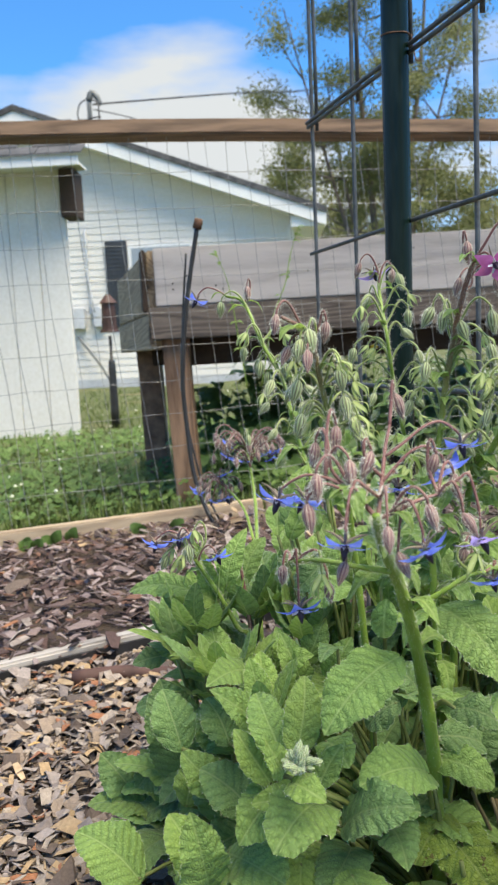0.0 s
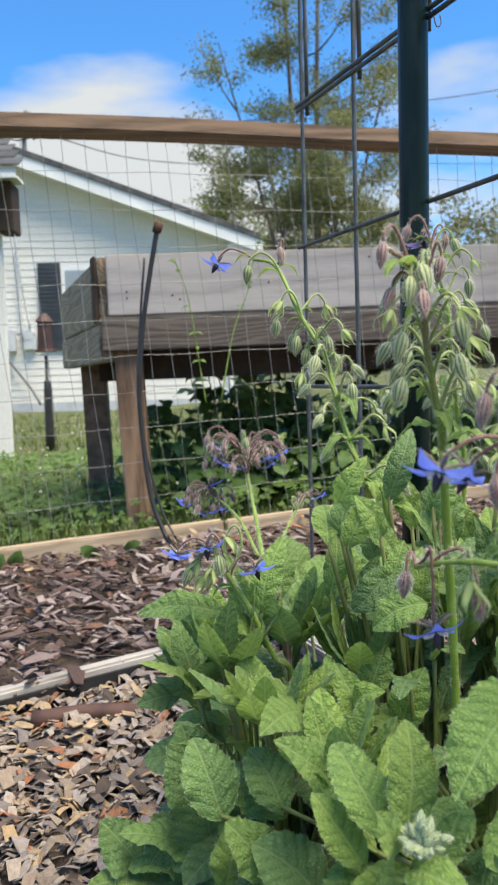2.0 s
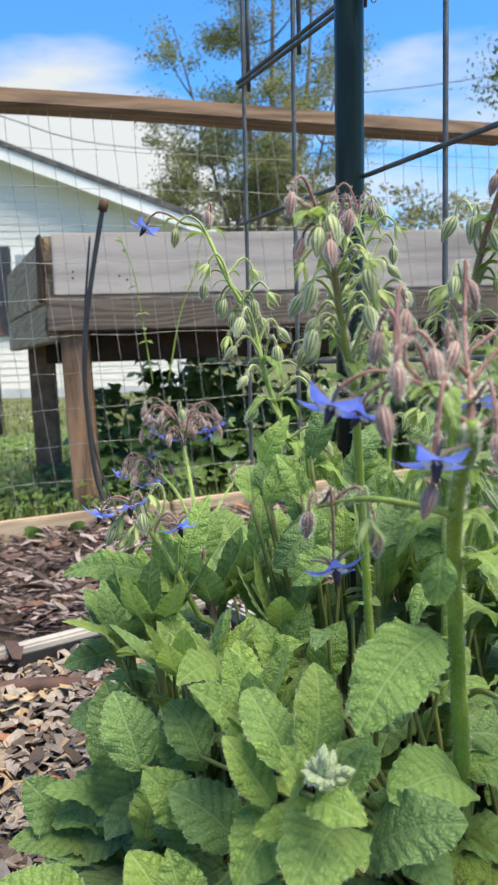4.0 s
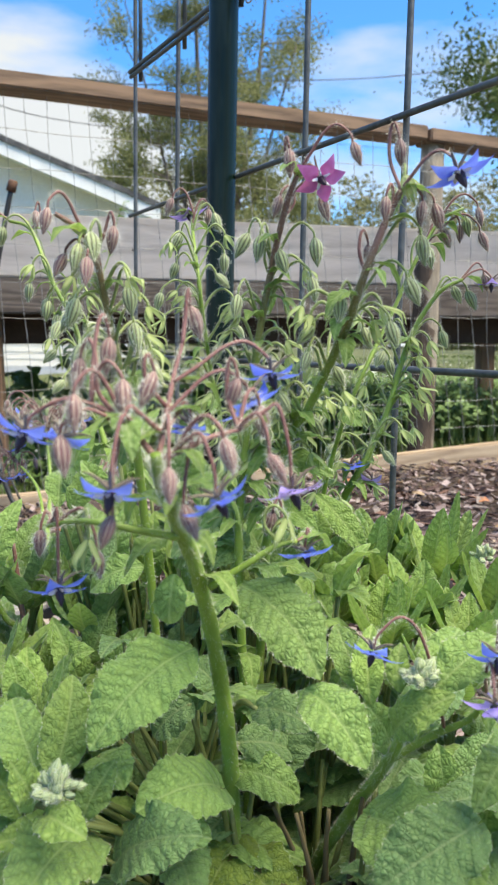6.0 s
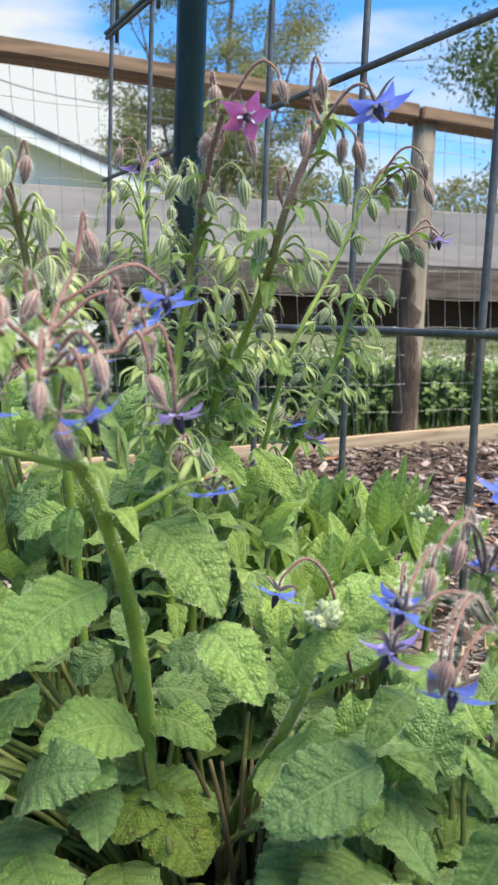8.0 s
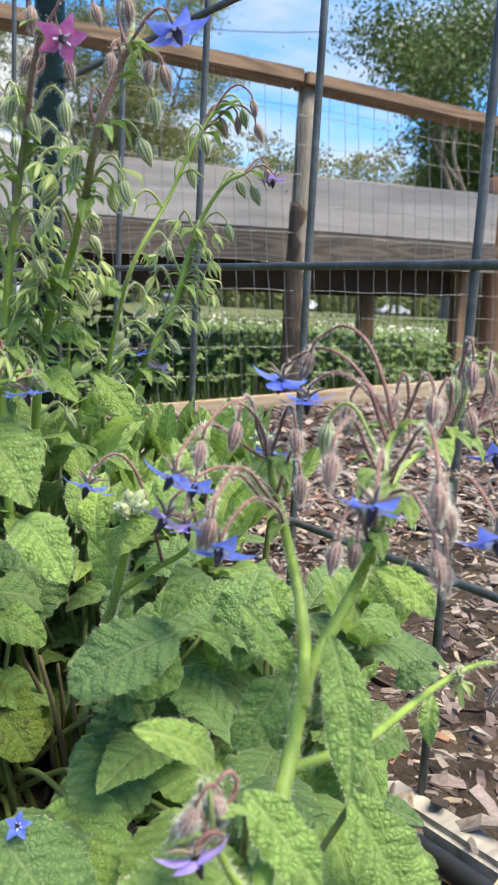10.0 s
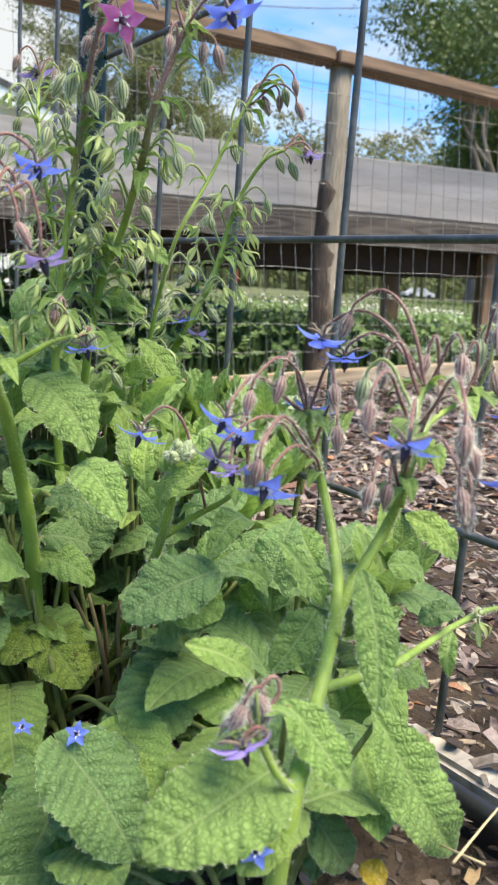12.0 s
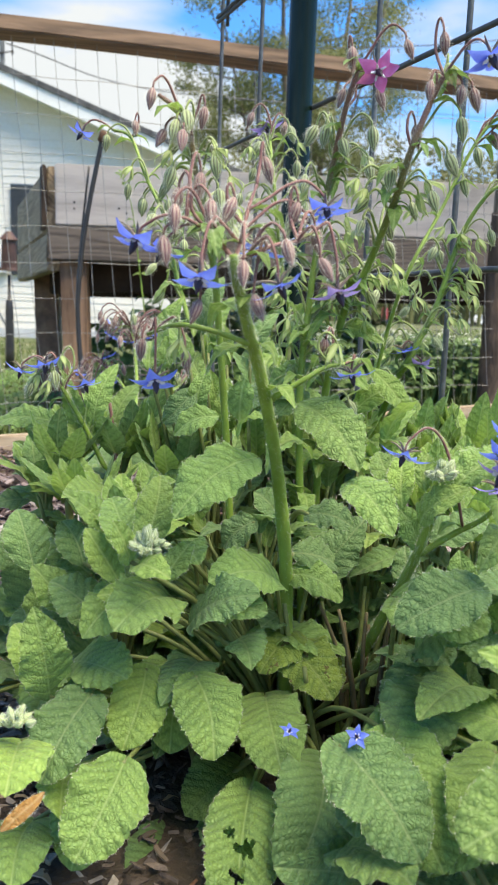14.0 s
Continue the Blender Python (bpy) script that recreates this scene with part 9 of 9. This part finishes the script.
# weeds at the foot of the bottom board
for k, (sx, sy) in enumerate(((-0.60, 2.06), (-0.54, 2.08), (-0.49, 2.08), (-0.57, 2.03), (-0.3, 2.08), (-0.22, 2.09))):
    sp = thing("seedling", "small round leaved seedling against the bottom board", "weed", "seedlings along the fence")
    rng = random.Random(90 + k)
    for q in range(3):
        b = Vector((sx, sy, ground_z(sx, sy) + 0.03))
        me, n0 = leaf_mesh(b, b + Vector((rng.uniform(-.03, .03), -0.02, rng.uniform(0.015, 0.04))), 0.032, (0, -1, 0.4), 0.1, 0.05, 0.1, 0.95, k * 7 + q, False)
        part_mesh("leaf", me, M_CLOVER, sp, smooth=True)


# ---- trees ----
def grow(rng, start, way, length, r, depth, segs, tips):
    """Limbs that fork and thin out; collects tapered segments and twig ends."""
    p = Vector(start)
    d = Vector(way).normalized()
    pts, radii = [p.copy()], [r]
    n = 4
    for i in range(n):
        d = (d + Vector((rng.uniform(-.18, .18), rng.uniform(-.18, .18), rng.uniform(-0.02, .14)))).normalized()
        p = p + d * length / n
        pts.append(p.copy())
        radii.append(r * (1 - 0.45 * (i + 1) / n))
        if depth <= 2:
            tips.append(p.copy())
    segs.append((pts, radii))
    if depth == 0:
        tips.append(p.copy())
        return
    for k in range(rng.choice((2, 3, 3))):
        nd = (d + Vector((rng.uniform(-.95, .95), rng.uniform(-.95, .95), rng.uniform(-.2, .5)))).normalized()
        grow(rng, pts[rng.choice((2, 3, 4))] if k else p, nd, length * rng.uniform(0.6, 0.85), r * 0.5, depth - 1, segs, tips)


def build_tree(label, at, tall, r, mat, seed, depth=5, leaf=0.12, per=9, spread=0.5, lean=(0, 0, 1), name="tree"):
    rng = random.Random(seed)
    t = thing(name, label, "tree")
    segs, tips = [], []
    grow(rng, at, lean, tall * 0.34, r, depth, segs, tips)
    verts, faces = [], []
    for pts, radii in segs:
        v, f = tube_geo(pts, radii, 6 if radii[0] > 0.03 else 4, cap=False)
        k = len(verts)
        verts += v
        faces += [tuple(i + k for i in q) for q in f]
    part_mesh("trunk", mesh_from("trunk", verts, faces), M_BARK, t, "grey brown trunk and limbs", smooth=True)
    verts, faces = [], []
    for p in tips:
        for _ in range(per):
            c = p + Vector((rng.gauss(0, spread), rng.gauss(0, spread), rng.gauss(0, spread * 0.7)))
            n = Vector((rng.uniform(-1, 1), rng.uniform(-1, 1), rng.uniform(-0.3, 1))).normalized()
            a = n.orthogonal().normalized()
            a.rotate(Matrix.Rotation(rng.uniform(0, 6.28), 3, n))
            b = n.cross(a)
            s = leaf * rng.uniform(0.5, 1.3)
            k = len(verts)
            verts.extend((c - a * s, c - b * s * 0.45, c + a * s, c + b * s * 0.45))
            faces.append((k, k + 1, k + 2, k + 3))
    part_mesh("crown", mesh_from("crown", verts, faces), mat, t, "sparse leafy crown")


def build_tall_tree():
    """Open-crowned spring tree: several stems from one foot, thin spreading limbs and wisps of small leaves."""
    rng = random.Random(7)
    t = thing("tall_tree", "tall sparse spring tree with wisps of yellow green leaves", "tree")
    foot = Vector((3.9, 30, 0.2))
    tops = ((4.5, 30, 20), (5.9, 30.5, 16.5), (3.0, 29.6, 17.5), (0.6, 30, 12.6), (6.9, 29.8, 12.0), (2.0, 30.4, 10.8))
    wood_v, wood_f, leaf_v, leaf_f, spots = [], [], [], [], []

    def limb(pts, r0, r1, sides=5):
        path = smooth_path(pts, 4)
        n = len(path)
        v, f = tube_geo(path, [r0 + (r1 - r0) * i / (n - 1) for i in range(n)], sides, cap=False)
        k = len(wood_v)
        wood_v.extend(v)
        wood_f.extend(tuple(i + k for i in g) for g in f)
        return path

    def wisp(p, d, size):
        for _ in range(int(250 * size)):
            u = rng.random() ** 0.7
            c = p + d * (u * 1.15) * size + Vector((rng.gauss(0, 0.3), rng.gauss(0, 0.3), rng.gauss(0, 0.2))) * size
            spots.append((c, rng.uniform(0.028, 0.06)))

    for k, top in enumerate(tops):
        top = Vector(top)
        out = Vector((top.x - foot.x, top.y - foot.y, 0))
        base = foot + out * 0.05
        path = limb([base, base + out * 0.22 + Vector((0, 0, top.z * 0.25)), base + out * 0.6 + Vector((rng.uniform(-.3, .3), 0, top.z * 0.6)), top], 0.19 if k < 3 else 0.12, 0.02, 7)
        n = len(path)
        for b in range(17 if k < 3 else 12):
            i = min(n - 2, int(n * (0.34 + 0.66 * (b + rng.random()) / 17)))
            p = path[i]
            a = rng.uniform(0, 6.283)
            ln = rng.uniform(1.2, 3.1) * (1.25 - 0.75 * i / n)
            d = (Vector((math.cos(a), math.sin(a) * 0.7, rng.uniform(0.1, 0.8))) + out.normalized() * 0.35).normalized()
            e = p + d * ln
            br = limb([p, p.lerp(e, 0.5) + Vector((0, 0, -0.06 * ln)), e], 0.042, 0.008)
            for q in range(6):
                j = rng.randrange(4, len(br))
                d2 = (d + Vector((rng.uniform(-1, 1), rng.uniform(-1, 1), rng.uniform(-0.3, 0.7)))).normalized()
                tw = rng.uniform(0.4, 1.0)
                e2 = br[j] + d2 * tw
                limb([br[j], br[j].lerp(e2, 0.5) + Vector((0, 0, 0.04)), e2], 0.012, 0.004, 4)
                if rng.random() < 0.8:
                    wisp(br[j].lerp(e2, 0.4), d2, rng.uniform(0.5, 1.05))
    leaf_cards(rng, spots, leaf_v, leaf_f)
    part_mesh("trunk", mesh_from("trunk", wood_v, wood_f), M_BARK, t, "grey brown stems and thin limbs", smooth=True)
    part_mesh("crown", mesh_from("crown", leaf_v, leaf_f), M_TREELEAF, t, "loose wisps of yellow green leaves")


build_tree("broad dark green tree at the yard's edge", (13.2, 21.5, 0.5), 10, 0.3, M_TREEDARK, 5, 6, 0.085, 8, 0.5, (0, -0.05, 0.9), "broad_tree")
build_tree("broad dark green tree at the yard's edge", (17.0, 24, 0.5), 11, 0.3, M_TREEDARK, 9, 6, 0.09, 8, 0.5, (0, 0, 1), "broad_tree")
build_tree("bushy dark green tree low at the yard's edge", (15.2, 26, 0.5), 6, 0.2, M_TREEDARK, 15, 6, 0.085, 11, 0.45, (-0.2, 0, 1), "broad_tree")


def leaf_cards(rng, spots, verts, faces):
    for c, s in spots:
        n = Vector((rng.uniform(-1, 1), -1, rng.uniform(-0.4, 1))).normalized()
        a = n.orthogonal().normalized()
        a.rotate(Matrix.Rotation(rng.uniform(0, 6.28), 3, n))
        b = n.cross(a)
        q = len(verts)
        verts.extend((c - a * s, c - b * s * 0.6, c + a * s, c + b * s * 0.6))
        faces.append((q, q + 1, q + 2, q + 3))


def build_woods():
    """Far woods behind the yard, close below and ragged above, with a nearer hedge line of young trees."""
    rng = random.Random(31)
    verts, faces = [], []
    spots = []
    for k in range(34000):
        x = rng.uniform(-34, 130)
        top = 16.0 + 5.5 * noise.noise(Vector((x * 0.06, 1.3, 0))) + 3.8 * noise.noise(Vector((x * 0.2, 4.0, 0)))
        spots.append((Vector((x, 116 + rng.uniform(0, 20), 0.3 + top * rng.random() ** 1.15)), rng.uniform(0.35, 0.9)))
    for k in range(15000):
        x = rng.uniform(-10, 120)
        spots.append((Vector((x, 112 + rng.uniform(0, 4), 0.2 + 5.0 * rng.random() ** 1.1)), rng.uniform(0.25, 0.55)))
    leaf_cards(rng, spots, verts, faces)
    ob = part_mesh("far_woods", mesh_from("far_woods", verts, faces), M_TREEFAR)
    tagged(ob, "hazy line of mixed green woods beyond the road", "woods", kind="stuff")
    verts, faces = [], []
    spots = []
    while len(spots) < 48000:
        x = rng.uniform(3.0, 46.0)
        y = 58 + rng.uniform(-3, 6)
        t = 13.4 + 1.8 * noise.noise(Vector((x * 0.22, 7.1, 0))) + 1.1 * noise.noise(Vector((x * 0.7, 2.0, 0))) - 1.9 * math.exp(-((x - 20.5) / 3.2) ** 2)
        z = 3.2 + (t - 3.2) * rng.random() ** 0.85
        if noise.noise(Vector((x * 0.55, y * 0.3, z * 0.6))) < -0.22 + 0.34 * max(0.0, (z - 9.0) / 4.5):
            continue
        spots.append((Vector((x, y, z)), rng.uniform(0.06, 0.19)))
    leaf_cards(rng, spots, verts, faces)
    for k in range(60):
        x, y = rng.uniform(3, 46), 58 + rng.uniform(-2, 6)
        p = [Vector((x, y, 0.3)), Vector((x + rng.uniform(-.5, .5), y, 5)), Vector((x + rng.uniform(-1, 1), y, 9.5))]
        v, f = tube_geo(p, [0.16, 0.11, 0.04], 5, cap=False)
        q = len(verts)
        verts += v
        faces += [tuple(i + q for i in g) for g in f]
    ob = part_mesh("tree_line", mesh_from("tree_line", verts, faces), M_TREELINE)
    tagged(ob, "olive brown line of young spring trees behind the yard", "woods", kind="stuff")


build_woods()
build_tall_tree()


def build_far_yard():
    """Road with parked cars and a low fence, far beyond the lawn."""
    road = bmesh.new()
    box(road, -60, 96.0, 0.40, 190, 103.0, 0.53)
    tagged(part("road", road, M_ROAD), "grey asphalt road beyond the lawn", "road", kind="structure")
    def car(x, y, body, label):
        c = thing("parked_car", label, "car", "cars along the road")
        z = 0.53
        bm = bmesh.new()
        prof = ((-2.1, .35), (-2.15, .75), (-1.3, .88), (-0.8, 1.38), (0.7, 1.4), (1.35, .95), (2.1, .82), (2.15, .35))
        rings = []
        for yy in (-0.8, 0.8):
            rings.append([bm.verts.new((x + px, y + yy, z + pz)) for px, pz in prof])
        n = len(prof)
        for i in range(n):
            bm.faces.new((rings[0][i], rings[0][(i + 1) % n], rings[1][(i + 1) % n], rings[1][i]))
        bm.faces.new(rings[0][::-1])
        bm.faces.new(rings[1])
        part("body", bm, body, c)
        for wx in (-1.35, 1.3):
            for wy in (-0.82, 0.72):
                bm = bmesh.new()
                bmesh.ops.create_cone(bm, cap_ends=True, segments=14, radius1=0.33, radius2=0.33, depth=0.2, matrix=pose(x + wx, y + wy + 0.05, z + 0.33, 90))
                part("wheel", bm, M_BLACK, c)
        bm = bmesh.new()
        box(bm, x - 0.75, y - 0.83, z + 0.93, x + 0.62, y - 0.805, z + 1.3)
        part("side_window", bm, M_GLASS, c)
    car(37.0, 99.0, M_TRIM, "white car parked on the road beyond the lawn")
    car(50.0, 99.4, M_GREYBOX, "silver car parked on the road beyond the lawn")
    car(19.0, 99.8, M_SHUTTER, "dark car parked on the road beyond the lawn")
    red = thing("red_sign", "small red board standing by the road", "sign")
    part("board", box(bmesh.new(), 22.7, 93.2, 0.9, 23.6, 93.26, 2.3, 0.02), material("red_paint", (0.42, 0.06, 0.08), (0.55, 0.1, 0.12), scale=2, rough=0.5), red)
    tube("stake", [(23.2, 93.3, 0.4), (23.2, 93.3, 1.0)], 0.03, 0.03, M_BROWN, red, 6, 1)
    p = thing("cedar_post", "rough reddish cedar post beside the planter", "post")
    x, y = 1.97, 2.8
    pts = [Vector((x + 0.004 * math.sin(2 * k), y, ground_z(x, y) - 0.1 + 0.098 * k)) for k in range(10)]
    v, f = tube_geo(pts, [0.06 * (1 + 0.03 * math.sin(2.3 * k)) for k in range(10)], 14)
    part_mesh("shaft", mesh_from("shaft", v, f), M_REDPOST, p, smooth=True)


build_far_yard()
